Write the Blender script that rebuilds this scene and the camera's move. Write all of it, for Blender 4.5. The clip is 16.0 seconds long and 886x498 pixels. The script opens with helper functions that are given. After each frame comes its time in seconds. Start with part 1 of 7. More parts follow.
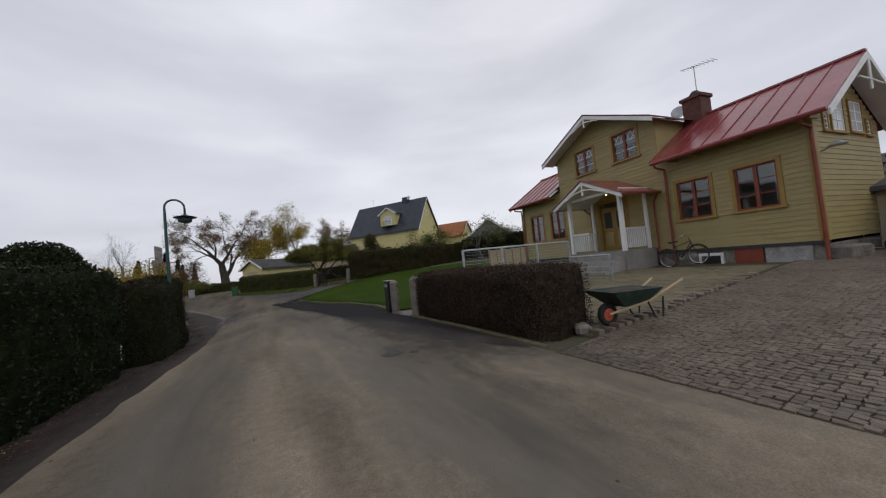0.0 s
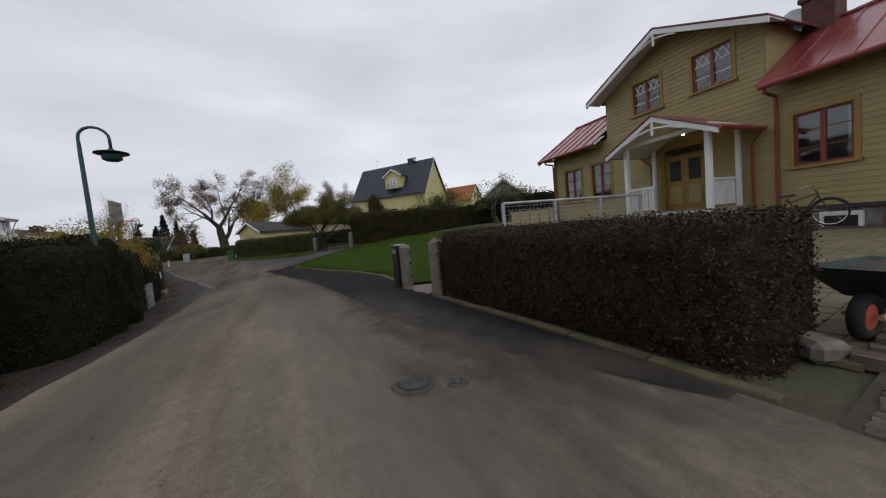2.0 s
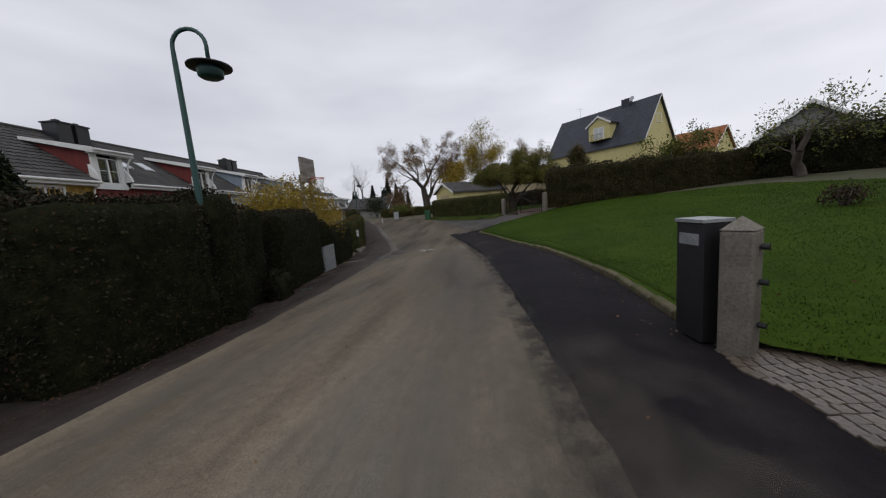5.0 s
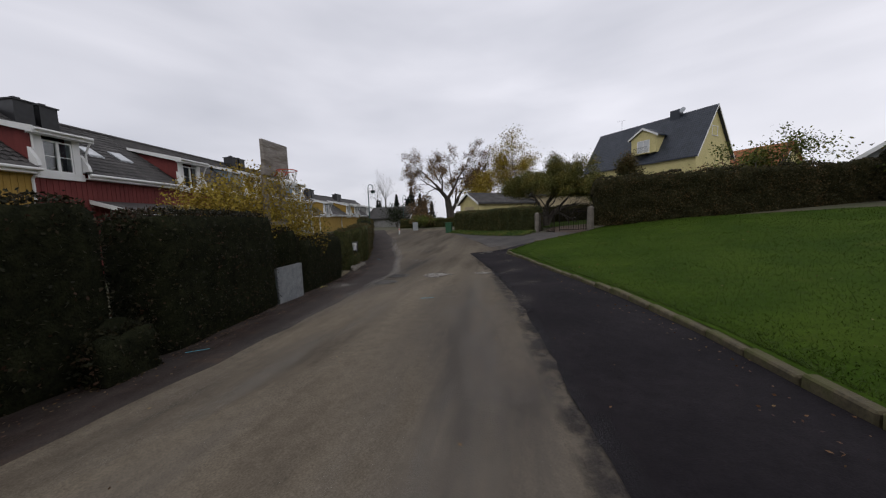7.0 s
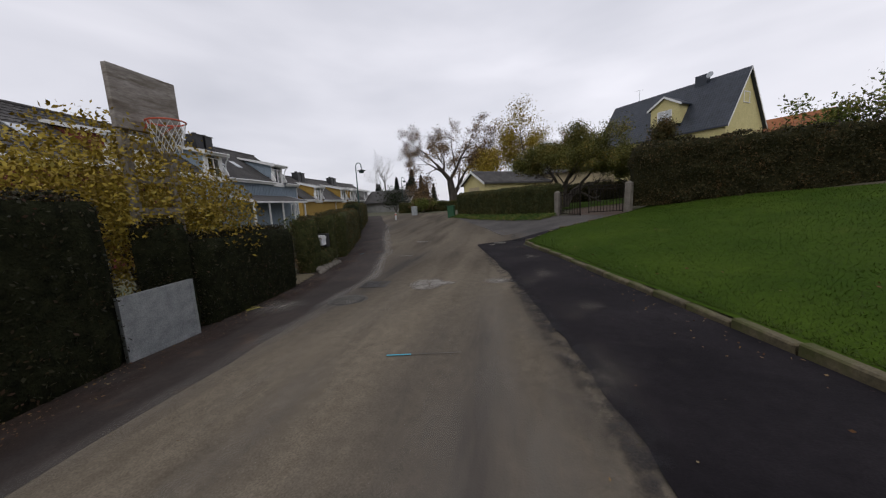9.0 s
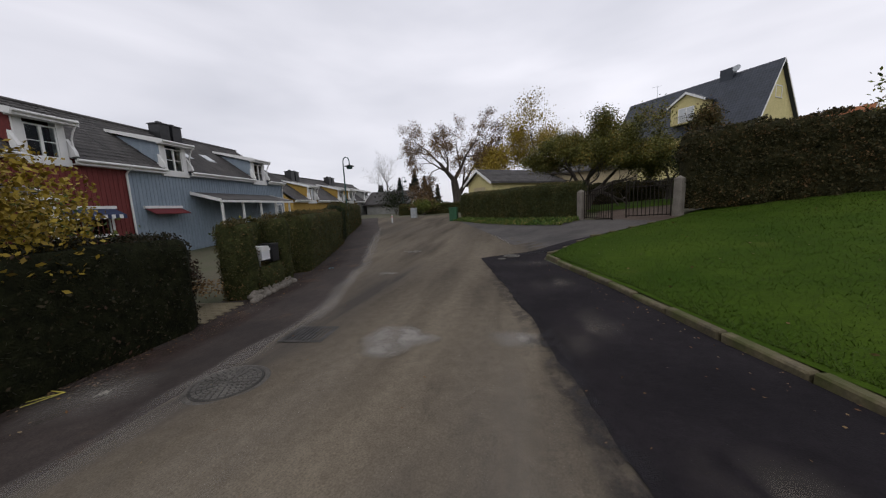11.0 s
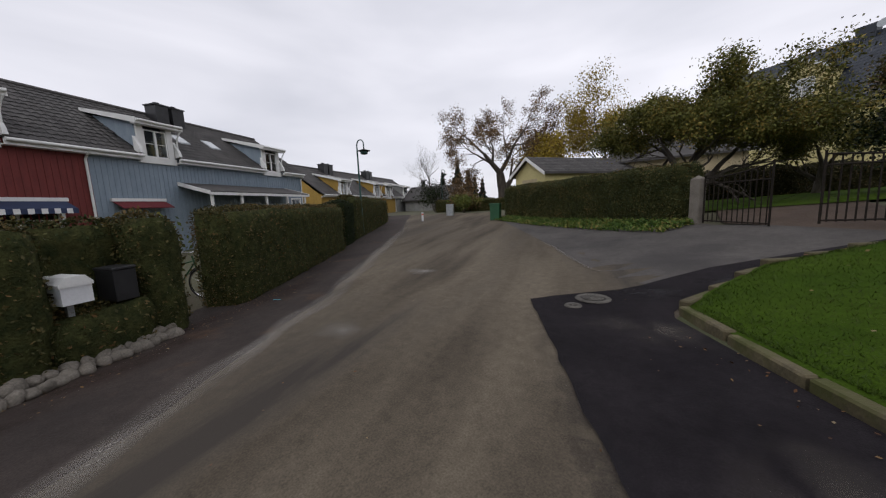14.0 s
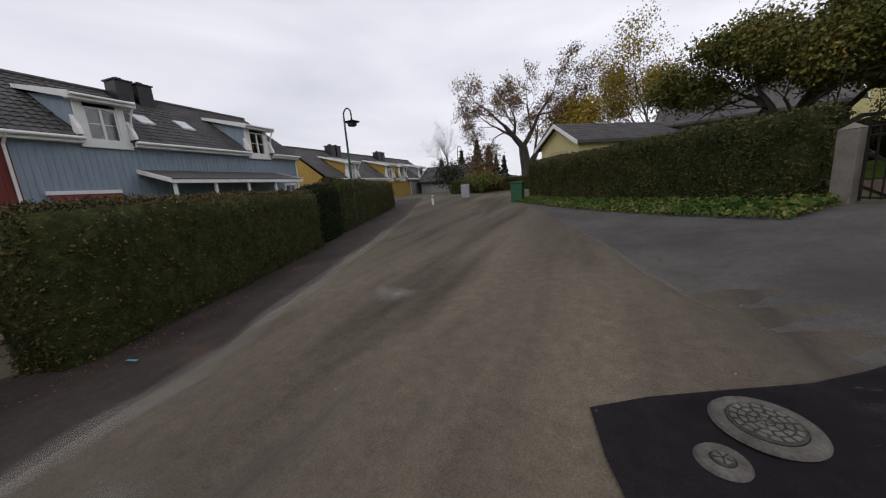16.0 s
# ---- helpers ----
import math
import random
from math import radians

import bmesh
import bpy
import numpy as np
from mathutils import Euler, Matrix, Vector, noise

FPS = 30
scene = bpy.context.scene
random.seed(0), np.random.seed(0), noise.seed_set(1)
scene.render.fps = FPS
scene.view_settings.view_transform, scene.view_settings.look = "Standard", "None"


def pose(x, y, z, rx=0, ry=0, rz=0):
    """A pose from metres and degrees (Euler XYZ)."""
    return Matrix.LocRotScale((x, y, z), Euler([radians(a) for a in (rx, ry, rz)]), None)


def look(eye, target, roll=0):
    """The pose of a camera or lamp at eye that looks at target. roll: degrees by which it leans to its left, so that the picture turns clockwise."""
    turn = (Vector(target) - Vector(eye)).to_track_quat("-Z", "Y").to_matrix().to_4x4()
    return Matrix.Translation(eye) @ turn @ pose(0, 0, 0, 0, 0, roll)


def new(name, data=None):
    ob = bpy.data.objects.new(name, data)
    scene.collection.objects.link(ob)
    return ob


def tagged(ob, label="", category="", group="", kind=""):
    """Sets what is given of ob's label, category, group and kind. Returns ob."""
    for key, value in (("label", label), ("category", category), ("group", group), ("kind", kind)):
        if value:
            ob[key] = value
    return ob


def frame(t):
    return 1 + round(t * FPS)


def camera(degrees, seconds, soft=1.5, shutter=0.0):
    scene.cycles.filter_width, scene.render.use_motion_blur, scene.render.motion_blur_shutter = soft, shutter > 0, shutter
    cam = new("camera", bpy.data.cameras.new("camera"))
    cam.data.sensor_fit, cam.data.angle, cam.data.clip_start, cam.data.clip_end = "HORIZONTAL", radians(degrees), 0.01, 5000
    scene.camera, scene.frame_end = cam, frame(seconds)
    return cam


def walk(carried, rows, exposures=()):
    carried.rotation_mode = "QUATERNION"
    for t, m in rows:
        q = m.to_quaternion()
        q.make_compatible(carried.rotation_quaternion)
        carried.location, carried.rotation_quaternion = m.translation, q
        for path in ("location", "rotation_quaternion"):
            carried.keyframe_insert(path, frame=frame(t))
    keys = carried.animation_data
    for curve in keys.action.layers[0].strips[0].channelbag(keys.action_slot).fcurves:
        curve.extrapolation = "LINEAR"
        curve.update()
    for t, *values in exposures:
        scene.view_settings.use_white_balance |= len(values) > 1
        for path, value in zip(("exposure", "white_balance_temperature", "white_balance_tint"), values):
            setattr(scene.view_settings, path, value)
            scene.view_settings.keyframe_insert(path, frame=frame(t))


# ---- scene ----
cam = camera(107.5, 16.0, 1.2)
PATH = [
    (0.0, (-0.558, -0.478, 2.047), (-0.293, 3.511, 2.192), -5.76),
    (0.5, (-0.636, 0.271, 2.020), (0.101, 4.200, 2.162), -4.55),
    (1.0, (-0.706, 0.973, 2.028), (0.516, 4.779, 1.878), -5.74),
    (1.5, (-0.785, 1.725, 2.030), (0.311, 5.570, 1.926), -4.87),
    (2.0, (-0.994, 2.556, 1.891), (-0.829, 6.544, 1.627), -5.28),
    (2.5, (-1.062, 3.378, 1.952), (-1.618, 7.322, 1.584), -3.74),
    (3.0, (-1.227, 4.207, 1.926), (-2.249, 8.047, 1.463), -3.97),
    (3.5, (-1.403, 5.062, 1.910), (-2.915, 8.728, 1.388), -0.91),
    (4.0, (-1.668, 5.882, 1.865), (-3.448, 9.413, 1.266), -2.84),
    (6.5, (-3.668, 10.266, 1.830), (-5.904, 13.558, 1.426), -2.66),
    (7.0, (-4.105, 11.142, 1.768), (-6.383, 14.411, 1.410), -2.17),
    (7.5, (-4.576, 11.937, 1.711), (-6.847, 15.206, 1.315), -3.32),
    (8.0, (-5.079, 12.779, 1.715), (-7.406, 15.998, 1.236), -3.23),
    (10.5, (-7.276, 16.536, 1.658), (-9.579, 19.754, 1.067), -3.10),
    (11.0, (-7.633, 17.250, 1.615), (-10.012, 20.423, 1.093), -2.93),
    (11.5, (-8.039, 17.944, 1.566), (-10.436, 21.107, 1.067), -3.31),
    (12.0, (-8.283, 18.686, 1.538), (-10.694, 21.836, 1.026), -2.99),
    (12.5, (-8.700, 19.383, 1.541), (-11.223, 22.452, 1.074), -0.76),
    (13.0, (-9.079, 19.997, 1.502), (-11.706, 22.982, 1.071), -0.78),
    (13.5, (-9.552, 20.690, 1.518), (-12.340, 23.513, 1.007), -0.90),
    (14.0, (-10.047, 21.361, 1.518), (-12.854, 24.160, 0.984), -2.49),
    (14.5, (-10.552, 21.953, 1.543), (-13.524, 24.565, 0.955), -3.61),
    (15.0, (-11.018, 22.577, 1.512), (-13.954, 25.212, 0.851), -4.14),
    (15.5, (-11.365, 23.328, 1.503), (-14.396, 25.855, 0.846), -2.54),
    (16.0, (-11.793, 23.982, 1.493), (-14.781, 26.535, 0.749), -4.47),
]
walk(cam, [(t, look(eye, target, roll)) for t, eye, target, roll in PATH], [(0.0, -0.12, 6300, 9), (4.0, -0.1, 6320, 9), (8.0, -0.02, 6380, 11), (10.5, 0.08, 6400, 11), (16.0, 0.14, 6400, 11)])

# ---- light ----
world = bpy.data.worlds.new("overcast_sky")
scene.world = world
world.use_nodes = True
wt = world.node_tree
wt.nodes.clear()
w_out = wt.nodes.new("ShaderNodeOutputWorld")
w_bg = wt.nodes.new("ShaderNodeBackground")
w_sky = wt.nodes.new("ShaderNodeTexSky")
w_sky.sky_type = "NISHITA"
w_sky.sun_disc = False
w_sky.sun_elevation, w_sky.sun_rotation = radians(38), radians(20)
w_co = wt.nodes.new("ShaderNodeTexCoord")
w_map = wt.nodes.new("ShaderNodeMapping")
w_map.inputs["Scale"].default_value = (1.0, 1.0, 3.6)
w_n1 = wt.nodes.new("ShaderNodeTexNoise")
w_n1.inputs["Scale"].default_value, w_n1.inputs["Detail"].default_value, w_n1.inputs["Roughness"].default_value = 1.5, 4.5, 0.46
w_n1.inputs["Distortion"].default_value = 0.25
w_ramp = wt.nodes.new("ShaderNodeValToRGB")
w_ramp.color_ramp.elements[0].position, w_ramp.color_ramp.elements[0].color = 0.3, (5.95, 6.0, 6.55, 1)
w_ramp.color_ramp.elements[1].position, w_ramp.color_ramp.elements[1].color = 0.72, (9.25, 9.1, 9.6, 1)
w_mix = wt.nodes.new("ShaderNodeMix")
w_mix.data_type = "RGBA"
w_mix.inputs[0].default_value = 0.93
wt.links.new(w_co.outputs["Generated"], w_map.inputs["Vector"])
wt.links.new(w_map.outputs[0], w_n1.inputs["Vector"])
wt.links.new(w_n1.outputs["Fac"], w_ramp.inputs["Fac"])
wt.links.new(w_sky.outputs[0], w_mix.inputs[6])
wt.links.new(w_ramp.outputs["Color"], w_mix.inputs[7])
wt.links.new(w_mix.outputs[2], w_bg.inputs["Color"])
w_bg.inputs["Strength"].default_value = 0.1
wt.links.new(w_bg.outputs[0], w_out.inputs["Surface"])

sun_data = bpy.data.lights.new("sun", "SUN")
sun_data.energy, sun_data.angle, sun_data.color = 0.5, radians(40), (1.0, 0.97, 0.93)
sun = new("sun", sun_data)
sun.matrix_world = look((30, -40, 60), (0, 10, 0))

# ---- materials ----
def rgb(c):
    return (c[0], c[1], c[2], 1.0)


def make(name, a, b, scale=4.0, rough=0.8, bump=0.2, fine=60.0, metal=0.0, island=0.0, objrand=0.0, stain=None, stain_at=0.6, stain_scale=0.6, bump_dist=0.01, spec=0.4, stretch=(1, 1, 1), turn=0.0, along=None, mottle=0.06, grain=0.28):
    """Two-scale procedural surface: colour a to b by large noise, fine grain, stains, bump."""
    m = bpy.data.materials.new(name)
    m.use_nodes = True
    t = m.node_tree
    n = t.nodes
    p = n["Principled BSDF"]
    co = n.new("ShaderNodeTexCoord")
    mp = n.new("ShaderNodeMapping")
    mp.inputs["Scale"].default_value = stretch
    src0 = co.outputs["Object"]
    if turn:
        m0 = n.new("ShaderNodeMapping")
        m0.inputs["Rotation"].default_value = (0, 0, radians(turn))
        t.links.new(src0, m0.inputs["Vector"])
        src0 = m0.outputs[0]
    t.links.new(src0, mp.inputs["Vector"])
    big = n.new("ShaderNodeTexNoise")
    big.inputs["Scale"].default_value, big.inputs["Detail"].default_value = scale, 5
    small = n.new("ShaderNodeTexNoise")
    small.inputs["Scale"].default_value, small.inputs["Detail"].default_value = fine, 3
    t.links.new(mp.outputs[0], big.inputs["Vector"])
    t.links.new(co.outputs["Object"] if turn else mp.outputs[0], small.inputs["Vector"])
    ramp = n.new("ShaderNodeValToRGB")
    ramp.color_ramp.elements[0].position, ramp.color_ramp.elements[1].position = 0.32, 0.68
    ramp.color_ramp.elements[0].color, ramp.color_ramp.elements[1].color = rgb(a), rgb(b)
    t.links.new(big.outputs["Fac"], ramp.inputs["Fac"])
    col = ramp.outputs["Color"]
    gr = n.new("ShaderNodeMapRange")
    gr.inputs["From Min"].default_value, gr.inputs["From Max"].default_value = 0.25, 0.75
    gr.inputs["To Min"].default_value, gr.inputs["To Max"].default_value = 1 - grain, 1 + grain
    t.links.new(small.outputs["Fac"], gr.inputs["Value"])
    med = n.new("ShaderNodeTexNoise")
    med.inputs["Scale"].default_value, med.inputs["Detail"].default_value = fine * 0.1, 9
    med.inputs["Roughness"].default_value = 0.72
    t.links.new(co.outputs["Object"], med.inputs["Vector"])
    mr = n.new("ShaderNodeMapRange")
    mr.inputs["From Min"].default_value, mr.inputs["From Max"].default_value = 0.3, 0.7
    mr.inputs["To Min"].default_value, mr.inputs["To Max"].default_value = 1 - mottle, 1 + mottle
    t.links.new(med.outputs["Fac"], mr.inputs["Value"])
    mm = n.new("ShaderNodeMath")
    mm.operation = "MULTIPLY"
    t.links.new(gr.outputs[0], mm.inputs[0])
    t.links.new(mr.outputs[0], mm.inputs[1])
    val = mm.outputs[0]
    for src, amount in ((("geo", island)), (("obj", objrand))):
        if amount:
            node = n.new("ShaderNodeNewGeometry") if src == "geo" else n.new("ShaderNodeObjectInfo")
            r = n.new("ShaderNodeMapRange")
            r.inputs["To Min"].default_value, r.inputs["To Max"].default_value = 1 - amount, 1 + amount
            t.links.new(node.outputs["Random Per Island" if src == "geo" else "Random"], r.inputs["Value"])
            mu = n.new("ShaderNodeMath")
            mu.operation = "MULTIPLY"
            t.links.new(val, mu.inputs[0])
            t.links.new(r.outputs[0], mu.inputs[1])
            val = mu.outputs[0]
    mul = n.new("ShaderNodeVectorMath")
    mul.operation = "SCALE"
    t.links.new(col, mul.inputs[0])
    t.links.new(val, mul.inputs["Scale"])
    col = mul.outputs[0]
    if stain:
        st = n.new("ShaderNodeTexNoise")
        st.inputs["Scale"].default_value, st.inputs["Detail"].default_value, st.inputs["Roughness"].default_value = stain_scale, 8, 0.62
        t.links.new(mp.outputs[0], st.inputs["Vector"])
        sr = n.new("ShaderNodeMapRange")
        sr.inputs["From Min"].default_value, sr.inputs["From Max"].default_value = stain_at - 0.07, stain_at + 0.1
        t.links.new(st.outputs["Fac"], sr.inputs["Value"])
        mx = n.new("ShaderNodeMix")
        mx.data_type = "RGBA"
        t.links.new(sr.outputs[0], mx.inputs[0])
        t.links.new(col, mx.inputs[6])
        mx.inputs[7].default_value = rgb(stain)
        col = mx.outputs[2]
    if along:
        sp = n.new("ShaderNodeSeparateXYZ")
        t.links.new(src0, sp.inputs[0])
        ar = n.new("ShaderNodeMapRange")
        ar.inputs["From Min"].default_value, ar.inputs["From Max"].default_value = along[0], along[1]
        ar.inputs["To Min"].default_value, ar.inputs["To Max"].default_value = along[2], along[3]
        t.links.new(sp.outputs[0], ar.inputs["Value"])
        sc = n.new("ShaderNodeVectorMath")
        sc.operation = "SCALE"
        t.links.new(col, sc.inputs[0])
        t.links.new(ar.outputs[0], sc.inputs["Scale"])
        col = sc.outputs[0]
    t.links.new(col, p.inputs["Base Color"])
    p.inputs["Roughness"].default_value = rough
    p.inputs["Metallic"].default_value = metal
    p.inputs["Specular IOR Level"].default_value = spec
    if bump:
        bp = n.new("ShaderNodeBump")
        bp.inputs["Strength"].default_value, bp.inputs["Distance"].default_value = bump, bump_dist
        t.links.new(small.outputs["Fac"], bp.inputs["Height"])
        t.links.new(bp.outputs[0], p.inputs["Normal"])
    return m


def leafy(name, cols, rough=0.55, trans=0.25):
    """Leaf material whose colour changes from leaf to leaf."""
    m = bpy.data.materials.new(name)
    m.use_nodes = True
    t = m.node_tree
    n = t.nodes
    p = n["Principled BSDF"]
    g = n.new("ShaderNodeNewGeometry")
    co = n.new("ShaderNodeTexCoord")
    nz = n.new("ShaderNodeTexNoise")
    nz.inputs["Scale"].default_value, nz.inputs["Detail"].default_value = 1.1, 3
    t.links.new(co.outputs["Object"], nz.inputs["Vector"])
    ad = n.new("ShaderNodeMath")
    ad.operation = "MULTIPLY_ADD"
    ad.inputs[1].default_value, ad.inputs[2].default_value = 0.55, -0.28
    t.links.new(g.outputs["Random Per Island"], ad.inputs[0])
    su = n.new("ShaderNodeMath")
    t.links.new(nz.outputs["Fac"], su.inputs[0])
    t.links.new(ad.outputs[0], su.inputs[1])
    ramp = n.new("ShaderNodeValToRGB")
    el = ramp.color_ramp.elements
    el[0].position, el[0].color = 0.2, rgb(cols[0])
    el[1].position, el[1].color = 0.85, rgb(cols[-1])
    for i, c in enumerate(cols[1:-1]):
        e = el.new(0.2 + 0.65 * (i + 1) / (len(cols) - 1))
        e.color = rgb(c)
    t.links.new(su.outputs[0], ramp.inputs["Fac"])
    t.links.new(ramp.outputs["Color"], p.inputs["Base Color"])
    p.inputs["Roughness"].default_value = rough
    p.inputs["Specular IOR Level"].default_value = 0.12
    return m


def glassy(name, tint=(0.75, 0.8, 0.8)):
    m = bpy.data.materials.new(name)
    m.use_nodes = True
    p = m.node_tree.nodes["Principled BSDF"]
    p.inputs["Base Color"].default_value = rgb(tint)
    p.inputs["Roughness"].default_value = 0.03
    p.inputs["Transmission Weight"].default_value = 1.0
    p.inputs["IOR"].default_value = 1.7
    return m


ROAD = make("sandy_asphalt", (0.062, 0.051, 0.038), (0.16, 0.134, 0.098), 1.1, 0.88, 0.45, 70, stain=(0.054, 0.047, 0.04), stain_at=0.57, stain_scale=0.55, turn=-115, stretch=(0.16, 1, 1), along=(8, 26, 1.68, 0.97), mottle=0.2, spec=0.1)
PATH_DARK = make("old_asphalt", (0.03, 0.0245, 0.022), (0.05, 0.04, 0.035), 0.9, 0.9, 0.4, 60, stain=(0.085, 0.054, 0.036), stain_at=0.64, stain_scale=1.2, spec=0.2, mottle=0.25)
SIDE_ASPHALT = make("grey_asphalt", (0.062, 0.057, 0.053), (0.092, 0.084, 0.077), 1.0, 0.88, 0.4, 70, stain=(0.05, 0.046, 0.044), stain_at=0.58, stain_scale=0.6, spec=0.2, mottle=0.2)
BLACKTOP = make("fresh_asphalt", (0.0105, 0.0088, 0.0104), (0.0195, 0.0165, 0.0185), 0.8, 0.9, 0.6, 75, stain=(0.034, 0.029, 0.026), stain_at=0.7, stain_scale=1.3, spec=0.1, mottle=0.3)
SAND = make("sand_drift", (0.12, 0.11, 0.095), (0.17, 0.155, 0.13), 3.0, 0.95, 0.3, 90, stain=(0.08, 0.074, 0.065), stain_at=0.52, stain_scale=2.2)


def dusty(name, colour, lo, hi, scale, squeeze=0.2, radial=False):
    """A thin film of dust: broken by noise, thinning out to its rim."""
    m = bpy.data.materials.new(name)
    m.use_nodes = True
    t = m.node_tree
    n = t.nodes
    p = n["Principled BSDF"]
    p.inputs["Roughness"].default_value = 0.95
    p.inputs["Base Color"].default_value = rgb(colour)
    co = n.new("ShaderNodeTexCoord")
    m0, m1 = n.new("ShaderNodeMapping"), n.new("ShaderNodeMapping")
    m0.inputs["Rotation"].default_value = (0, 0, radians(-115))
    m1.inputs["Scale"].default_value = (squeeze, 1, 1)
    t.links.new(co.outputs["Object"], m0.inputs["Vector"])
    t.links.new(m0.outputs[0], m1.inputs["Vector"])
    a, b = n.new("ShaderNodeTexNoise"), n.new("ShaderNodeTexNoise")
    a.inputs["Scale"].default_value, a.inputs["Detail"].default_value, a.inputs["Roughness"].default_value = scale, 8, 0.65
    b.inputs["Scale"].default_value, b.inputs["Detail"].default_value = 60, 2
    t.links.new(m1.outputs[0], a.inputs["Vector"])
    t.links.new(co.outputs["Object"], b.inputs["Vector"])
    at = n.new("ShaderNodeAttribute")
    at.attribute_name = "rim"
    r = n.new("ShaderNodeMapRange")
    r.inputs["From Min"].default_value, r.inputs["From Max"].default_value = lo, hi
    t.links.new(a.outputs["Fac"], r.inputs["Value"])
    r2 = n.new("ShaderNodeMapRange")
    r2.inputs["From Min"].default_value, r2.inputs["From Max"].default_value = 0.3, 0.65
    r2.inputs["To Min"].default_value = 0.6
    t.links.new(b.outputs["Fac"], r2.inputs["Value"])
    m2, m3 = n.new("ShaderNodeMath"), n.new("ShaderNodeMath")
    m2.operation = m3.operation = "MULTIPLY"
    t.links.new(r.outputs[0], m2.inputs[0])
    t.links.new(at.outputs["Fac"], m2.inputs[1])
    t.links.new(m2.outputs[0], m3.inputs[0])
    t.links.new(r2.outputs[0], m3.inputs[1])
    t.links.new(m3.outputs[0], p.inputs["Alpha"])
    return m


DUST = dusty("pale_dust", (0.2, 0.18, 0.15), 0.42, 0.72, 1.6)
DUST_SPOT = dusty("chalky_dust", (0.25, 0.232, 0.205), 0.2, 0.62, 3.0, 0.8)
DUST_LINE = dusty("faint_dust", (0.235, 0.215, 0.19), 0.27, 0.68, 2.2, 0.3)
BLACK_FRINGE = dusty("black_crumbs", (0.014, 0.012, 0.0145), 0.42, 0.56, 5.0, 0.9)
MOULD = dusty("leaf_mould", (0.045, 0.024, 0.015), 0.36, 0.62, 2.0, 0.5)
SEAM = dusty("pale_seam", (0.17, 0.15, 0.13), 0.25, 0.7, 2.0, 0.4)
DUST_FILM = dusty("dust_film", (0.13, 0.113, 0.094), 0.42, 0.68, 2.1, 0.75)
DUST_COAT = dusty("brown_dust_coat", (0.1, 0.084, 0.066), 0.33, 0.6, 1.5, 0.6)
DAMP = dusty("dark_damp", (0.035, 0.032, 0.03), 0.45, 0.7, 1.3, 0.4)
GROUND = make("earth", (0.06, 0.07, 0.03), (0.09, 0.075, 0.05), 0.35, 0.95, 0.5, 30)
LAWN = make("lawn_turf", (0.02621, 0.05242, 0.00396), (0.04435, 0.07459, 0.00693), 0.6, 0.95, 0.6, 60, stain=(0.06653, 0.08467, 0.01386), stain_at=0.68, stain_scale=0.5, spec=0.05, mottle=0.25)
GRASS = leafy("grass_blades", [(0.028, 0.053, 0.005), (0.035, 0.062, 0.006), (0.044, 0.071, 0.009), (0.06, 0.074, 0.016)], 0.6)
GRAVEL = make("brown_gravel", (0.056, 0.037, 0.026), (0.088, 0.061, 0.043), 1.2, 0.95, 0.7, 70)
PAVER = make("mossy_paving", (0.135, 0.115, 0.068), (0.18, 0.15, 0.092), 0.8, 0.85, 0.4, 60, objrand=0.12, island=0.15)
COBBLE = make("granite_setts", (0.105, 0.081, 0.061), (0.16, 0.126, 0.096), 1.5, 0.36, 0.5, 55, objrand=0.25, island=0.28, spec=0.5)
JOINT = make("sett_joint_soil", (0.05, 0.042, 0.034), (0.08, 0.07, 0.055), 2.0, 0.95, 0.5, 80)
GRANITE = make("grey_granite", (0.13, 0.115, 0.095), (0.205, 0.185, 0.155), 3.0, 0.85, 0.6, 50, objrand=0.15, stain=(0.078, 0.078, 0.0468), stain_at=0.64, stain_scale=3)
KERB = make("mossy_kerb", (0.074, 0.062, 0.034), (0.128, 0.105, 0.06), 2.5, 0.9, 0.7, 40, objrand=0.2, stain=(0.0589, 0.0612, 0.01584), stain_at=0.52, stain_scale=2.5, mottle=0.25)
YELLOW = make("ochre_paint", (0.28, 0.226, 0.096), (0.335, 0.27, 0.115), 1.2, 0.55, 0.12, 40, objrand=0.05, stretch=(1, 1, 4))
TRIM = make("dark_ochre_trim", (0.25, 0.155, 0.035), (0.3, 0.19, 0.05), 2, 0.5, 0.1, 50)
RED_WOOD = make("oxblood_paint", (0.17, 0.035, 0.02), (0.22, 0.05, 0.028), 3, 0.45, 0.1, 50)
RED_ROOF = make("red_sheet_metal", (0.2, 0.035, 0.036), (0.25, 0.05, 0.05), 0.8, 0.22, 0.05, 30, objrand=0.08, spec=0.6)
WHITE = make("white_paint", (0.66, 0.66, 0.64), (0.76, 0.76, 0.74), 1.5, 0.5, 0.08, 40, mottle=0.03, grain=0.05)
GREYPLASTER = make("patched_plaster", (0.28, 0.28, 0.27), (0.4, 0.4, 0.385), 1.4, 0.9, 0.3, 30, stain=(0.2, 0.19, 0.17), stain_at=0.58, stain_scale=2)
FOUND = make("old_stone_base", (0.14, 0.125, 0.105), (0.24, 0.22, 0.19), 2.0, 0.9, 0.8, 14, stain=(0.08, 0.07, 0.06), stain_at=0.56, stain_scale=1.6)
CONCRETE = make("concrete", (0.22, 0.21, 0.195), (0.3, 0.285, 0.265), 1.5, 0.9, 0.35, 50, stain=(0.15, 0.14, 0.12), stain_at=0.6, stain_scale=1.2)
STEEL = make("galvanised_steel", (0.3, 0.32, 0.33), (0.42, 0.44, 0.45), 6, 0.45, 0.1, 60, metal=0.6)
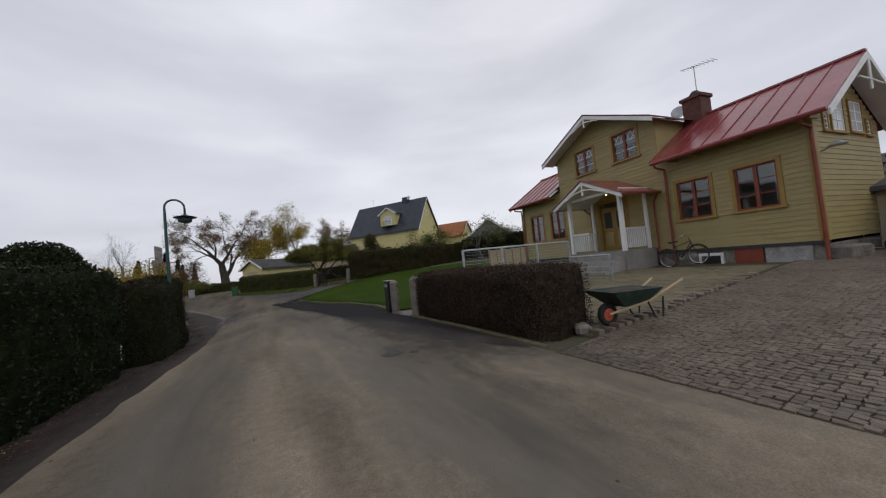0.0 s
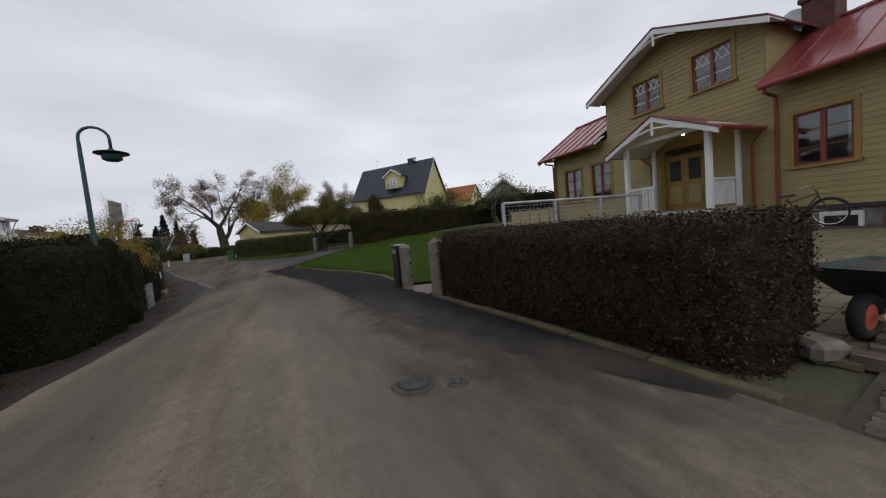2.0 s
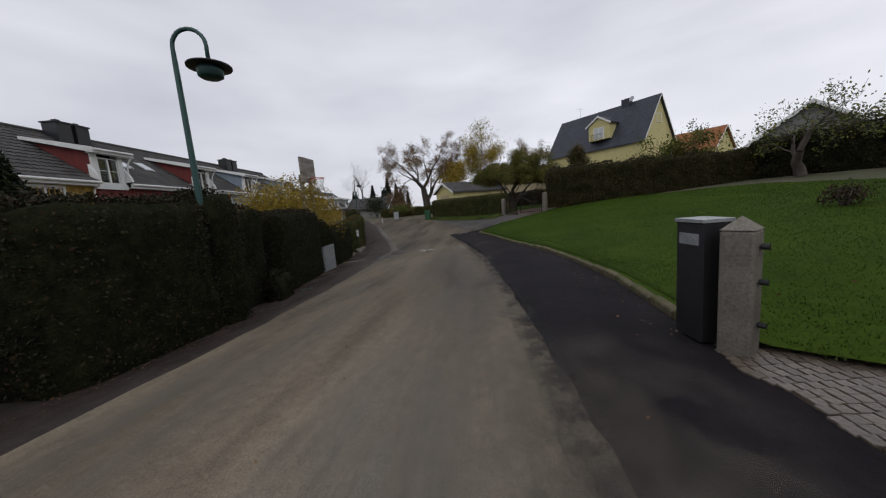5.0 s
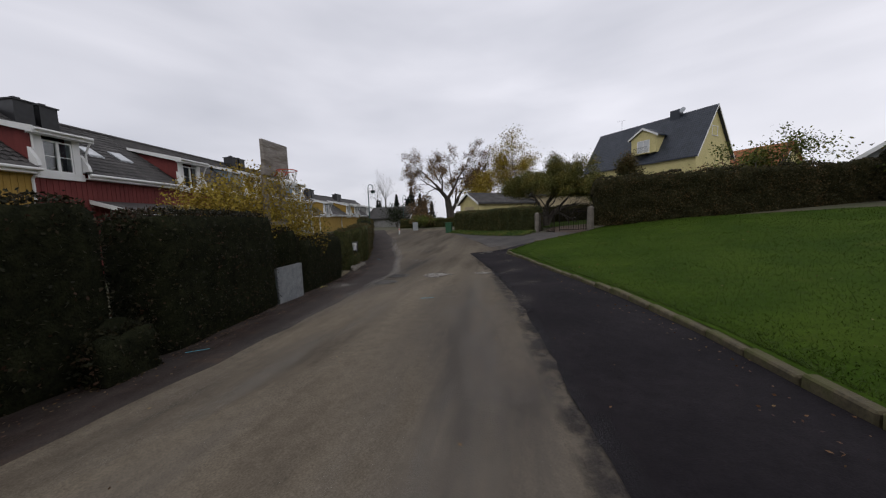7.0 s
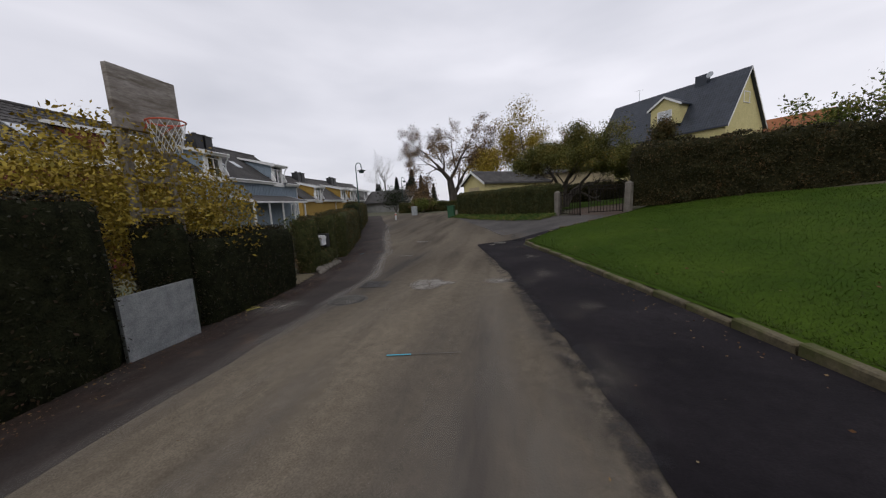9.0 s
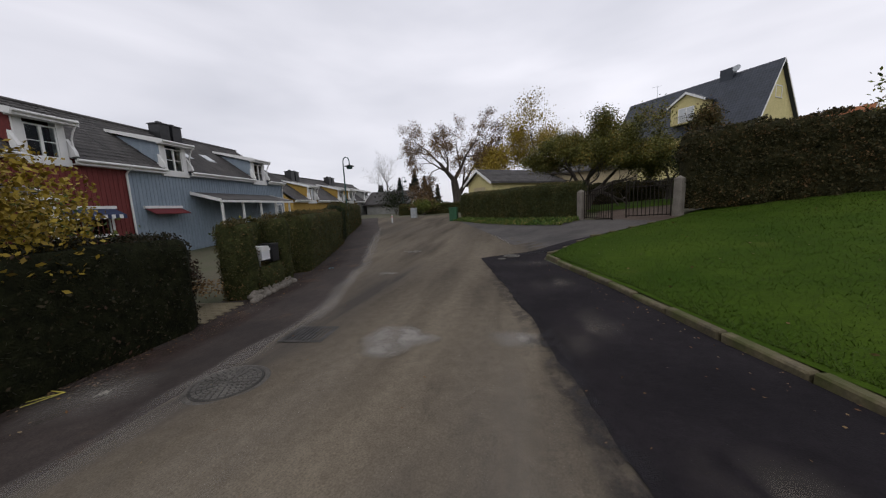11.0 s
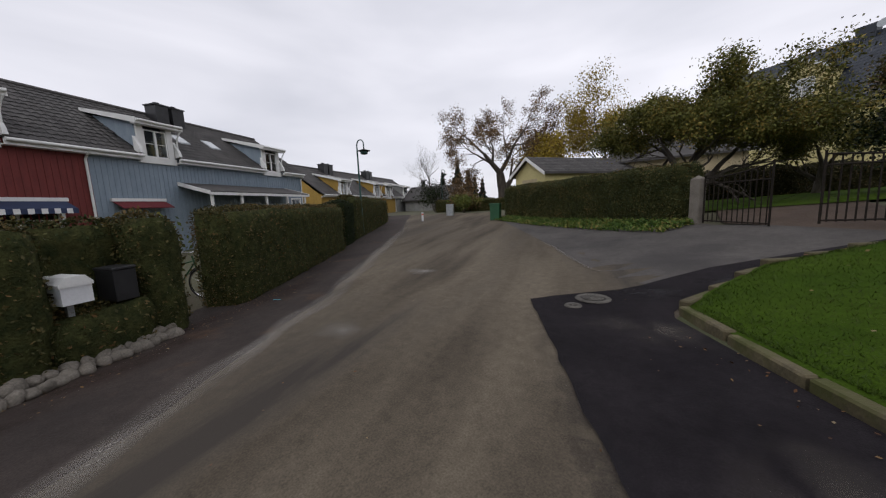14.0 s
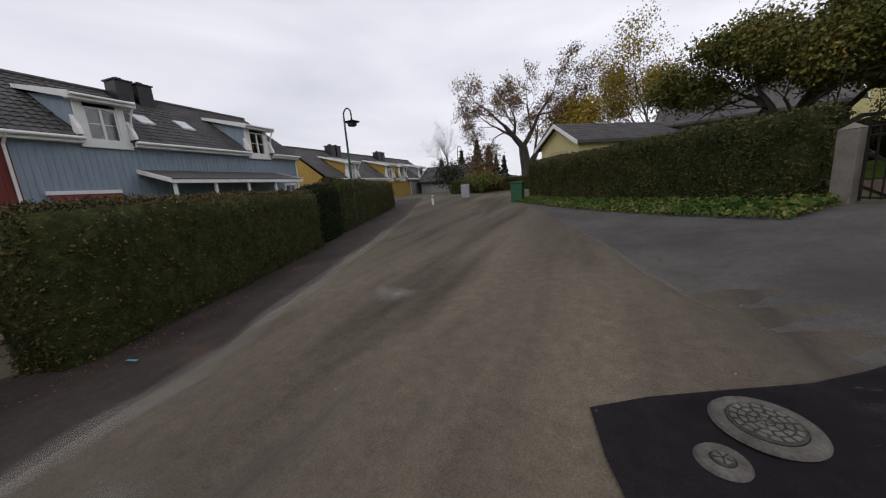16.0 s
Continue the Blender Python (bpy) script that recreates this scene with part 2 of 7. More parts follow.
# Near-black colour that stands in for the shade of unlit rooms.
ROOM_SHADE = make("room_interior_shade", (0.03, 0.028, 0.026), (0.05, 0.046, 0.042), 1, 0.9, 0.0)
CURTAIN = make("white_curtain", (0.5, 0.5, 0.48), (0.62, 0.62, 0.6), 3, 0.9, 0.1, 30)
GLASS = glassy("window_glass")
BRICK = make("dark_red_brick", (0.075, 0.035, 0.028), (0.12, 0.052, 0.04), 6, 0.85, 0.4, 25)
BLACK = make("black_metal", (0.012, 0.012, 0.013), (0.022, 0.022, 0.024), 5, 0.45, 0.1, 60, mottle=0.03, grain=0.05)
RUBBER = make("rubber", (0.014, 0.014, 0.014), (0.024, 0.023, 0.022), 5, 0.8, 0.2, 60)
LAMPGREEN = make("lamp_green_paint", (0.02, 0.06, 0.055), (0.03, 0.08, 0.07), 4, 0.45, 0.1, 40, mottle=0.03, grain=0.05)
BINGREEN = make("bin_green", (0.018, 0.075, 0.035), (0.03, 0.1, 0.045), 3, 0.5, 0.1, 40, mottle=0.03, grain=0.05)
BARROWGREEN = make("barrow_green", (0.01, 0.028, 0.02), (0.02, 0.045, 0.032), 6, 0.5, 0.2, 40, stain=(0.08, 0.07, 0.055), stain_at=0.62, stain_scale=6)
PINEWOOD = make("pale_wood", (0.36, 0.26, 0.15), (0.46, 0.35, 0.21), 4, 0.7, 0.2, 50, stretch=(1, 1, 6))
GREYWOOD = make("weathered_wood", (0.16, 0.14, 0.115), (0.27, 0.24, 0.2), 2.5, 0.85, 0.4, 40, stretch=(1, 1, 0.25))
VANRED = make("van_red_paint", (0.27, 0.018, 0.028), (0.31, 0.024, 0.034), 2, 0.25, 0.0, 40, spec=0.6, mottle=0.03, grain=0.05)
VANGREY = make("bumper_grey", (0.03, 0.03, 0.032), (0.045, 0.045, 0.048), 3, 0.6, 0.1, 60, mottle=0.03, grain=0.05)
CHROME = make("bright_metal", (0.6, 0.6, 0.6), (0.7, 0.7, 0.7), 3, 0.2, 0.0, 40, metal=1.0, mottle=0.03, grain=0.05)
# Pale headlight glass; on panes and windscreen the colour holds the sky's reflection.
LAMP_REFLECT_GLASS = make("lamp_and_reflection_glass", (0.45, 0.47, 0.48), (0.55, 0.57, 0.58), 3, 0.15, 0.0, 40, mottle=0.03, grain=0.05)
TILE = make("dark_roof_tile", (0.045, 0.042, 0.04), (0.075, 0.07, 0.066), 1.2, 0.75, 0.3, 40, objrand=0.15, island=0.2)
SLATE = make("blue_black_roof", (0.022, 0.028, 0.038), (0.035, 0.042, 0.055), 0.8, 0.5, 0.2, 30, island=0.15)
TH_RED = make("falu_red", (0.13, 0.025, 0.022), (0.17, 0.034, 0.03), 1.5, 0.75, 0.15, 40, stretch=(4, 4, 0.6))
TH_BLUE = make("grey_blue_boards", (0.2, 0.25, 0.3), (0.25, 0.305, 0.355), 1.5, 0.75, 0.15, 40, stretch=(4, 4, 0.6))
TH_YELL = make("mustard_boards", (0.31, 0.195, 0.04), (0.37, 0.235, 0.05), 1.5, 0.75, 0.15, 40, stretch=(4, 4, 0.6))
TH_GREY = make("grey_boards", (0.2, 0.2, 0.19), (0.26, 0.26, 0.25), 1.5, 0.75, 0.15, 40)
PALEYELL = make("pale_yellow_render", (0.5, 0.44, 0.2), (0.57, 0.5, 0.24), 0.8, 0.85, 0.15, 30)
BEIGE = make("beige_boards", (0.38, 0.31, 0.19), (0.44, 0.365, 0.23), 1.5, 0.7, 0.15, 40)
ORANGE_ROOF = make("orange_tile", (0.26, 0.09, 0.035), (0.34, 0.13, 0.05), 2, 0.8, 0.3, 20)
PLY = make("peeling_plywood", (0.192, 0.168, 0.144), (0.3, 0.276, 0.246), 3.5, 0.8, 0.4, 30, stretch=(0.6, 0.6, 3), stain=(0.12, 0.096, 0.072), stain_at=0.56, stain_scale=3)
ORANGE = make("rim_orange", (0.45, 0.08, 0.04), (0.55, 0.11, 0.06), 4, 0.5, 0.0)
NET = make("net_cord", (0.6, 0.6, 0.58), (0.7, 0.7, 0.68), 4, 0.8, 0.0, mottle=0.03, grain=0.05)
BARK = make("bark", (0.05, 0.042, 0.033), (0.1, 0.085, 0.07), 3, 0.95, 0.8, 25, stretch=(1, 1, 0.3))
BARK_GREY = make("grey_bark", (0.09, 0.08, 0.07), (0.15, 0.14, 0.125), 3, 0.95, 0.7, 25)
IRON_RING = make("worn_iron_ring", (0.062, 0.0558, 0.0465), (0.093, 0.08556, 0.07316), 6, 0.8, 0.6, 60, mottle=0.3)
IRON_WORN = make("worn_iron_tread", (0.068, 0.06256, 0.05304), (0.1088, 0.1006, 0.08704), 8, 0.7, 0.4, 60, mottle=0.3)
GATE_IRON = make("blackened_wrought_iron", (0.012, 0.010, 0.008), (0.024, 0.017, 0.012), 9, 0.8, 0.4, 60, mottle=0.3, spec=0.2)
IRON = make("cast_iron", (0.0315, 0.0287, 0.0252), (0.056, 0.0518, 0.0462), 5, 0.75, 0.4, 60, metal=0.2, mottle=0.25)
PLASTICWHITE = make("white_plastic", (0.62, 0.63, 0.64), (0.7, 0.71, 0.72), 2, 0.4, 0.03, 40, mottle=0.03, grain=0.05)
BLUEPAINT = make("blue_spray", (0.05, 0.3, 0.4), (0.08, 0.36, 0.46), 9, 0.8, 0.0)
YELLOWPAINT = make("yellow_spray", (0.55, 0.5, 0.05), (0.6, 0.55, 0.1), 9, 0.8, 0.0)
AWNING = make("awning_red", (0.11, 0.014, 0.018), (0.14, 0.02, 0.024), 2, 0.8, 0.1, mottle=0.03, grain=0.05)
AWNING_BLUE = make("awning_blue", (0.02, 0.03, 0.07), (0.03, 0.045, 0.1), 2, 0.8, 0.1, mottle=0.03, grain=0.05)
BULB = bpy.data.materials.new("warm_bulb")
BULB.use_nodes = True
_bp = BULB.node_tree.nodes["Principled BSDF"]
_bp.inputs["Emission Color"].default_value, _bp.inputs["Emission Strength"].default_value = (1.0, 0.55, 0.2, 1), 14.0

HEDGE_YEW = leafy("dark_conifer_leaves", [(0.008208, 0.01181, 0.005184), (0.01368, 0.02125, 0.007488), (0.02189, 0.0307, 0.009792), (0.0342, 0.03542, 0.01152)])
HEDGE_DARK = leafy("dark_hedge_leaves", [(0.0124, 0.01218, 0.006642), (0.01929, 0.01993, 0.008856), (0.031, 0.02768, 0.01218), (0.05165, 0.02768, 0.01661)])
HEDGE_BROWN = leafy("autumn_hedge_leaves", [(0.02368, 0.01719, 0.0125), (0.03947, 0.02579, 0.01806), (0.06316, 0.03725, 0.025), (0.0743, 0.04045, 0.02533)])
HEDGE_GREEN = leafy("green_hedge_leaves", [(0.034, 0.034, 0.0125), (0.057, 0.053, 0.0185), (0.092, 0.073, 0.025), (0.155, 0.088, 0.036)])
HEDGE_MIX = leafy("mixed_hedge_leaves", [(0.0285, 0.04104, 0.01596), (0.0513, 0.0627, 0.0228), (0.0855, 0.0798, 0.02736), (0.1482, 0.0969, 0.0342)])
HEDGE_BEECH = leafy("beech_hedge_leaves", [(0.02, 0.022, 0.009), (0.036, 0.035, 0.014), (0.062, 0.05, 0.02), (0.105, 0.062, 0.026)])
LEAF_GOLD = leafy("golden_leaves", [(0.16, 0.11, 0.02), (0.27, 0.19, 0.025), (0.36, 0.27, 0.04), (0.24, 0.2, 0.05)])
LEAF_GREENYELL = leafy("green_yellow_leaves", [(0.05, 0.075, 0.016), (0.085, 0.11, 0.022), (0.13, 0.14, 0.03), (0.22, 0.18, 0.04)])
LEAF_BROWN = leafy("brown_leaves", [(0.072, 0.048, 0.0264), (0.12, 0.0744, 0.036), (0.18, 0.108, 0.048), (0.24, 0.156, 0.06)])
LEAF_APPLE = leafy("apple_leaves", [(0.06, 0.065, 0.017), (0.1, 0.106, 0.025), (0.145, 0.138, 0.033), (0.235, 0.165, 0.04)])
LEAF_CONIFER = leafy("spruce_needles", [(0.008, 0.014, 0.01), (0.013, 0.022, 0.014), (0.02, 0.03, 0.018)])
LEAF_LITTER = leafy("fallen_leaves", [(0.075, 0.0375, 0.018), (0.12, 0.06, 0.027), (0.18, 0.1125, 0.045), (0.225, 0.18, 0.108)])
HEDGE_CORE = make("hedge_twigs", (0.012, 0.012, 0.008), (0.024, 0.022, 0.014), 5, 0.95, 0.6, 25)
# Leaf colours darkened for the hedge inside: its shade is put into the colour.
SHADED_CORES = {
    "beech_hedge_leaves": make("shaded_beech_leaves", (0.016, 0.017, 0.008), (0.036, 0.032, 0.014), 9, 0.95, 1.0, 38, mottle=0.45, bump_dist=0.03, spec=0.05),
    "dark_conifer_leaves": make("shaded_conifer_leaves", (0.00665, 0.00984, 0.004), (0.01615, 0.02214, 0.008), 9, 0.95, 1.0, 38, mottle=0.45, bump_dist=0.03, spec=0.05),
    "dark_hedge_leaves": make("shaded_dark_leaves", (0.009, 0.0105, 0.00525), (0.0195, 0.021, 0.00975), 9, 0.95, 1.0, 38, mottle=0.45, bump_dist=0.03, spec=0.05),
    "autumn_hedge_leaves": make("shaded_autumn_leaves", (0.022, 0.017, 0.012), (0.045, 0.032, 0.022), 9, 0.95, 1.0, 45, mottle=0.45, bump_dist=0.03, spec=0.05),
    "green_hedge_leaves": make("shaded_green_leaves", (0.024, 0.03, 0.012), (0.052, 0.055, 0.02), 9, 0.95, 1.0, 38, mottle=0.45, bump_dist=0.03, spec=0.05),
    "mixed_hedge_leaves": make("shaded_mixed_leaves", (0.022, 0.028, 0.011), (0.05, 0.05, 0.018), 9, 0.95, 1.0, 38, mottle=0.45, bump_dist=0.03, spec=0.05),
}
IVY = leafy("ground_cover_leaves", [(0.03, 0.06, 0.012), (0.055, 0.1, 0.018), (0.1, 0.14, 0.03), (0.2, 0.16, 0.05)])

# ---- mesh helpers ----
def part(name, bm, material, parent=None, label="", smooth=False):
    me = bpy.data.meshes.new(name)
    bmesh.ops.recalc_face_normals(bm, faces=bm.faces)
    bm.to_mesh(me)
    bm.free()
    me.materials.append(material)
    if smooth:
        me.polygons.foreach_set("use_smooth", [True] * len(me.polygons))
    ob = new(name, me)
    if parent:
        ob.parent = parent
    if label:
        tagged(ob, label)
    return ob


def pieces(name, verts, faces, material, parent=None, label="", smooth=False):
    me = bpy.data.meshes.new(name)
    me.from_pydata(verts, [], faces)
    me.materials.append(material)
    if smooth:
        me.polygons.foreach_set("use_smooth", [True] * len(me.polygons))
    ob = new(name, me)
    if parent:
        ob.parent = parent
    if label:
        tagged(ob, label)
    return ob


def thing(name, label, category, m=None, group="", kind=""):
    ob = new(name)
    ob.empty_display_size = 0.3
    if m is not None:
        ob.matrix_world = m
    return tagged(ob, label, category, group, kind)


def box(bm, x0, x1, y0, y1, z0, z1, m=None, bevel=0.0):
    vs = [bm.verts.new((x, y, z)) for z in (z0, z1) for x, y in ((x0, y0), (x1, y0), (x1, y1), (x0, y1))]
    fs = [bm.faces.new([vs[i] for i in f]) for f in ((3, 2, 1, 0), (4, 5, 6, 7), (0, 1, 5, 4), (1, 2, 6, 5), (2, 3, 7, 6), (3, 0, 4, 7))]
    if bevel:
        ed = list({e for f in fs for e in f.edges})
        r = bmesh.ops.bevel(bm, geom=ed, offset=bevel, segments=1, affect="EDGES")
        vs = list({v for f in r["faces"] for v in f.verts} | {v for v in vs if v.is_valid})
    if m is not None:
        for v in vs:
            v.co = m @ v.co
    return bm


def boxed(*a, **k):
    return box(bmesh.new(), *a, **k)


def prism(bm, poly, axis, a, b, m=None):
    """Extrudes a polygon (2D points) along an axis from a to b."""
    def put(p, t):
        return {"x": (t, p[0], p[1]), "y": (p[0], t, p[1]), "z": (p[0], p[1], t)}[axis]
    lo = [bm.verts.new(put(p, a)) for p in poly]
    hi = [bm.verts.new(put(p, b)) for p in poly]
    bm.faces.new(lo[::-1])
    bm.faces.new(hi)
    for i in range(len(poly)):
        j = (i + 1) % len(poly)
        bm.faces.new((lo[i], lo[j], hi[j], hi[i]))
    if m is not None:
        for v in lo + hi:
            v.co = m @ v.co
    return bm


def tube(bm, pts, radii, sides=8, caps=True):
    """A tapered tube along points."""
    rings = []
    pts = [Vector(p) for p in pts]
    for i, p in enumerate(pts):
        d = (pts[min(i + 1, len(pts) - 1)] - pts[max(i - 1, 0)]).normalized()
        a = d.orthogonal().normalized() if i == 0 else (rings_axis - d * rings_axis.dot(d)).normalized()
        rings_axis = a
        b = d.cross(a)
        r = radii[i] if isinstance(radii, (list, tuple)) else radii
        rings.append([bm.verts.new(p + (a * math.cos(2 * math.pi * k / sides) + b * math.sin(2 * math.pi * k / sides)) * r) for k in range(sides)])
    for u, v in zip(rings, rings[1:]):
        for k in range(sides):
            bm.faces.new((u[k], u[(k + 1) % sides], v[(k + 1) % sides], v[k]))
    if caps:
        bm.faces.new(rings[0][::-1])
        bm.faces.new(rings[-1])
    return bm


def lathe(bm, prof, sides=20, m=None):
    """Turns (radius, height) points about z."""
    rings = [[bm.verts.new((r * math.cos(2 * math.pi * k / sides), r * math.sin(2 * math.pi * k / sides), h)) for k in range(sides)] for r, h in prof]
    for u, v in zip(rings, rings[1:]):
        for k in range(sides):
            bm.faces.new((u[k], u[(k + 1) % sides], v[(k + 1) % sides], v[k]))
    bm.faces.new(rings[0][::-1])
    bm.faces.new(rings[-1])
    if m is not None:
        for r in rings:
            for v in r:
                v.co = m @ v.co
    return bm


def torus(bm, R, r, m=None, seg=28, sides=8):
    rings = []
    for i in range(seg):
        a = 2 * math.pi * i / seg
        rings.append([bm.verts.new(((R + r * math.cos(2 * math.pi * k / sides)) * math.cos(a), (R + r * math.cos(2 * math.pi * k / sides)) * math.sin(a), r * math.sin(2 * math.pi * k / sides))) for k in range(sides)])
    for i in range(seg):
        u, v = rings[i], rings[(i + 1) % seg]
        for k in range(sides):
            bm.faces.new((u[k], u[(k + 1) % sides], v[(k + 1) % sides], v[k]))
    if m is not None:
        for q in rings:
            for v in q:
                v.co = m @ v.co
    return bm


# ---- the lie of the land: s along the road from the start, n to its right ----
O, DR, NR = Vector((-0.58, -0.51)), Vector((-0.421, 0.907)), Vector((0.907, 0.421))


def sn(x, y):
    d = Vector((x, y)) - O
    return d.dot(DR), d.dot(NR)


def xy(s, n):
    p = O + DR * s + NR * n
    return p.x, p.y


def lerp(t, table):
    if t <= table[0][0]:
        return table[0][1]
    for (a, va), (b, vb) in zip(table, table[1:]):
        if t <= b:
            k = (t - a) / (b - a)
            return va + (vb - va) * k
    return table[-1][1]


ROAD_Z = [(6, 0.42), (10, 0.33), (15, 0.1), (19, -0.02), (23, -0.15), (28.5, -0.1), (34, 0.1), (43, 0.48), (52, 0.9), (70, 1.0)]
EDGE_R = [(9.5, 3.68), (11.5, 3.88), (14, 4.2), (16.5, 4.2), (18.5, 4.05), (20, 3.85), (22.2, 3.5), (25.2, 2.9), (28.6, 1.96), (36, 0.6), (46, -2.4)]
RISE = [(6, 0.05), (12, 0.06), (20, 0.1), (28, 0.16), (34, 0.16), (40, 0.1), (46, 0.06)]


def gz(x, y):
    s, n = sn(x, y)
    edge = lerp(s, EDGE_R)
    z = lerp(s, ROAD_Z) + 0.03 * min(max(n, -6.0), edge)
    up = n - edge
    if up > 0:
        r = lerp(s, RISE) * up
        z += 3.2 * (1 - math.exp(-r / 3.2)) if r > 0 else 0
    far = max(abs(s - 20) - 60, abs(n) - 45, 0)
    return z - min(far * 0.02, 6.0)


def sheet(name, material, s0, s1, ds, left, right, cols, lift, label="", kind="structure"):
    """A strip of ground between two lines given as n over s."""
    rows = max(2, int(round((s1 - s0) / ds)))
    vs, fs = [], []
    for i in range(rows + 1):
        s = s0 + (s1 - s0) * i / rows
        a, b = left(s), right(s)
        for j in range(cols + 1):
            x, y = xy(s, a + (b - a) * j / cols)
            vs.append((x, y, gz(x, y) + lift(s, j / cols)))
    w = cols + 1
    for i in range(rows):
        for j in range(cols):
            fs.append((i * w + j, i * w + j + 1, i * w + w + j + 1, i * w + w + j))
    ob = pieces(name, vs, fs, material, smooth=True)
    at = ob.data.attributes.new("rim", "FLOAT", "POINT")
    at.data.foreach_set("value", [min(1.0, 3.2 * (j / cols) * (1 - j / cols)) * min(1.0, 4 * i / rows, 4 * (rows - i) / rows) for i in range(rows + 1) for j in range(cols + 1)])
    return tagged(ob, label, kind=kind)


def on(x, y, up=0.0):
    return (x, y, gz(x, y) + up)


LINE_L = [(4, -2.25), (8, -1.95), (12, -1.75), (21, -2.2), (24.5, -2.45), (29.2, -3.85), (33, -5.3), (36, -6.4), (40, -7.7), (46, -10.4), (60, -16)]
HEDGE_L = [(0, -3.25), (8, -2.9), (12, -2.6), (15.6, -2.85), (18.8, -3.5), (23.6, -4.2), (27.8, -5.1), (29.5, -5.3), (35.8, -8.0), (40, -9.2), (46.7, -12.0), (60, -18)]
ROAD_R = [(9.5, 3.68), (11.5, 3.88), (14, 4.2), (16.5, 4.2), (18.5, 4.05), (20, 3.85), (22.2, 3.5), (25.2, 2.9), (28.6, 1.96), (29.2, 2.45), (30.2, 3.5), (31.4, 6.6), (33, 5.6), (34.5, 4.5), (38.5, 3.6), (41.3, 0.3), (45.3, -2.6), (52, -5.0)]
BLACK_L = [(3.6, 3.66), (5, 3.2), (6, 2.8), (8, 2.5), (10, 2.42), (14, 2.36), (18.4, 2.1), (21.6, 1.7), (23.5, 1.4), (25.6, 0.95), (29.2, 0.13), (29.25, 0.4), (29.7, 1.5), (30.5, 3.0), (31.4, 6.3)]

# ground to the horizon
gx = [-900, -500, -300, -200, -140, -100, -80] + [-66 + i for i in range(0, 111)] + [60, 80, 120, 200, 300, 500, 900]
gy = [-900, -500, -300, -150, -80, -50, -35] + [-25 + i for i in range(0, 106)] + [95, 120, 160, 220, 320, 500, 900]
vs = [(x, y, gz(x, y) - 0.03) for y in gy for x in gx]
fs = [(j * len(gx) + i, j * len(gx) + i + 1, (j + 1) * len(gx) + i + 1, (j + 1) * len(gx) + i) for j in range(len(gy) - 1) for i in range(len(gx) - 1)]
tagged(pieces("ground", vs, fs, GROUND, smooth=True), "brownish green earth under gardens and hedges", kind="structure")

noise_edge = lambda s, k=0.12, q=1.3: k * noise.noise((s * q, 3.1, 0.4))
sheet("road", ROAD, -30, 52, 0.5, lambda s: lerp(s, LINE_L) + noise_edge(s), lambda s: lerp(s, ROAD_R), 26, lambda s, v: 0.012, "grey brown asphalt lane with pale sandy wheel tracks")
sheet("pavement_strip", PATH_DARK, -30, 52, 0.5, lambda s: lerp(s, HEDGE_L) - 0.9, lambda s: lerp(s, LINE_L) + 0.2, 8, lambda s, v: 0.006, "old dark asphalt strip beside the hedges")
sheet("asphalt_patch", BLACKTOP, 4.0, 31.3, 0.2, lambda s: lerp(s, BLACK_L) + noise_edge(s, 0.035, 2.1) + noise_edge(s, 0.03, 7.0), lambda s: lerp(s, ROAD_R) - 0.02, 10, lambda s, v: 0.03, "fresh black asphalt trench strip along the kerb")
sheet("dust_line", DUST_LINE, 14, 46, 0.25, lambda s: lerp(s, LINE_L) - 0.22 + noise_edge(s, 0.16, 1.4), lambda s: lerp(s, LINE_L) + 0.34 + noise_edge(s, 0.22, 0.7), 6, lambda s, v: 0.019, "pale dust line along the asphalt joint")
SIDE_L = [(29.9, 1.95), (30.3, 1.71), (31.3, 1.2), (32.2, 0.89), (34.0, 0.43), (44, -2.9)]
sheet("side_road", SIDE_ASPHALT, 29.9, 44, 0.4, lambda s: lerp(s, SIDE_L) + noise_edge(s, 0.05, 2.0), lambda s: lerp(s, ROAD_R) - 0.01, 12, lambda s, v: 0.0165, "grey asphalt of the side road at the junction")
sheet("dust_line", SEAM, 29.6, 36, 0.15, lambda s: lerp(s, SIDE_L) - 0.1 + noise_edge(s, 0.06, 2.5), lambda s: lerp(s, SIDE_L) + 0.08 + noise_edge(s, 0.06, 3.1), 6, lambda s, v: 0.0225, "pale seam between two asphalts")
sheet("asphalt_fringe", BLACK_FRINGE, 2.4, 29.2, 0.2, lambda s: lerp(s, BLACK_L) - lerp(s, [(3, 0.9), (9, 0.25)]), lambda s: lerp(s, BLACK_L) + 0.2, 8, lambda s, v: 0.0365, "ragged crumbs along the fresh asphalt edge")
sheet("leaf_mould", MOULD, -6, 34, 0.3, lambda s: lerp(s, HEDGE_L) - 0.35, lambda s: lerp(s, HEDGE_L) + 0.75, 8, lambda s, v: 0.0155, "rotting brown leaf mould at the hedge foot")
sheet("dust_track", DUST, -4, 24, 0.5, lambda s: -1.9, lambda s: -0.2, 8, lambda s, v: 0.019, "pale sandy wheel track")
sheet("dust_track", DUST, -6, 26, 0.5, lambda s: 0.2, lambda s: 2.2, 8, lambda s, v: 0.0215, "pale sandy wheel track")
sheet("dust_track", DUST_FILM, 3.5, 12, 0.5, lambda s: 1.7, lambda s: 3.6, 8, lambda s, v: 0.036, "dusty grey film on the fresh asphalt")
sheet("dust_track", DUST_COAT, 1.5, 11.5, 0.4, lambda s: lerp(s, BLACK_L) - 0.55, lambda s: lerp(s, BLACK_L) + lerp(s, [(4, 0.5), (8, 0.75), (11.5, 0.35)]), 10, lambda s, v: 0.0385, "brown dust trodden over the edge of the fresh asphalt")
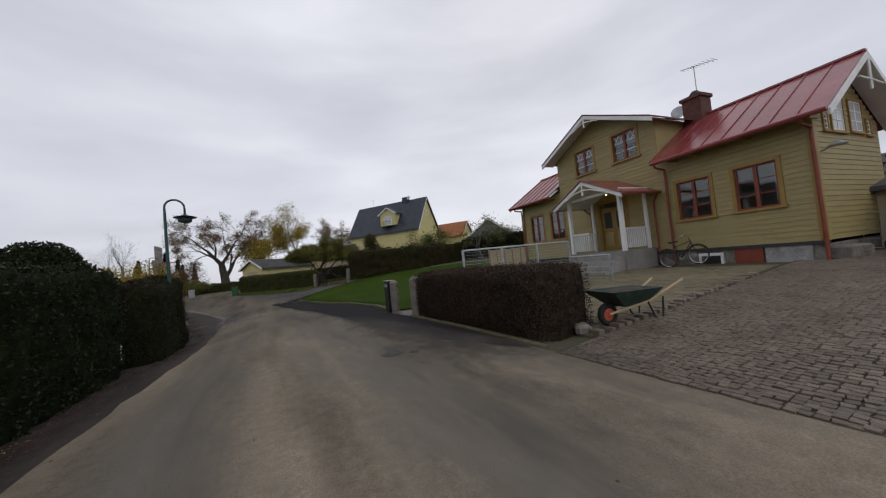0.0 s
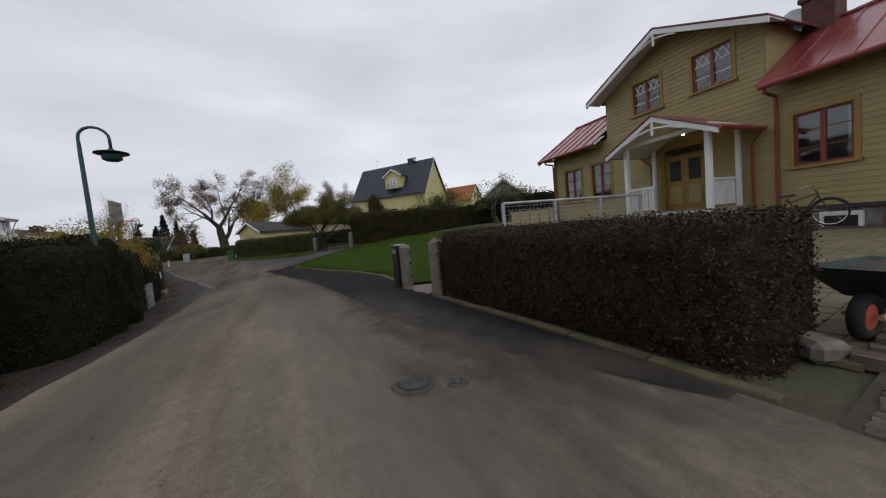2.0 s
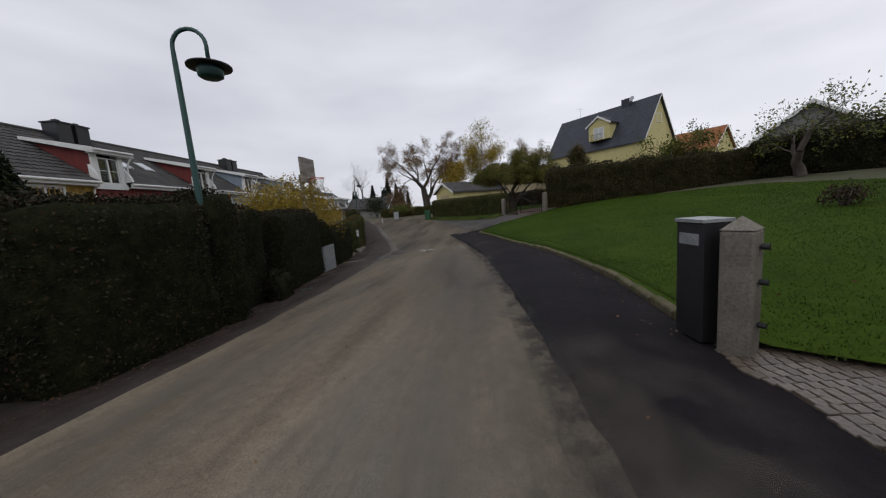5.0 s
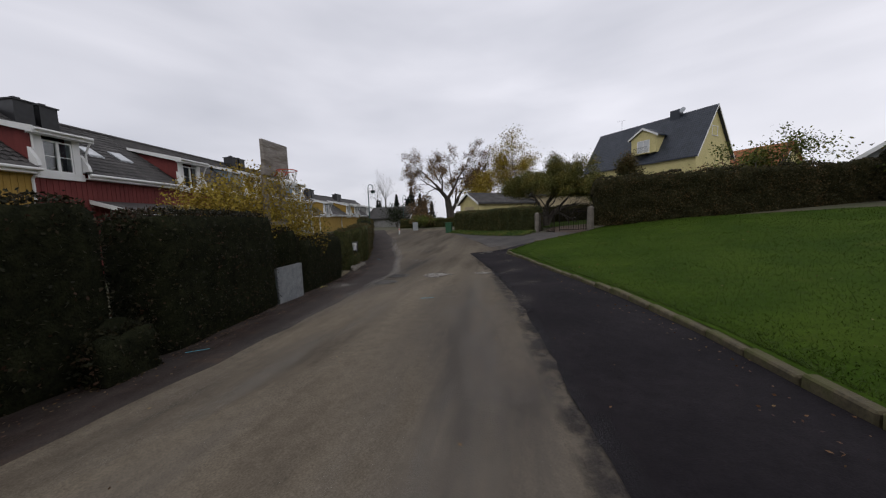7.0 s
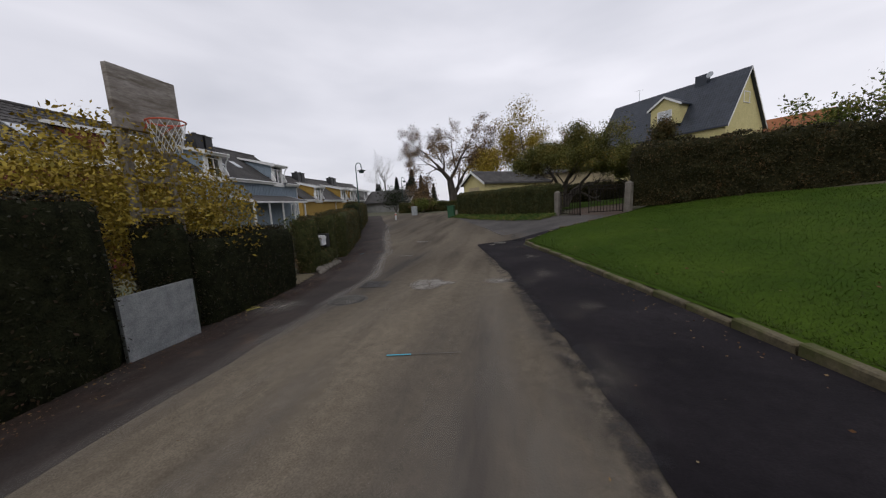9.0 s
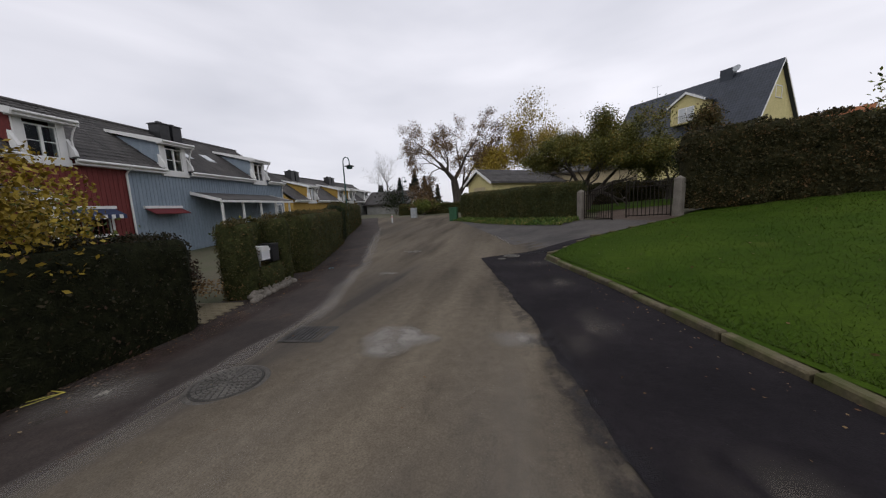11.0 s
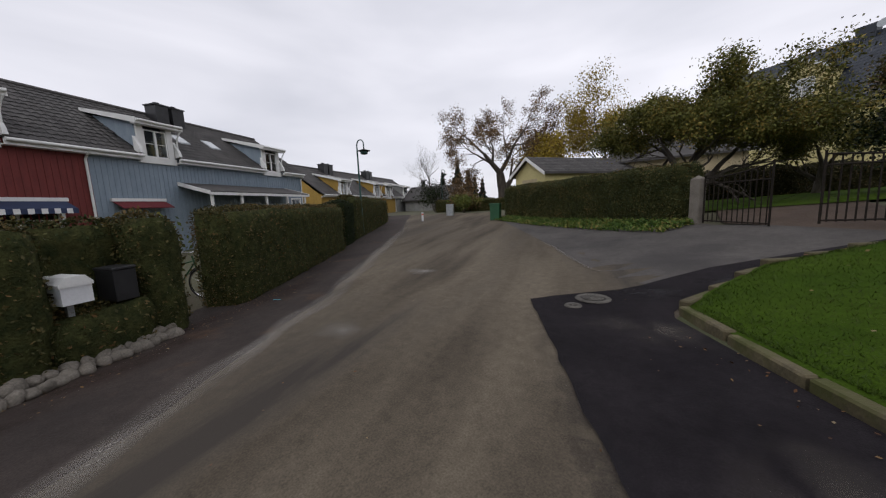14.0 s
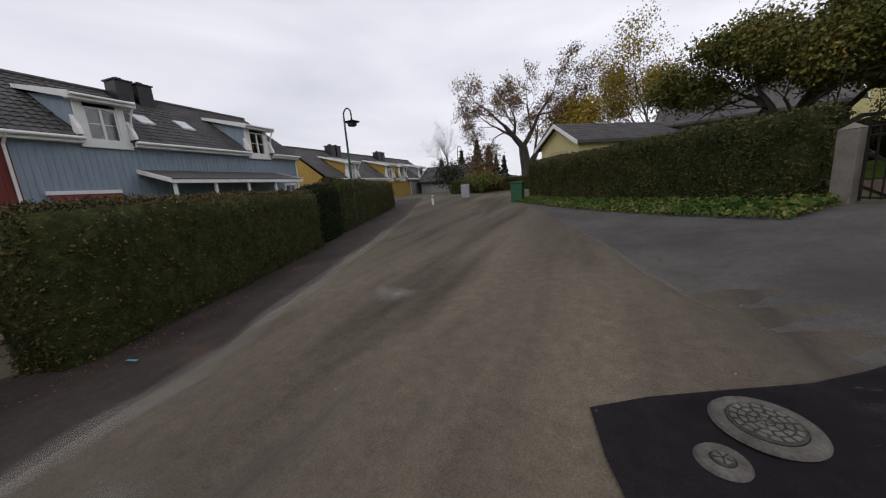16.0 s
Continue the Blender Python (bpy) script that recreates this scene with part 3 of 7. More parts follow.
sheet("damp_track", DAMP, 1, 10, 0.5, lambda s: 1.7, lambda s: 3.4, 8, lambda s, v: 0.041, "dark damp stains on the lane")

# lawn with blades
def lawn_right(s):
    return lerp(s, [(11, 15.5), (20, 20), (27, 17), (33.2, 9), (34, 7)])


sheet("lawn", LAWN, 9.6, 33.0, 0.4, lambda s: lerp(s, [(9.6, 5.2), (10.9, 4.0)] + [(a, b + 0.115) for a, b in ROAD_R if 11 <= a <= 31.4] + [(33.0, 8.4)]), lawn_right, 40, lambda s, v: 0.095 + 0.012 * noise.noise((s, v * 20, 0)), "mown green autumn lawn sloping up to a hedge")


def quads(name, material, centres, size, parent=None, label="", upright=0.0, aspect=1.0, rng=None, kind="stuff", flat=0.0):
    """Many small leaves as one mesh."""
    c = np.asarray(centres, float)
    k = len(c)
    rng = rng or np.random.default_rng(5)
    a = rng.normal(size=(k, 3))
    a[:, 2] *= 1 - flat
    a /= np.linalg.norm(a, axis=1)[:, None]
    b = rng.normal(size=(k, 3))
    b[:, 2] *= 1 - flat
    b -= a * (a * b).sum(1)[:, None]
    b /= np.linalg.norm(b, axis=1)[:, None]
    sz = size * rng.uniform(0.6, 1.35, (k, 1))
    v = np.stack([c - a * sz, c - b * sz * 0.55 * aspect, c + a * sz, c + b * sz * 0.55 * aspect], 1).reshape(-1, 3)
    me = bpy.data.meshes.new(name)
    me.vertices.add(4 * k)
    me.vertices.foreach_set("co", v.ravel())
    me.loops.add(4 * k)
    me.loops.foreach_set("vertex_index", np.arange(4 * k))
    me.polygons.add(k)
    me.polygons.foreach_set("loop_start", np.arange(0, 4 * k, 4))
    me.update()
    me.validate()
    me.materials.append(material)
    ob = new(name, me)
    if parent:
        ob.parent = parent
    return tagged(ob, label, kind=kind)


rng = np.random.default_rng(11)
bl_v, bl_f = [], []
for i in range(90000):
    s = 10.5 + 21 * rng.random()
    e = lerp(s, ROAD_R) + 0.2
    n = e + (rng.random() ** 2.2) * (lawn_right(s) - e)
    if s < 11 and n < 4.2:
        continue
    x, y = xy(s, n)
    z = gz(x, y) + 0.09
    a, h, w = rng.random() * 6.28, 0.02 + 0.032 * rng.random(), 0.004 + 0.004 * rng.random()
    w, h = w * (0.8 + 0.1 * (n - e)), h * (0.8 + 0.04 * (n - e))
    dx, dy, lx, ly = math.cos(a) * w, math.sin(a) * w, rng.normal() * 0.025, rng.normal() * 0.025
    q = len(bl_v)
    bl_v += [(x - dx, y - dy, z), (x + dx, y + dy, z), (x + lx, y + ly, z + h)]
    bl_f.append((q, q + 1, q + 2))
tagged(pieces("grass_blades", bl_v, bl_f, GRASS), "short green grass blades on the lawn", kind="stuff")

# ---- hedges ----
def hedge(name, label, p0, p1, width, height, leaf, count=450, size=0.03, z0=None, round_r=0.25, rough=0.06, seed=1, core=None, group="hedges along the lane", category="hedge", skip_back=False):
    """A clipped hedge block from p0 to p1: an uneven twig core, coloured dark as inner shade, under a skin of leaves.
    """
    r = np.random.default_rng(seed)
    a, b = Vector(p0), Vector(p1)
    L = (b - a).length
    d = (b - a) / L
    nn = Vector((-d.y, d.x))
    zc = min(gz(*a), gz(*b)) if z0 is None else z0
    root = thing(name, label, category, pose(a.x, a.y, zc - 0.05), group)

    def shape(u, v, w):
        """u, v in -1..1 over plan, w 0..1 up; squared off with round edges."""
        p = 7.0
        k = (abs(u) ** p + abs(v) ** p) ** (1 / p)
        top = 1.0 - 0.12 * max(0, max(abs(v) - 0.6, 0) / 0.4) ** 2
        return k, top

    def surf(al, h, side):
        off = 0.6 * rough * noise.noise((al * 6 + seed, h * 6, side * 3)) + 1.0 * rough * noise.noise((al * 1.9 + seed * 3, h * 1.7, side))
        return off

    def place(al, ac, h):
        """al along 0..L, ac across -w/2..w/2, h up, pushed in at the rims."""
        hw = width / 2
        edge = max(0, (h - (height - round_r)) / round_r)
        shrink = 1 - (1 - math.sqrt(max(0, 1 - min(edge, 1) ** 2))) * round_r / hw
        endm = min(al, L - al)
        hh = h
        if endm < round_r:
            shrink *= 1 - 0.35 * (1 - endm / round_r) ** 2
            hh = h - 0.3 * round_r * (1 - endm / round_r) ** 2 * (h / height)
        base = 1 - 0.12 * max(0, 1 - h / 0.3)
        return a + d * al + nn * (ac * shrink * base), hh

    bm = bmesh.new()
    nl, nh, na = max(4, int(L / 0.22)), max(5, int(height / 0.2)), 5
    prof = [(-width / 2, height * i / nh) for i in range(nh + 1)] + [(-width / 2 + width * i / na, height) for i in range(1, na)] + [(width / 2, height * (nh - i) / nh) for i in range(nh + 1)]
    grid = []
    for i in range(nl + 1):
        al = L * i / nl
        row = []
        for ac, h in prof:
            q, hh = place(al, ac * 0.9, h * 0.96)
            o = surf(al, h, 1 if ac > 0 else -1)
            q = q + nn * (o if ac > 0 else -o if ac < 0 else 0)
            row.append(bm.verts.new((q.x - a.x, q.y - a.y, hh + (o if h >= height * 0.99 else 0))))
        grid.append(row)
    for u, v in zip(grid, grid[1:]):
        for k in range(len(prof) - 1):
            bm.faces.new((u[k], u[k + 1], v[k + 1], v[k]))
    bm.faces.new(grid[0])
    bm.faces.new(grid[-1][::-1])
    part("core", bm, core or SHADED_CORES[leaf.name], root, smooth=True)
    areas = [height * L, height * L * (0.25 if skip_back else 1), width * L, width * height, width * height]
    pts = []
    for f, ar in enumerate(areas):
        for _ in range(int(ar * count)):
            al, h = r.random() * L, r.random() * height
            ac = (r.random() - 0.5) * width
            sgn = 0
            if f == 0:
                ac, sgn = -width / 2, -1
            elif f == 1:
                ac, sgn = width / 2, 1
            elif f == 2:
                h = height
            elif f == 3:
                al = 0
            else:
                al = L
            q, hh = place(al, ac, h)
            o = surf(al, h, sgn or 1) + r.normal() * 0.034 - 0.012
            if f < 2:
                q = q + nn * (o * sgn)
            elif f == 2:
                hh += o
            else:
                q = q + d * (o * (-1 if f == 3 else 1) * 0.9)
            pts.append((q.x - a.x, q.y - a.y, hh))
    quads("foliage", leaf, pts, size, root, rng=r)
    return root


def hseg(s0, n0, s1, n1):
    return xy(s0, n0), xy(s1, n1)


def lane_hedge(s0, s1, height, leaf, width=0.9, back=0.0, label="", seed=1, count=450, size=0.03, rough=0.07, round_r=0.25, skip_back=True):
    a, b = xy(s0, lerp(s0, HEDGE_L) - width / 2 - back), xy(s1, lerp(s1, HEDGE_L) - width / 2 - back)
    return hedge("hedge", label, b, a, width, height, leaf, count, size, seed=seed, rough=rough, round_r=round_r, skip_back=skip_back)


lane_hedge(-4.0, 9.95, 2.42, HEDGE_YEW, 1.1, 0.0, "tall dark green conifer hedge beside the lane", 3, 1000, 0.029, 0.16)
lane_hedge(10.8, 13.15, 2.25, HEDGE_DARK, 1.3, -0.3, "dark clipped hedge with rounded top beside the lane", 4, 900, 0.023, 0.06, 0.4)
lane_hedge(13.0, 13.75, 2.45, HEDGE_DARK, 1.3, -0.35, "dark rounded hedge block beside the lane", 5, 900, 0.023, 0.06, 0.35)
lane_hedge(13.95, 15.3, 2.25, HEDGE_DARK, 0.9, 0.2, "dark hedge recessed beside a garden opening", 6, 700, 0.024, 0.07)
lane_hedge(14.8, 15.45, 0.7, HEDGE_DARK, 0.5, -0.25, "low dark shrub at a hedge foot", 7, 900, 0.024, 0.12)
lane_hedge(15.7, 19.0, 2.27, HEDGE_DARK, 1.0, 0.0, "dark clipped hedge block beside the lane", 8, 850, 0.024, 0.05)
lane_hedge(20.0, 20.4, 1.98, HEDGE_DARK, 1.0, 0.1, "dark hedge block beside the grey garden gate", 17, 850, 0.024, 0.05)
lane_hedge(20.35, 23.6, 1.72, HEDGE_DARK, 1.0, 0.0, "dark green clipped hedge beside the lane", 9, 850, 0.024, 0.05)
lane_hedge(25.15, 25.6, 1.86, HEDGE_GREEN, 0.9, 0.05, "green hedge beside the white letter box", 10, 900, 0.025, 0.05)
lane_hedge(25.55, 26.75, 0.75, HEDGE_GREEN, 0.8, 0.0, "low cut hedge under the letter boxes", 11, 900, 0.025, 0.06)
lane_hedge(25.55, 26.75, 1.86, HEDGE_MIX, 0.5, 0.55, "hedge behind the letter boxes", 12, 800, 0.025, 0.06)
lane_hedge(26.6, 27.2, 1.9, HEDGE_GREEN, 0.95, 0.0, "fresh green hedge end beside a garden opening", 13, 900, 0.025, 0.06)
lane_hedge(28.15, 34.7, 2.0, HEDGE_GREEN, 1.05, 0.0, "long clipped green hedge with brown patches", 14, 900, 0.024, 0.05)
lane_hedge(34.9, 36.6, 1.95, HEDGE_YEW, 1.0, 0.1, "dark green hedge block", 15, 450, 0.035)
lane_hedge(36.7, 46.0, 2.15, HEDGE_GREEN, 1.1, 0.2, "green hedge running down the lane", 16, 380, 0.038, 0.1)

a, b = xy(3.95, 4.55), xy(9.0, 4.5)
hedge("hedge", "brown autumn hedge clipped square above a stone edging", b, a, 1.35, 1.28, HEDGE_BROWN, 1700, 0.017, z0=gz(*xy(5, 3.7)), rough=0.03, round_r=0.12, seed=21)

# garden hedge across the junction, with ground cover in front
hedge("hedge", "clipped mixed green and yellow garden hedge", (-22.3, 40.2), (-11.7, 33.9), 1.1, 2.05, HEDGE_MIX, 600, 0.032, z0=gz(-17, 37) - 0.05, seed=23, rough=0.08)
pts = []
for i in range(9000):
    k = rng.random()
    x, y = -22.0 + 10.6 * k, 39.3 - 6.5 * k
    t = rng.random()
    x, y = x - 0.5 * t * 1.4, y - 0.86 * t * 1.4 + 0.3
    pts.append((x, y, gz(x, y) + 0.05 + 0.18 * rng.random() * (1 - t * 0.6)))
quads("ground_cover", IVY, pts, 0.05, None, "low green ground cover with yellow leaves")
# tall hedge behind the lawn
hedge("hedge", "tall untrimmed beech hedge behind the lawn", (-7.75, 32.0), (4.5, 36.4), 1.5, 2.75, HEDGE_BEECH, 420, 0.042, z0=1.15, seed=24, rough=0.22, round_r=0.4)
hedge("hedge", "dark tall hedge behind the lawn", (4.2, 36.2), (13.0, 33.0), 1.6, 2.5, HEDGE_DARK, 200, 0.055, z0=1.9, seed=25, rough=0.3, round_r=0.5)
hedge("hedge", "low brown hedge across the garden inside the gate", (-14.5, 43.6), (-2.5, 47.2), 1.2, 1.55, HEDGE_BEECH, 260, 0.045, z0=gz(-9, 45) - 0.1, seed=28, rough=0.2, round_r=0.4)
hedge("hedge", "hedge behind the far bend", (-36.5, 47.0), (-26.8, 54.5), 1.4, 2.0, HEDGE_GREEN, 180, 0.06, z0=0.1, seed=26, rough=0.15)
hedge("hedge", "hedge behind the garage", (-27.2, 56.0), (-22, 49.5), 1.4, 2.2, HEDGE_GREEN, 160, 0.06, z0=0.2, seed=27, rough=0.2)

# ---- trees ----
def limb(bm, p, d, length, r, depth, tips, rnd, spread, gnarl, up):
    n = 4
    pts, rad = [p.copy()], [r]
    q = p.copy()
    for i in range(n):
        d = (d + Vector((rnd.normal(), rnd.normal(), rnd.normal())) * gnarl + Vector((0, 0, up))).normalized()
        q = q + d * (length / n)
        pts.append(q.copy())
        rad.append(max(r * (1 - 0.42 * (i + 1) / n), 0.004))
    tube(bm, pts, rad, 6 if r > 0.05 else 4 if r > 0.015 else 3, caps=False)
    if depth == 0:
        tips.extend(pts[1:])
        return
    kids = 3 if depth > 1 else 4
    for k in range(kids):
        i = n if k == 0 else int(rnd.integers(2, n + 1))
        ax = Vector((rnd.normal(), rnd.normal(), rnd.normal())).cross(d).normalized()
        nd = (Matrix.Rotation(spread * (0.5 + 0.8 * rnd.random()) * (0.5 if k == 0 else 1), 3, ax) @ d)
        limb(bm, pts[i], nd, length * (0.62 + 0.25 * rnd.random()), rad[i] * (0.78 if k == 0 else 0.6), depth - 1, tips, rnd, spread, gnarl, up)
    if depth <= 1:
        tips.extend(pts[2:])


def tree(name, label, x, y, height, trunk_r, depth, leaf, per_tip, leaf_size, seed, bark=BARK, spread=0.75, gnarl=0.12, up=0.04, trunks=1, jitter=0.35, first=0.3, base=None, flat=1.0, clear=0.0):
    rnd = np.random.default_rng(seed)
    zb = gz(x, y) - 0.05 if base is None else base
    root = thing(name, label, "tree", pose(x, y, zb), "trees of the gardens")
    bm = bmesh.new()
    tips = []
    for k in range(trunks):
        a = 6.28 * k / trunks + rnd.random()
        d = Vector((math.cos(a) * 0.35, math.sin(a) * 0.35, 1)) if trunks > 1 else Vector((0.05, 0.03, 1))
        limb(bm, Vector((0, 0, 0)), d.normalized(), height * first, trunk_r / math.sqrt(trunks), depth, tips, rnd, spread, gnarl, up)
    top = max(t.z for t in tips)
    k = height / top
    for v in bm.verts:
        v.co.z *= k
        v.co.x *= flat
        v.co.y *= flat
    part("trunk", bm, bark, root, smooth=True)
    if leaf:
        pts = []
        for t in tips:
            for _ in range(per_tip if per_tip >= 1 else int(rnd.random() < per_tip)):
                if t.z * k < clear * height:
                    continue
                pts.append((t.x * flat + rnd.normal() * jitter, t.y * flat + rnd.normal() * jitter, t.z * k + rnd.normal() * jitter * 0.8))
        quads("crown", leaf, pts, leaf_size, root, rng=rnd)
    return root


def bush(name, label, x, y, rx, ry, h, leaf, count, size, seed, base=None, category="bush"):
    rnd = np.random.default_rng(seed)
    zb = gz(x, y) if base is None else base
    root = thing(name, label, category, pose(x, y, zb), "shrubs of the gardens")
    for k in range(9):
        a = 6.28 * k / 9 + rnd.random() * 0.5
        e = Vector((math.cos(a) * rx * 0.6 * rnd.random(), math.sin(a) * ry * 0.6 * rnd.random(), h * (0.7 + 0.3 * rnd.random())))
        bm = tube(bmesh.new(), [(0.05 * math.cos(a), 0.05 * math.sin(a), -0.05), e * 0.5 + Vector((0.1 * rnd.normal(), 0.1 * rnd.normal(), 0)), e], [0.03, 0.018, 0.006], 5)
        part("stem", bm, BARK, root)
    lumps = [(rnd.normal() * rx * 0.35, rnd.normal() * ry * 0.35, h * (0.35 + 0.4 * rnd.random()), 0.35 + 0.3 * rnd.random()) for _ in range(14)]
    pts = []
    for _ in range(count):
        lx, ly, lz, q = lumps[int(rnd.integers(14))]
        v = rnd.normal(size=3)
        v *= (rnd.random() ** 0.4) / np.linalg.norm(v)
        z = lz + v[2] * q * h * 0.6
        pts.append((lx + v[0] * q * rx, ly + v[1] * q * ry, max(0.02, z)))
    quads("foliage", leaf, pts, size, root, rng=rnd)
    return root


def spruce(x, y, h, seed, base):
    rnd = np.random.default_rng(seed)
    root = thing("spruce", "distant dark green spruce on the horizon", "tree", pose(x, y, base), "far spruces")
    bm = bmesh.new()
    tube(bm, [(0, 0, 0), (0, 0, h * 0.98)], [h * 0.02, 0.02], 6)
    part("trunk", bm, BARK, root)
    pts = []
    for _ in range(1500):
        t = rnd.random() ** 0.7
        z = h * (0.08 + 0.92 * t)
        tier = 0.75 + 0.25 * math.sin(z * 9)
        r = h * 0.3 * (1 - t * 0.97) * tier * (rnd.random() ** 0.5)
        a = rnd.random() * 6.28
        pts.append((r * math.cos(a), r * math.sin(a), z - r * 0.35))
    quads("crown", LEAF_CONIFER, pts, h * 0.03, root, rng=rnd, flat=0.3)


tree("apple_tree", "old spreading apple tree with green leaves and props", -12.6, 38.6, 5.3, 0.42, 5, LEAF_APPLE, 30, 0.05, 31, trunks=3, spread=0.8, gnarl=0.16, up=0.03, jitter=0.2, first=0.34, flat=1.15, clear=0.5)
tree("apple_tree", "broad garden tree with sparse green leaves", -8.6, 43.0, 3.9, 0.22, 5, LEAF_APPLE, 9, 0.055, 32, spread=0.8, gnarl=0.16, jitter=0.22, flat=0.85, clear=0.45)
tree("oak_tree", "large oak with sparse brown leaves", -32.6, 54.6, 13.0, 0.55, 6, LEAF_BROWN, 5, 0.085, 137, spread=0.9, gnarl=0.075, up=0.015, jitter=0.26, first=0.24, flat=1.4)
tree("birch_tree", "birch with thin golden leaves", -22.8, 60.6, 13.0, 0.3, 5, LEAF_GOLD, 10, 0.1, 134, BARK, spread=0.55, gnarl=0.07, up=0.05, jitter=0.55, first=0.36, flat=1.1)
tree("maple_tree", "small golden maple below the oak", -27.6, 56.8, 7.6, 0.2, 4, LEAF_GOLD, 7, 0.15, 35, spread=0.75, jitter=0.6)
tree("bare_tree", "leafless tall tree far away", -60.4, 68.0, 15.0, 0.4, 6, None, 0, 0.1, 36, BARK_GREY, spread=0.55, gnarl=0.12, up=0.05, first=0.26, base=0.0)
tree("bare_tree", "leafless twiggy tree behind the roofs", -26.0, 100.0, 17.0, 0.6, 6, LEAF_BROWN, 1, 0.16, 37, BARK, spread=0.6, up=0.05, first=0.26)
tree("bare_tree", "leafless twiggy tree behind the yellow house", -13.0, 104.0, 19.0, 0.65, 6, LEAF_BROWN, 1, 0.16, 38, BARK, spread=0.6, up=0.05, first=0.26)
tree("bare_tree", "leafless small tree at the bend", -44.0, 60.0, 6.0, 0.2, 5, None, 0, 0.1, 39, BARK_GREY, spread=0.7, up=0.04, base=0.0)
tree("apple_tree", "gnarled apple tree with few leaves behind the lawn", 5.6, 33.4, 4.6, 0.22, 5, LEAF_GREENYELL, 1, 0.07, 40, spread=0.85, gnarl=0.25, up=-0.01, jitter=0.2, flat=1.3, base=1.9)
tree("apple_tree", "half bare fruit tree behind the lawn hedge", 1.0, 37.5, 4.6, 0.2, 5, LEAF_GREENYELL, 3, 0.08, 41, spread=0.8, gnarl=0.2, jitter=0.25, flat=1.2, base=1.9)
tree("fruit_tree", "dark evergreen garden tree beside the gate drive", -6.4, 41.0, 5.2, 0.2, 5, HEDGE_GREEN, 5, 0.06, 42, spread=0.5, up=0.1, jitter=0.22, flat=0.7)
tree("bare_tree", "bare trees on the slope behind the yard", 27.0, 12.0, 7.5, 0.3, 6, None, 0, 0.1, 43, BARK_GREY, spread=0.6, up=0.05, base=1.5)
tree("bare_tree", "bare trees on the slope behind the yard", 31.0, 5.0, 7.0, 0.3, 6, LEAF_BROWN, 0.4, 0.12, 44, BARK_GREY, spread=0.65, up=0.05, base=1.5)
for i, (x, y, h) in enumerate(((-58, 74, 9), (-56, 71, 8), (-61, 73, 10), (-64, 76, 9), (-50.2, 66, 10.5), (-49, 67.5, 9), (-54, 70, 7.5), (-66, 72, 8.5), (-47, 69, 7), (-70, 75, 9), (-52, 73, 8))):
    spruce(x, y, h * 0.85, 60 + i, 0.0)
bush("bush", "tall yellow autumn shrub behind the hedge", -14.6, 16.1, 1.8, 2.2, 3.7, LEAF_GOLD, 30000, 0.036, 51)
bush("bush", "yellow green shrub behind the hedge", -15.2, 17.4, 1.0, 1.2, 2.6, LEAF_GREENYELL, 3500, 0.045, 52)
def dome(label, x, y, r, h, seed):
    """A yew clipped to a dome: an inner mass, coloured dark as inner shade, under a skin of short shoots."""
    rnd = np.random.default_rng(seed)
    root = thing("topiary_yew", label, "bush", pose(x, y, gz(x, y) - 0.05), "shrubs of the gardens")
    prof = [(r * 0.9 * math.cos(a) ** 0.7, 0.3 * h + 0.68 * h * math.sin(a)) for a in [1.5 * k / 9 for k in range(10)]]
    part("core", lathe(bmesh.new(), [(r * 0.75, 0), (r * 0.86, 0.12 * h)] + prof, 28), SHADED_CORES["dark_conifer_leaves"], root, smooth=True)
    pts = []
    for _ in range(15000):
        a, t = 6.28318 * rnd.random(), rnd.random()
        if t < 0.3:
            q, z = r * (0.86 + 0.4 * t), t * h
        else:
            e = math.asin((t - 0.3) / 0.7)
            q, z = r * 0.97 * math.cos(e) ** 0.7, 0.3 * h + 0.7 * h * math.sin(e)
        q += rnd.normal() * 0.025 + 0.05 * noise.noise((a * 2, z * 2, 1))
        pts.append((q * math.cos(a), q * math.sin(a), z + rnd.normal() * 0.02))
    quads("foliage", HEDGE_YEW, pts, 0.034, root, rng=rnd)


dome("dark green yew clipped to a smooth dome", -9.6, 7.8, 1.05, 3.35, 53)
bush("bush", "brown and orange shrubs at the bend", -33.0, 47.5, 2.2, 2.0, 2.2, LEAF_BROWN, 2600, 0.09, 54)
bush("bush", "yellow shrub at the bend", -31.2, 45.6, 1.4, 1.2, 1.8, LEAF_GREENYELL, 2000, 0.08, 55)
bush("bush", "rust coloured shrubs beyond the bend", -37.0, 52.0, 2.6, 2.2, 4.6, LEAF_BROWN, 2600, 0.1, 56)
bush("bush", "dark green shrub beyond the lane", -40.0, 50.0, 3.0, 2.6, 4.0, HEDGE_YEW, 2600, 0.1, 57)
bush("bush", "low brown shrub on the lawn", 2.9, 21.6, 0.6, 0.6, 0.8, HEDGE_BROWN, 900, 0.04, 58)
bush("bush", "orange autumn shrub before the yellow house", -1.5, 42.0, 2.8, 1.6, 4.0, LEAF_BROWN, 3200, 0.08, 59)
bush("bush", "yellow green shrub before the yellow house", 1.8, 40.0, 2.4, 1.6, 3.9, LEAF_GREENYELL, 3200, 0.08, 60)
bush("bush", "dark garden shrub inside the gate", -6.7, 38.6, 2.6, 1.7, 3.3, HEDGE_YEW, 8000, 0.06, 61)
bush("bush", "dark shrubs on the slope behind the yard", 24.0, 6.0, 4.5, 4.5, 3.6, HEDGE_BROWN, 4200, 0.12, 62)
bush("bush", "dark shrubs on the slope behind the yard", 21.0, 13.0, 4.0, 3.0, 3.4, HEDGE_BROWN, 3400, 0.12, 63)
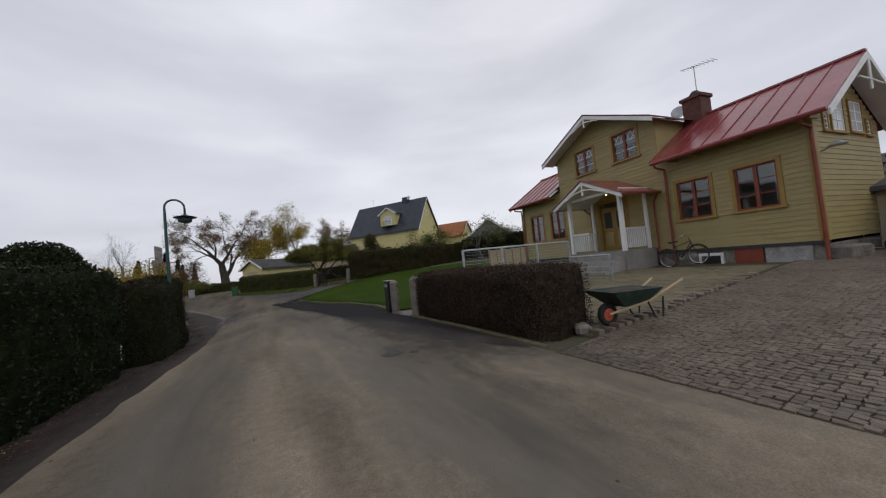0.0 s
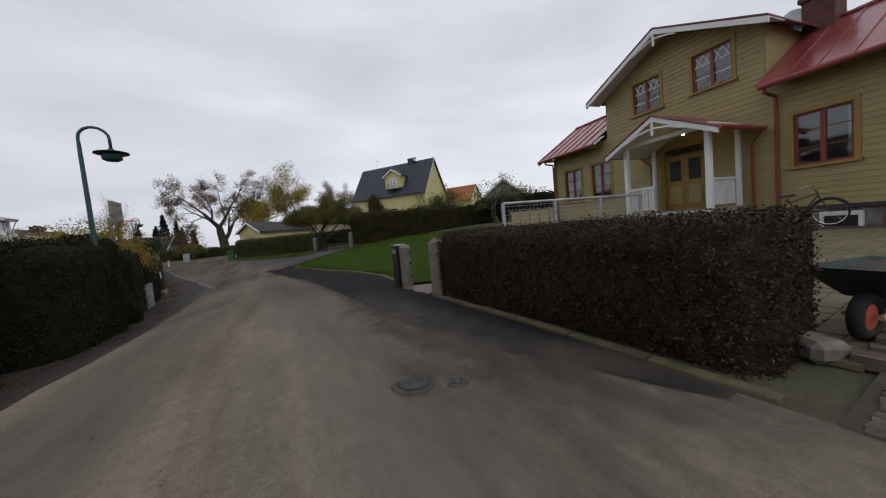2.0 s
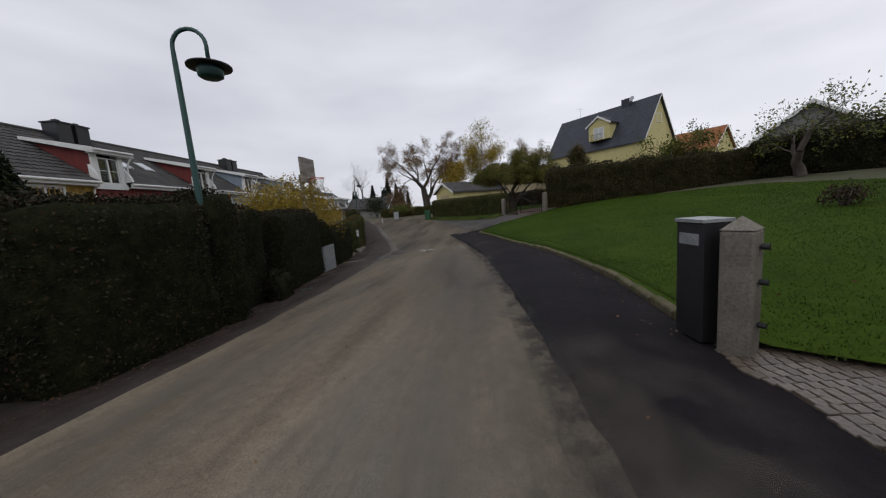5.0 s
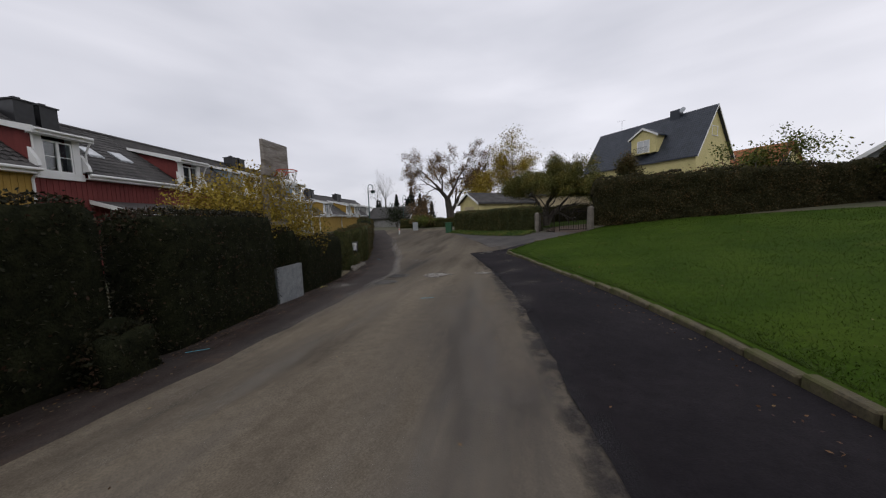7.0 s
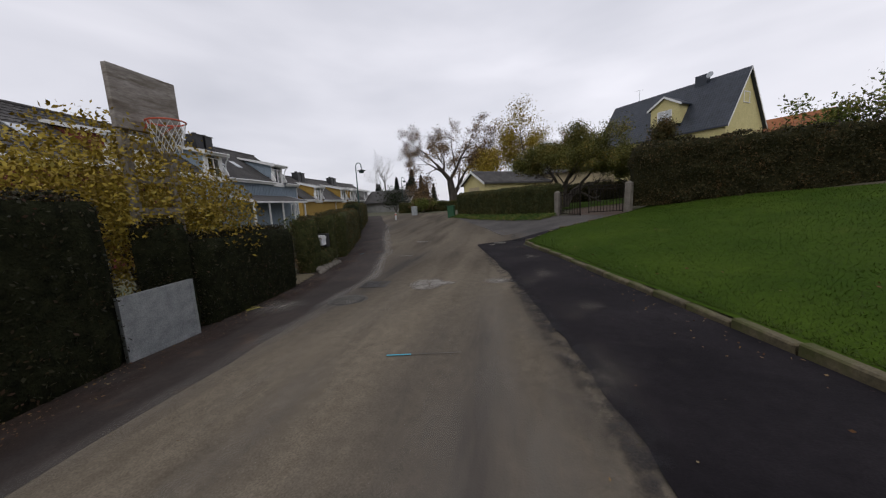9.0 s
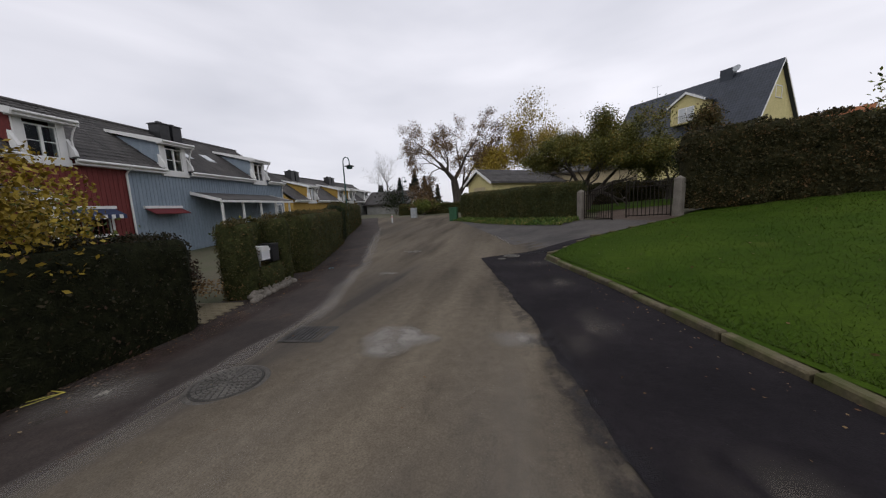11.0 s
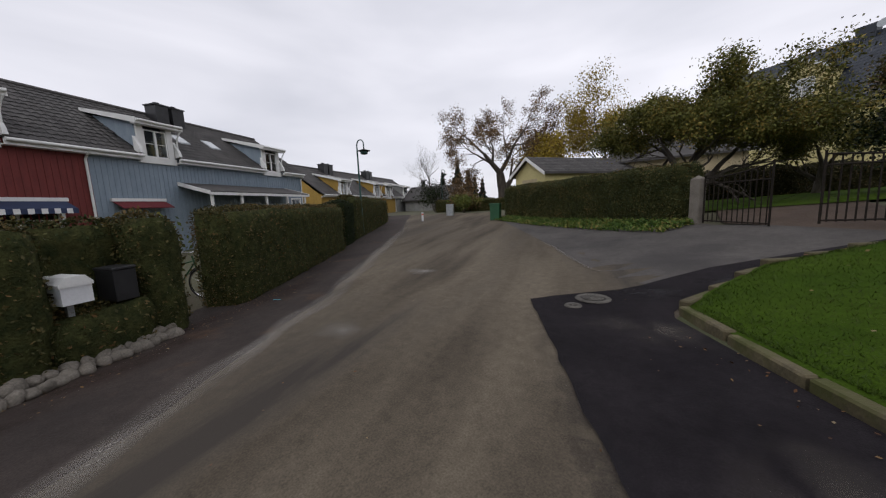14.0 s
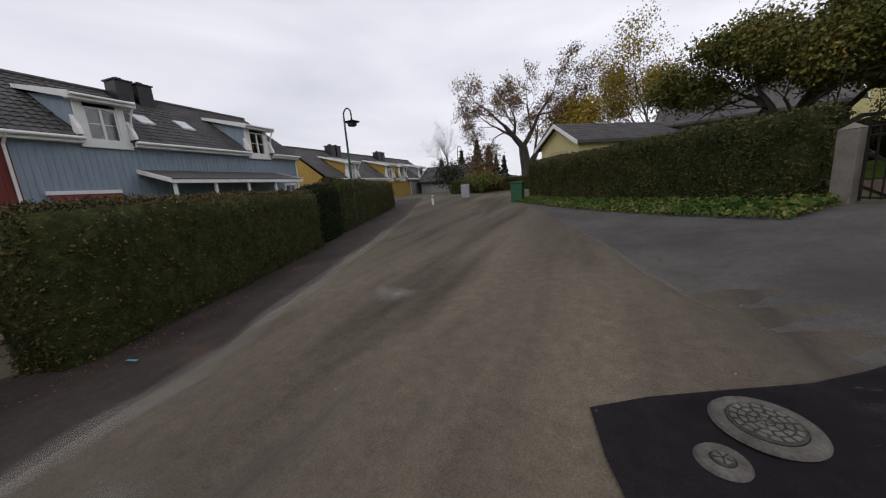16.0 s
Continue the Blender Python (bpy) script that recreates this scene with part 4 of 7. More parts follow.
bush("rose_bush", "rose bush with thin leaves behind the hedge", -19.0, 21.6, 0.9, 0.9, 1.9, LEAF_GREENYELL, 700, 0.05, 64)
bush("bush", "brown and orange shrub in a front garden", *xy(24.2, -5.75), 0.55, 0.7, 0.8, LEAF_BROWN, 2600, 0.028, 65)
bush("bush", "loose dark red shrub inside a garden opening", *xy(24.6, -6.1), 0.8, 0.7, 1.75, HEDGE_BROWN, 6500, 0.03, 69)
bush("bush", "loose brown green shrub inside a garden opening", *xy(23.9, -6.6), 0.8, 0.7, 1.6, HEDGE_MIX, 5000, 0.03, 70)
bush("bush", "shrubs along the far garden edge", 10.0, 38.0, 4.0, 2.2, 3.6, HEDGE_MIX, 3600, 0.09, 66, base=2.2)
bush("bush", "woodland edge behind the yellow house", -21.0, 96.0, 9.0, 4.0, 8.5, LEAF_BROWN, 3400, 0.17, 67)
bush("bush", "greenery behind the garage", -17.5, 52.0, 4.0, 2.5, 4.5, HEDGE_MIX, 3200, 0.12, 68)

# ---- buildings ----
def wall(bm, u0, u1, h0, h1, y0, y1, holes):
    """A wall in the x-z plane with real openings (u0, u1, h0, h1)."""
    us = sorted({u0, u1, *[min(max(h[i], u0), u1) for h in holes for i in (0, 1)]})
    hs = sorted({h0, h1, *[min(max(h[i], h0), h1) for h in holes for i in (2, 3)]})
    for a, b in zip(us, us[1:]):
        for c, d in zip(hs, hs[1:]):
            mu, mh = (a + b) / 2, (c + d) / 2
            if not any(q[0] < mu < q[1] and q[2] < mh < q[3] for q in holes):
                box(bm, a, b, y0, y1, c, d)
    bmesh.ops.remove_doubles(bm, verts=bm.verts, dist=0.0005)
    return bm


def window(parent, x0, x1, z0, z1, y, frame_mat, casing_mat, cols=2, bars=1, lattice=False, casing=0.11, curtain=None, sill=True, turn=None):
    """A window in an opening of the wall whose face is at y; outward is +y. Casing lies round the opening."""
    t = turn or Matrix.Identity(4)
    bm = bmesh.new()
    f = 0.06
    for a in ((x0, x1, y - 0.1, y - 0.03, z0, z0 + f), (x0, x1, y - 0.1, y - 0.03, z1 - f, z1), (x0, x0 + f, y - 0.1, y - 0.03, z0 + f, z1 - f), (x1 - f, x1, y - 0.1, y - 0.03, z0 + f, z1 - f)):
        box(bm, *a, m=t)
    wd = (x1 - x0) / cols
    for k in range(1, cols):
        box(bm, x0 + wd * k - 0.05, x0 + wd * k + 0.05, y - 0.095, y - 0.015, z0 + f, z1 - f, m=t)
    win = part("window", bm, frame_mat, parent)
    for k in range(cols):
        a, b = x0 + wd * k + 0.05, x0 + wd * (k + 1) - 0.05
        for q in range(1, bars + 1):
            zz = z0 + (z1 - z0) * q / (bars + 1)
            part("glazing_bar", boxed(a, b, y - 0.08, y - 0.04, zz - 0.014, zz + 0.014, m=t), WHITE if lattice else frame_mat, win)
        if lattice:
            zt = z1 - f
            zl = z0 + (z1 - z0) * 0.62
            for p, q in (((a, zl), ((a + b) / 2, zt)), ((b, zl), ((a + b) / 2, zt)), ((a, zt), ((a + b) / 2, zl)), ((b, zt), ((a + b) / 2, zl))):
                bm = tube(bmesh.new(), [t @ Vector((p[0], y - 0.06, p[1])), t @ Vector((q[0], y - 0.06, q[1]))], 0.012, 4)
                part("lattice_bar", bm, WHITE, win)
        bm = boxed(a - 0.02, b + 0.02, y - 0.066, y - 0.06, z0 + 0.04, z1 - 0.04, m=t)
        g = part("pane", bm, GLASS, win)
        g.visible_shadow = False
    if casing:
        bm = bmesh.new()
        c = casing
        box(bm, x0 - c, x1 + c, y - 0.02, y + 0.045, z1, z1 + c, m=t)
        box(bm, x0 - c, x0, y - 0.02, y + 0.04, z0 - c * 0.4, z1, m=t)
        box(bm, x1, x1 + c, y - 0.02, y + 0.04, z0 - c * 0.4, z1, m=t)
        part("casing", bm, casing_mat, win)
        if sill:
            part("sill", boxed(x0 - c - 0.04, x1 + c + 0.04, y - 0.05, y + 0.1, z0 - c * 0.7, z0 - 0.003, m=t), casing_mat, win)
    if curtain:
        part("curtain", boxed(x0 + 0.04, x0 + wd * 0.35, y - 0.3, y - 0.27, z0 + 0.1, z1 - 0.05, m=t), curtain, win)
    return win


# the ochre house: x along the front from its corner, y towards the lane
HOUSE = pose(10.66, 7.84, 0, 0, 0, 108.6)
house = thing("house", "ochre boarded wooden house with red sheet metal roof", "house", HOUSE)
HB = 0.7
W_, D_, RH = 13.4, -4.6, 6.95
BASE, EAVE = 1.55, 5.35
BX0, BX1, BH, BA = 4.3, 9.9, 6.95, 8.3
front_holes = [(2.62, 3.72, 2.68, 4.1), (0.82, 1.9, 2.7, 4.1), (11.55, 12.65, 2.6, 4.2), (9.8, 10.85, 2.6, 4.2), (5.95, 7.4, 1.75, 4.0)]
upper_holes = [(7.4, 8.5, 5.72, 6.92), (5.1, 6.25, 5.72, 6.94)]
part("wall", wall(bmesh.new(), 0, W_, BASE, 5.2, -0.2, -0.03, front_holes), YELLOW, house)
part("wall", wall(bmesh.new(), BX0, BX1, 5.2, BH, -0.2, -0.03, upper_holes), YELLOW, house)
part("wall", prism(bmesh.new(), [(BX0, BH), (BX1, BH), ((BX0 + BX1) / 2, BA - 0.12)], "y", -0.2, -0.03), YELLOW, house)
part("wall", boxed(0, W_, D_, D_ + 0.17, BASE, 5.2), YELLOW, house, "back wall")
part("wall", prism(bmesh.new(), [(D_ + 0.17, BASE), (-0.2, BASE), (-0.2, 5.2), (D_ / 2, RH - 0.15), (D_ + 0.17, 5.2)], "x", 0.03, 0.2), YELLOW, house)
part("wall", prism(bmesh.new(), [(D_ + 0.17, BASE), (-0.2, BASE), (-0.2, 5.2), (D_ / 2, RH - 0.15), (D_ + 0.17, 5.2)], "x", W_ - 0.2, W_ - 0.03), YELLOW, house)
# Floor in the same near-black, so the interior's shade is in its colour.
part("floor_slab", boxed(0.2, W_ - 0.2, D_ + 0.2, -0.2, BASE, BASE + 0.1), ROOM_SHADE, house)
part("foundation", boxed(0.02, W_ - 0.02, D_ + 0.02, -0.04, 0.3, BASE - 0.1), FOUND, house, "old rough stone foundation")
part("cellar_panel", boxed(0.3, 1.35, -0.05, 0.015, 0.45, BASE - 0.1), GREYPLASTER, house, "patched grey plaster on the foundation")
part("cellar_door", boxed(1.4, 2.15, -0.06, 0.02, 0.45, BASE - 0.1), RED_WOOD, house, "dark red cellar hatch")
part("water_board", boxed(-0.05, W_ + 0.05, -0.06, 0.05, BASE - 0.1, BASE), VANGREY, house, "dark water board above the foundation")
cw = part("cellar_window", boxed(2.52, 3.2, -0.06, 0.025, 0.72, 1.3), BLACK, house)
part("window_frame", wall(bmesh.new(), 2.48, 3.24, 0.66, 1.36, -0.05, 0.045, [(2.56, 3.16, 0.76, 1.26)]), WHITE, cw)
# boards of the front, the bay and the side
step = 0.155


def board_row(holes, u0, u1, h):
    cuts = sorted((max(q[0], u0), min(q[1], u1)) for q in holes if q[2] < h + step * 0.6 and q[3] > h + step * 0.4 and q[1] > u0 and q[0] < u1)
    out, at = [], u0
    for a, b in cuts:
        if a > at + 0.02:
            out.append((at, a))
        at = max(at, b)
    if u1 > at + 0.02:
        out.append((at, u1))
    return out


def plank(x0, x1, h, m=None):
    bm = prism(bmesh.new(), [(-0.028, h), (0.016, h), (0.002, h + step - 0.004), (-0.028, h + step - 0.004)], "x", x0, x1, m)
    return part("board", bm, YELLOW, house)


h = BASE + 0.003
while h < 5.1:
    for a, b in board_row(front_holes, 0.1, W_ - 0.1, h):
        plank(a, b, h)
    h += step
while h < BA - 0.3:
    k = max(0.0, (h + step - BH) / (BA - BH)) * (BX1 - BX0) / 2
    for a, b in board_row(upper_holes, BX0 + k + 0.02, BX1 - k - 0.02, h):
        if b - a > 0.1:
            plank(a, b, h)
    h += step
side = Matrix(((0, -1, 0, 0.03), (1, 0, 0, 0), (0, 0, 1, 0), (0, 0, 0, 1)))
h = BASE + 0.003
while h < RH - 0.4:
    k = max(0.0, (h + step - 5.3) / (RH - 5.3)) * -D_ / 2
    a, b = D_ + k + 0.1, -k - 0.1
    bm = prism(bmesh.new(), [(0.028, h), (-0.016, h), (-0.002, h + step - 0.004), (0.028, h + step - 0.004)], "y", a, b)
    for v in bm.verts:
        v.co.x += 0.0
    part("board", bm, YELLOW, house)
    h += step
for x in (0.0, W_):
    part("corner_board", boxed(x - 0.06 if x else -0.045, x + 0.11 if not x else x + 0.045, -0.05, 0.045, BASE, 5.15), TRIM, house)
part("corner_board", boxed(-0.045, 0.03, -0.16, -0.05, BASE, 5.15), YELLOW, house)
for a, b, c, d in front_holes[:4]:
    window(house, a, b, c, d, 0.0, RED_WOOD, TRIM, 2, 2, curtain=CURTAIN)
for a, b, c, d in upper_holes:
    window(house, a, b, c, d, 0.0, RED_WOOD, TRIM, 2, 2, lattice=True, curtain=CURTAIN)
# gable windows lie on the boards, each with its own pane and bars
# Paired panes are opaque pale grey, the reflected sky put into their colour.
for a, b, z0, z1, n in ((-0.95, -0.72, 4.75, 5.2, 1), (-2.05, -1.25, 4.75, 5.75, 2), (-3.35, -2.5, 4.8, 5.75, 2), (-3.9, -3.65, 4.75, 5.2, 1)):
    wn = part("window", wall(bmesh.new(), a - 0.06, b + 0.06, z0 - 0.06, z1 + 0.06, -0.01, 0.05, [(a, b, z0, z1)]), TRIM, house)
    for ob in [wn] + [part("pane", boxed(a + (b - a) * k / n + 0.03, a + (b - a) * (k + 1) / n - 0.03, 0.012, 0.02, z0 + 0.03, z1 - 0.03), LAMP_REFLECT_GLASS if n > 1 else BLACK, wn) for k in range(n)] + [part("glazing_bar", boxed(a, b, 0.016, 0.034, z0 + (z1 - z0) * q - 0.015, z0 + (z1 - z0) * q + 0.015), WHITE, wn) for q in (0.33, 0.66)] + [part("sash", wall(bmesh.new(), a, b, z0, z1, 0.0, 0.03, [(a + (b - a) * k / n + 0.035, a + (b - a) * (k + 1) / n - 0.035, z0 + 0.035, z1 - 0.035) for k in range(n)]), WHITE, wn), part("sill", boxed(a - 0.1, b + 0.1, 0.0, 0.09, z0 - 0.1, z0 - 0.062), TRIM, wn)]:
        ob.data.transform(Matrix(((0, -1, 0, 0.0), (1, 0, 0, 0), (0, 0, 1, 0), (0, 0, 0, 1))))
# main door
dr = part("door", boxed(6.0, 7.35, -0.14, -0.07, 1.75, 3.75), TRIM, house, "pair of ochre panelled front doors")
part("transom", boxed(6.0, 7.35, -0.13, -0.06, 3.78, 3.98), GLASS, dr)
for i, a in enumerate((6.06, 6.72)):
    part("panel", boxed(a + 0.08, a + 0.5, -0.08, -0.045, 1.95, 2.6, bevel=0.01), YELLOW, dr)
    part("glass", boxed(a + 0.1, a + 0.48, -0.085, -0.05, 2.8, 3.55), BLACK, dr)
part("handle", boxed(6.69, 6.72, -0.07, 0.0, 2.68, 2.8), CHROME, dr)
part("door_casing", wall(bmesh.new(), 5.85, 7.5, 1.75, 4.12, -0.06, 0.04, [(6.0, 7.35, 1.75, 3.98)]), TRIM, house)

# roofs: sheet metal panels with standing seams
sl = (RH - EAVE + 0.35) / (-D_ / 2 + 0.0)


def roof_pt(y):
    return RH - abs(y - D_ / 2) * ((RH - 5.0) / (-D_ / 2 + 0.65))


def roof_panel(x0, x1, y0, y1, mat=RED_ROOF, th=0.035):
    bm = bmesh.new()
    prism(bm, [(y0, roof_pt(y0)), (y1, roof_pt(y1)), (y1, roof_pt(y1) + th), (y0, roof_pt(y0) + th)], "x", x0 + 0.004, x1 - 0.004)
    box(bm, x1 - 0.018, x1 + 0.012, 0, 1, 0, 0.04, m=Matrix(((1, 0, 0, 0), (0, y1 - y0, 0, y0), (0, roof_pt(y1) - roof_pt(y0), 1, roof_pt(y0) + th - 0.002), (0, 0, 0, 1))))
    return part("roof_panel", bm, mat, house)


x = -0.55
while x < W_ + 0.5:
    x1 = min(x + 0.6, W_ + 0.6)
    if x1 <= BX0 + 0.1 or x >= BX1 - 0.1:
        roof_panel(x, x1, D_ / 2, 0.65)
    else:
        roof_panel(x, x1, D_ / 2, -0.75)
    roof_panel(x, x1, D_ / 2, D_ - 0.65)
    x = x1
part("ridge_cap", boxed(-0.57, W_ + 0.62, D_ / 2 - 0.09, D_ / 2 + 0.09, RH + 0.01, RH + 0.075), RED_ROOF, house)
# bay roof
bc = (BX0 + BX1) / 2
br = (BA - 6.85) / (bc - BX0 + 0.35)
part("wall", prism(bmesh.new(), [(BX0, 5.6), (BX1, 5.6), (BX1, BH), (bc, BA - 0.05), (BX0, BH)], "y", D_ / 2 - 0.2, D_ / 2 - 0.1), YELLOW, house)
for xx in (BX0, BX1 - 0.1):
    part("wall", boxed(xx, xx + 0.1, D_ / 2 - 0.1, -0.2, 5.0, BH), YELLOW, house)
for sgn in (-1, 1):
    y = D_ / 2 - 0.3
    while y < 0.7:
        y1 = min(y + 0.6, 0.75)
        ex = sgn * (bc - BX0 + 0.4)
        zz = BA - abs(ex) * br
        prism_pts = [(bc, BA), (bc + ex, zz), (bc + ex, zz + 0.035), (bc, BA + 0.035)]
        part("roof_panel", prism(bmesh.new(), prism_pts, "y", y + 0.004, y1 - 0.004), RED_ROOF, house)
        y = y1
    pts = [(bc, BA - 0.03), (bc + ex, zz - 0.03), (bc + ex, zz - 0.2), (bc, BA - 0.2)]
    part("barge_board", prism(bmesh.new(), pts, "y", 0.66, 0.73), WHITE, house)
    part("soffit", prism(bmesh.new(), [(bc, BA - 0.03), (bc + ex, zz - 0.03), (bc + ex, zz - 0.06), (bc, BA - 0.06)], "y", -0.1, 0.66), WHITE, house)
def gable_frill(x_c, z_a, slope, y, s, mat=WHITE):
    bm = bmesh.new()
    tube(bm, [(x_c, y, z_a - 0.1), (x_c, y, z_a - 0.72 * s)], 0.05 * s, 6)
    for sg in (-1, 1):
        pts = [(x_c + sg * s * q, y, z_a - slope * s * q * 0.4 - 0.42 * s - 0.12 * s * q * q) for q in (0, 0.3, 0.6, 0.9)]
        tube(bm, pts, 0.04 * s, 6)
    part("gable_ornament", bm, mat, house)


gable_frill(bc, BA, br, 0.7, 0.85)
# eaves: red gutter, rafters' ends and white barge boards on the side gable
for a, b in ((-0.55, BX0 - 0.15), (BX1 + 0.15, W_ + 0.55)):
    bm = bmesh.new()
    tube(bm, [(a, 0.7, roof_pt(0.65) - 0.02), (b, 0.7, roof_pt(0.65) - 0.02)], 0.075, 10)
    part("gutter", bm, RED_ROOF, house)
    part("soffit", prism(bmesh.new(), [(-0.02, roof_pt(0) - 0.03), (0.62, roof_pt(0.62) - 0.03), (0.62, roof_pt(0.62) - 0.06), (-0.02, roof_pt(0) - 0.06)], "x", a, b), WHITE, house)
    q = a + 0.4
    while q < b:
        part("rafter_end", prism(bmesh.new(), [(0.0, 5.05), (0.58, roof_pt(0.58) - 0.07), (0.58, roof_pt(0.58) - 0.16), (0.0, 4.92)], "x", q - 0.04, q + 0.04), TRIM, house)
        q += 0.75
for x0 in (-0.6, W_ + 0.55):
    for y0 in (0.65, D_ - 0.65):
        part("barge_board", prism(bmesh.new(), [(D_ / 2, RH - 0.02), (y0, roof_pt(y0) - 0.02), (y0, roof_pt(y0) - 0.2), (D_ / 2, RH - 0.2)], "x", x0, x0 + 0.05), WHITE, house)
        part("soffit", prism(bmesh.new(), [(D_ / 2, RH - 0.03), (y0, roof_pt(y0) - 0.03), (y0, roof_pt(y0) - 0.06), (D_ / 2, RH - 0.06)], "x", min(x0 + 0.05, W_), x0 + 0.6 if x0 < 0 else x0), WHITE, house)
bm = bmesh.new()
for q in (-0.8, 0.8):
    tube(bm, [(-0.57, D_ / 2, RH - 0.85), (-0.57, D_ / 2 + q, RH - 0.75 - 0.12)], 0.04, 6)
tube(bm, [(-0.57, D_ / 2, RH - 0.1), (-0.57, D_ / 2, RH - 1.15)], 0.045, 6)
part("gable_ornament", bm, WHITE, house)
for x0, z0 in ((-0.02, BASE - 0.7), (W_ + 0.05, BASE - 0.5), (4.05, BASE - 0.7)):
    bm = bmesh.new()
    tube(bm, [(x0, 0.68, roof_pt(0.65) - 0.06), (x0, 0.6, roof_pt(0.65) - 0.2), (x0, 0.12, 4.75), (x0, 0.1, 4.6), (x0, 0.1, z0), (x0 - 0.02, 0.3, z0 - 0.08)], 0.045, 8)
    part("downpipe", bm, RED_WOOD, house)
ch = part("chimney", boxed(3.55, 4.25, D_ / 2 - 0.3, D_ / 2 + 0.4, RH - 0.5, RH + 0.75), BRICK, house)
part("chimney_cap", boxed(3.48, 4.32, D_ / 2 - 0.37, D_ / 2 + 0.47, RH + 0.75, RH + 0.9, bevel=0.02), BRICK, ch)
bm = bmesh.new()
lathe(bm, [(0.2, 0), (0.22, 0.1), (0.12, 0.24), (0.02, 0.26)], 14, pose(3.9, D_ / 2 + 0.05, RH + 0.9))
part("cowl", bm, BLACK, ch, smooth=True)
bm = bmesh.new()
lathe(bm, [(0.02, 0.0), (0.25, 0.03), (0.27, 0.06)], 16, pose(4.45, D_ / 2 + 0.35, RH + 0.45, -80, 0, 20))
part("dish", bm, STEEL, ch)
bm = bmesh.new()
ax, ay = 3.95, D_ / 2 - 0.2
tube(bm, [(ax, ay, RH + 0.8), (ax, ay, RH + 2.3)], 0.018, 6)
tube(bm, [(ax - 0.75, ay - 0.1, RH + 2.15), (ax + 0.45, ay + 0.1, RH + 2.35)], 0.012, 5)
for k in range(9):
    f = k / 8
    cx, cz = ax - 0.75 + 1.2 * f, RH + 2.15 + 0.2 * f
    tube(bm, [(cx, ay - 0.28 + 0.1 * f, cz), (cx, ay + 0.28 - 0.1 * f, cz)], 0.007, 4)
part("aerial", bm, STEEL, ch)
# outside lamp on the corner
bm = bmesh.new()
tube(bm, [(-0.03, -0.3, 4.05), (-0.35, -0.15, 4.15)], 0.02, 6)
lathe(bm, [(0.05, 0.1), (0.2, 0.0), (0.19, -0.03), (0.08, -0.03)], 14, pose(-0.4, -0.12, 4.12))
part("wall_lamp", bm, STEEL, house)

# porch
PX0, PX1, PY, PZ = 4.75, 7.75, 1.75, 1.72
porch = thing("porch", "white porch with small red gabled roof", "porch", HOUSE)
part("deck", boxed(PX0, PX1, 0.05, PY + 0.1, 0.4, PZ), CONCRETE, porch, "grey concrete porch platform")
pc, pa, pe, px = 6.2, 4.85, 3.95, 1.85
for x0 in (PX0 + 0.15, PX1 - 0.15):
    for y0, w0 in ((PY - 0.05, 0.075), (0.25, 0.06)):
        part("column", boxed(x0 - w0, x0 + w0, y0 - w0, y0 + w0, PZ, 4.2, bevel=0.012), WHITE, porch)
for sg in (-1, 1):
    q = [(pc, pa), (pc + sg * px, pe), (pc + sg * px, pe + 0.04), (pc, pa + 0.04)]
    part("roof_panel", prism(bmesh.new(), q, "y", 0.05, 2.3), RED_ROOF, porch)
    part("ceiling", prism(bmesh.new(), [(pc, pa - 0.03), (pc + sg * px, pe - 0.03), (pc + sg * px, pe - 0.05), (pc, pa - 0.05)], "y", 0.05, 2.2), WHITE, porch)
    part("barge_board", prism(bmesh.new(), [(pc, pa - 0.02), (pc + sg * px, pe - 0.02), (pc + sg * px, pe - 0.17), (pc, pa - 0.17)], "y", 2.2, 2.26), WHITE, porch)
    bm = bmesh.new()
    tube(bm, [(pc + sg * (px + 0.05), 0.1, pe - 0.02), (pc + sg * (px + 0.05), 2.25, pe - 0.02)], 0.055, 8)
    part("gutter", bm, RED_ROOF, porch)
    bm = bmesh.new()
    tube(bm, [(pc + sg * (px + 0.05), 0.3, pe - 0.05), (pc + sg * (px - 0.25), 0.14, pe - 0.4), (pc + sg * (px - 0.25), 0.12, 0.9)], 0.04, 8)
    part("downpipe", bm, RED_WOOD, porch)
    part("beam", boxed(pc + sg * 1.35 - 0.06, pc + sg * 1.35 + 0.06, 0.1, PY + 0.05, 4.12, 4.24), WHITE, porch)
part("beam", boxed(PX0 + 0.05, PX1 - 0.05, PY - 0.11, PY + 0.01, 4.12, 4.24), WHITE, porch)
bm = bmesh.new()
tube(bm, [(pc, 2.23, pa - 0.1), (pc, 2.23, pa - 0.62)], 0.045, 6)
for sg in (-1, 1):
    tube(bm, [(pc, 2.23, pa - 0.4), (pc + sg * 0.5, 2.23, pa - 0.47), (pc + sg * 1.0, 2.23, pa - 0.66)], 0.035, 6)
part("gable_ornament", bm, WHITE, porch)
for a, b, horiz in ((PX0 + 0.23, PX0 + 0.23, False), (PX1 - 0.23, PX1 - 0.23, False), (6.6, PX1 - 0.23, True)):
    if horiz:
        part("rail", boxed(a, b, PY - 0.09, PY - 0.01, PZ + 0.85, PZ + 0.92), WHITE, porch)
        q = a + 0.06
        while q < b:
            part("baluster", boxed(q - 0.02, q + 0.02, PY - 0.07, PY - 0.03, PZ + 0.1, PZ + 0.85), WHITE, porch)
            q += 0.11
    else:
        part("rail", boxed(a - 0.04, a + 0.04, 0.3, PY - 0.1, PZ + 0.85, PZ + 0.92), WHITE, porch)
        q = 0.36
        while q < PY - 0.12:
            part("baluster", boxed(a - 0.02, a + 0.02, q - 0.02, q + 0.02, PZ + 0.1, PZ + 0.85), WHITE, porch)
            q += 0.11
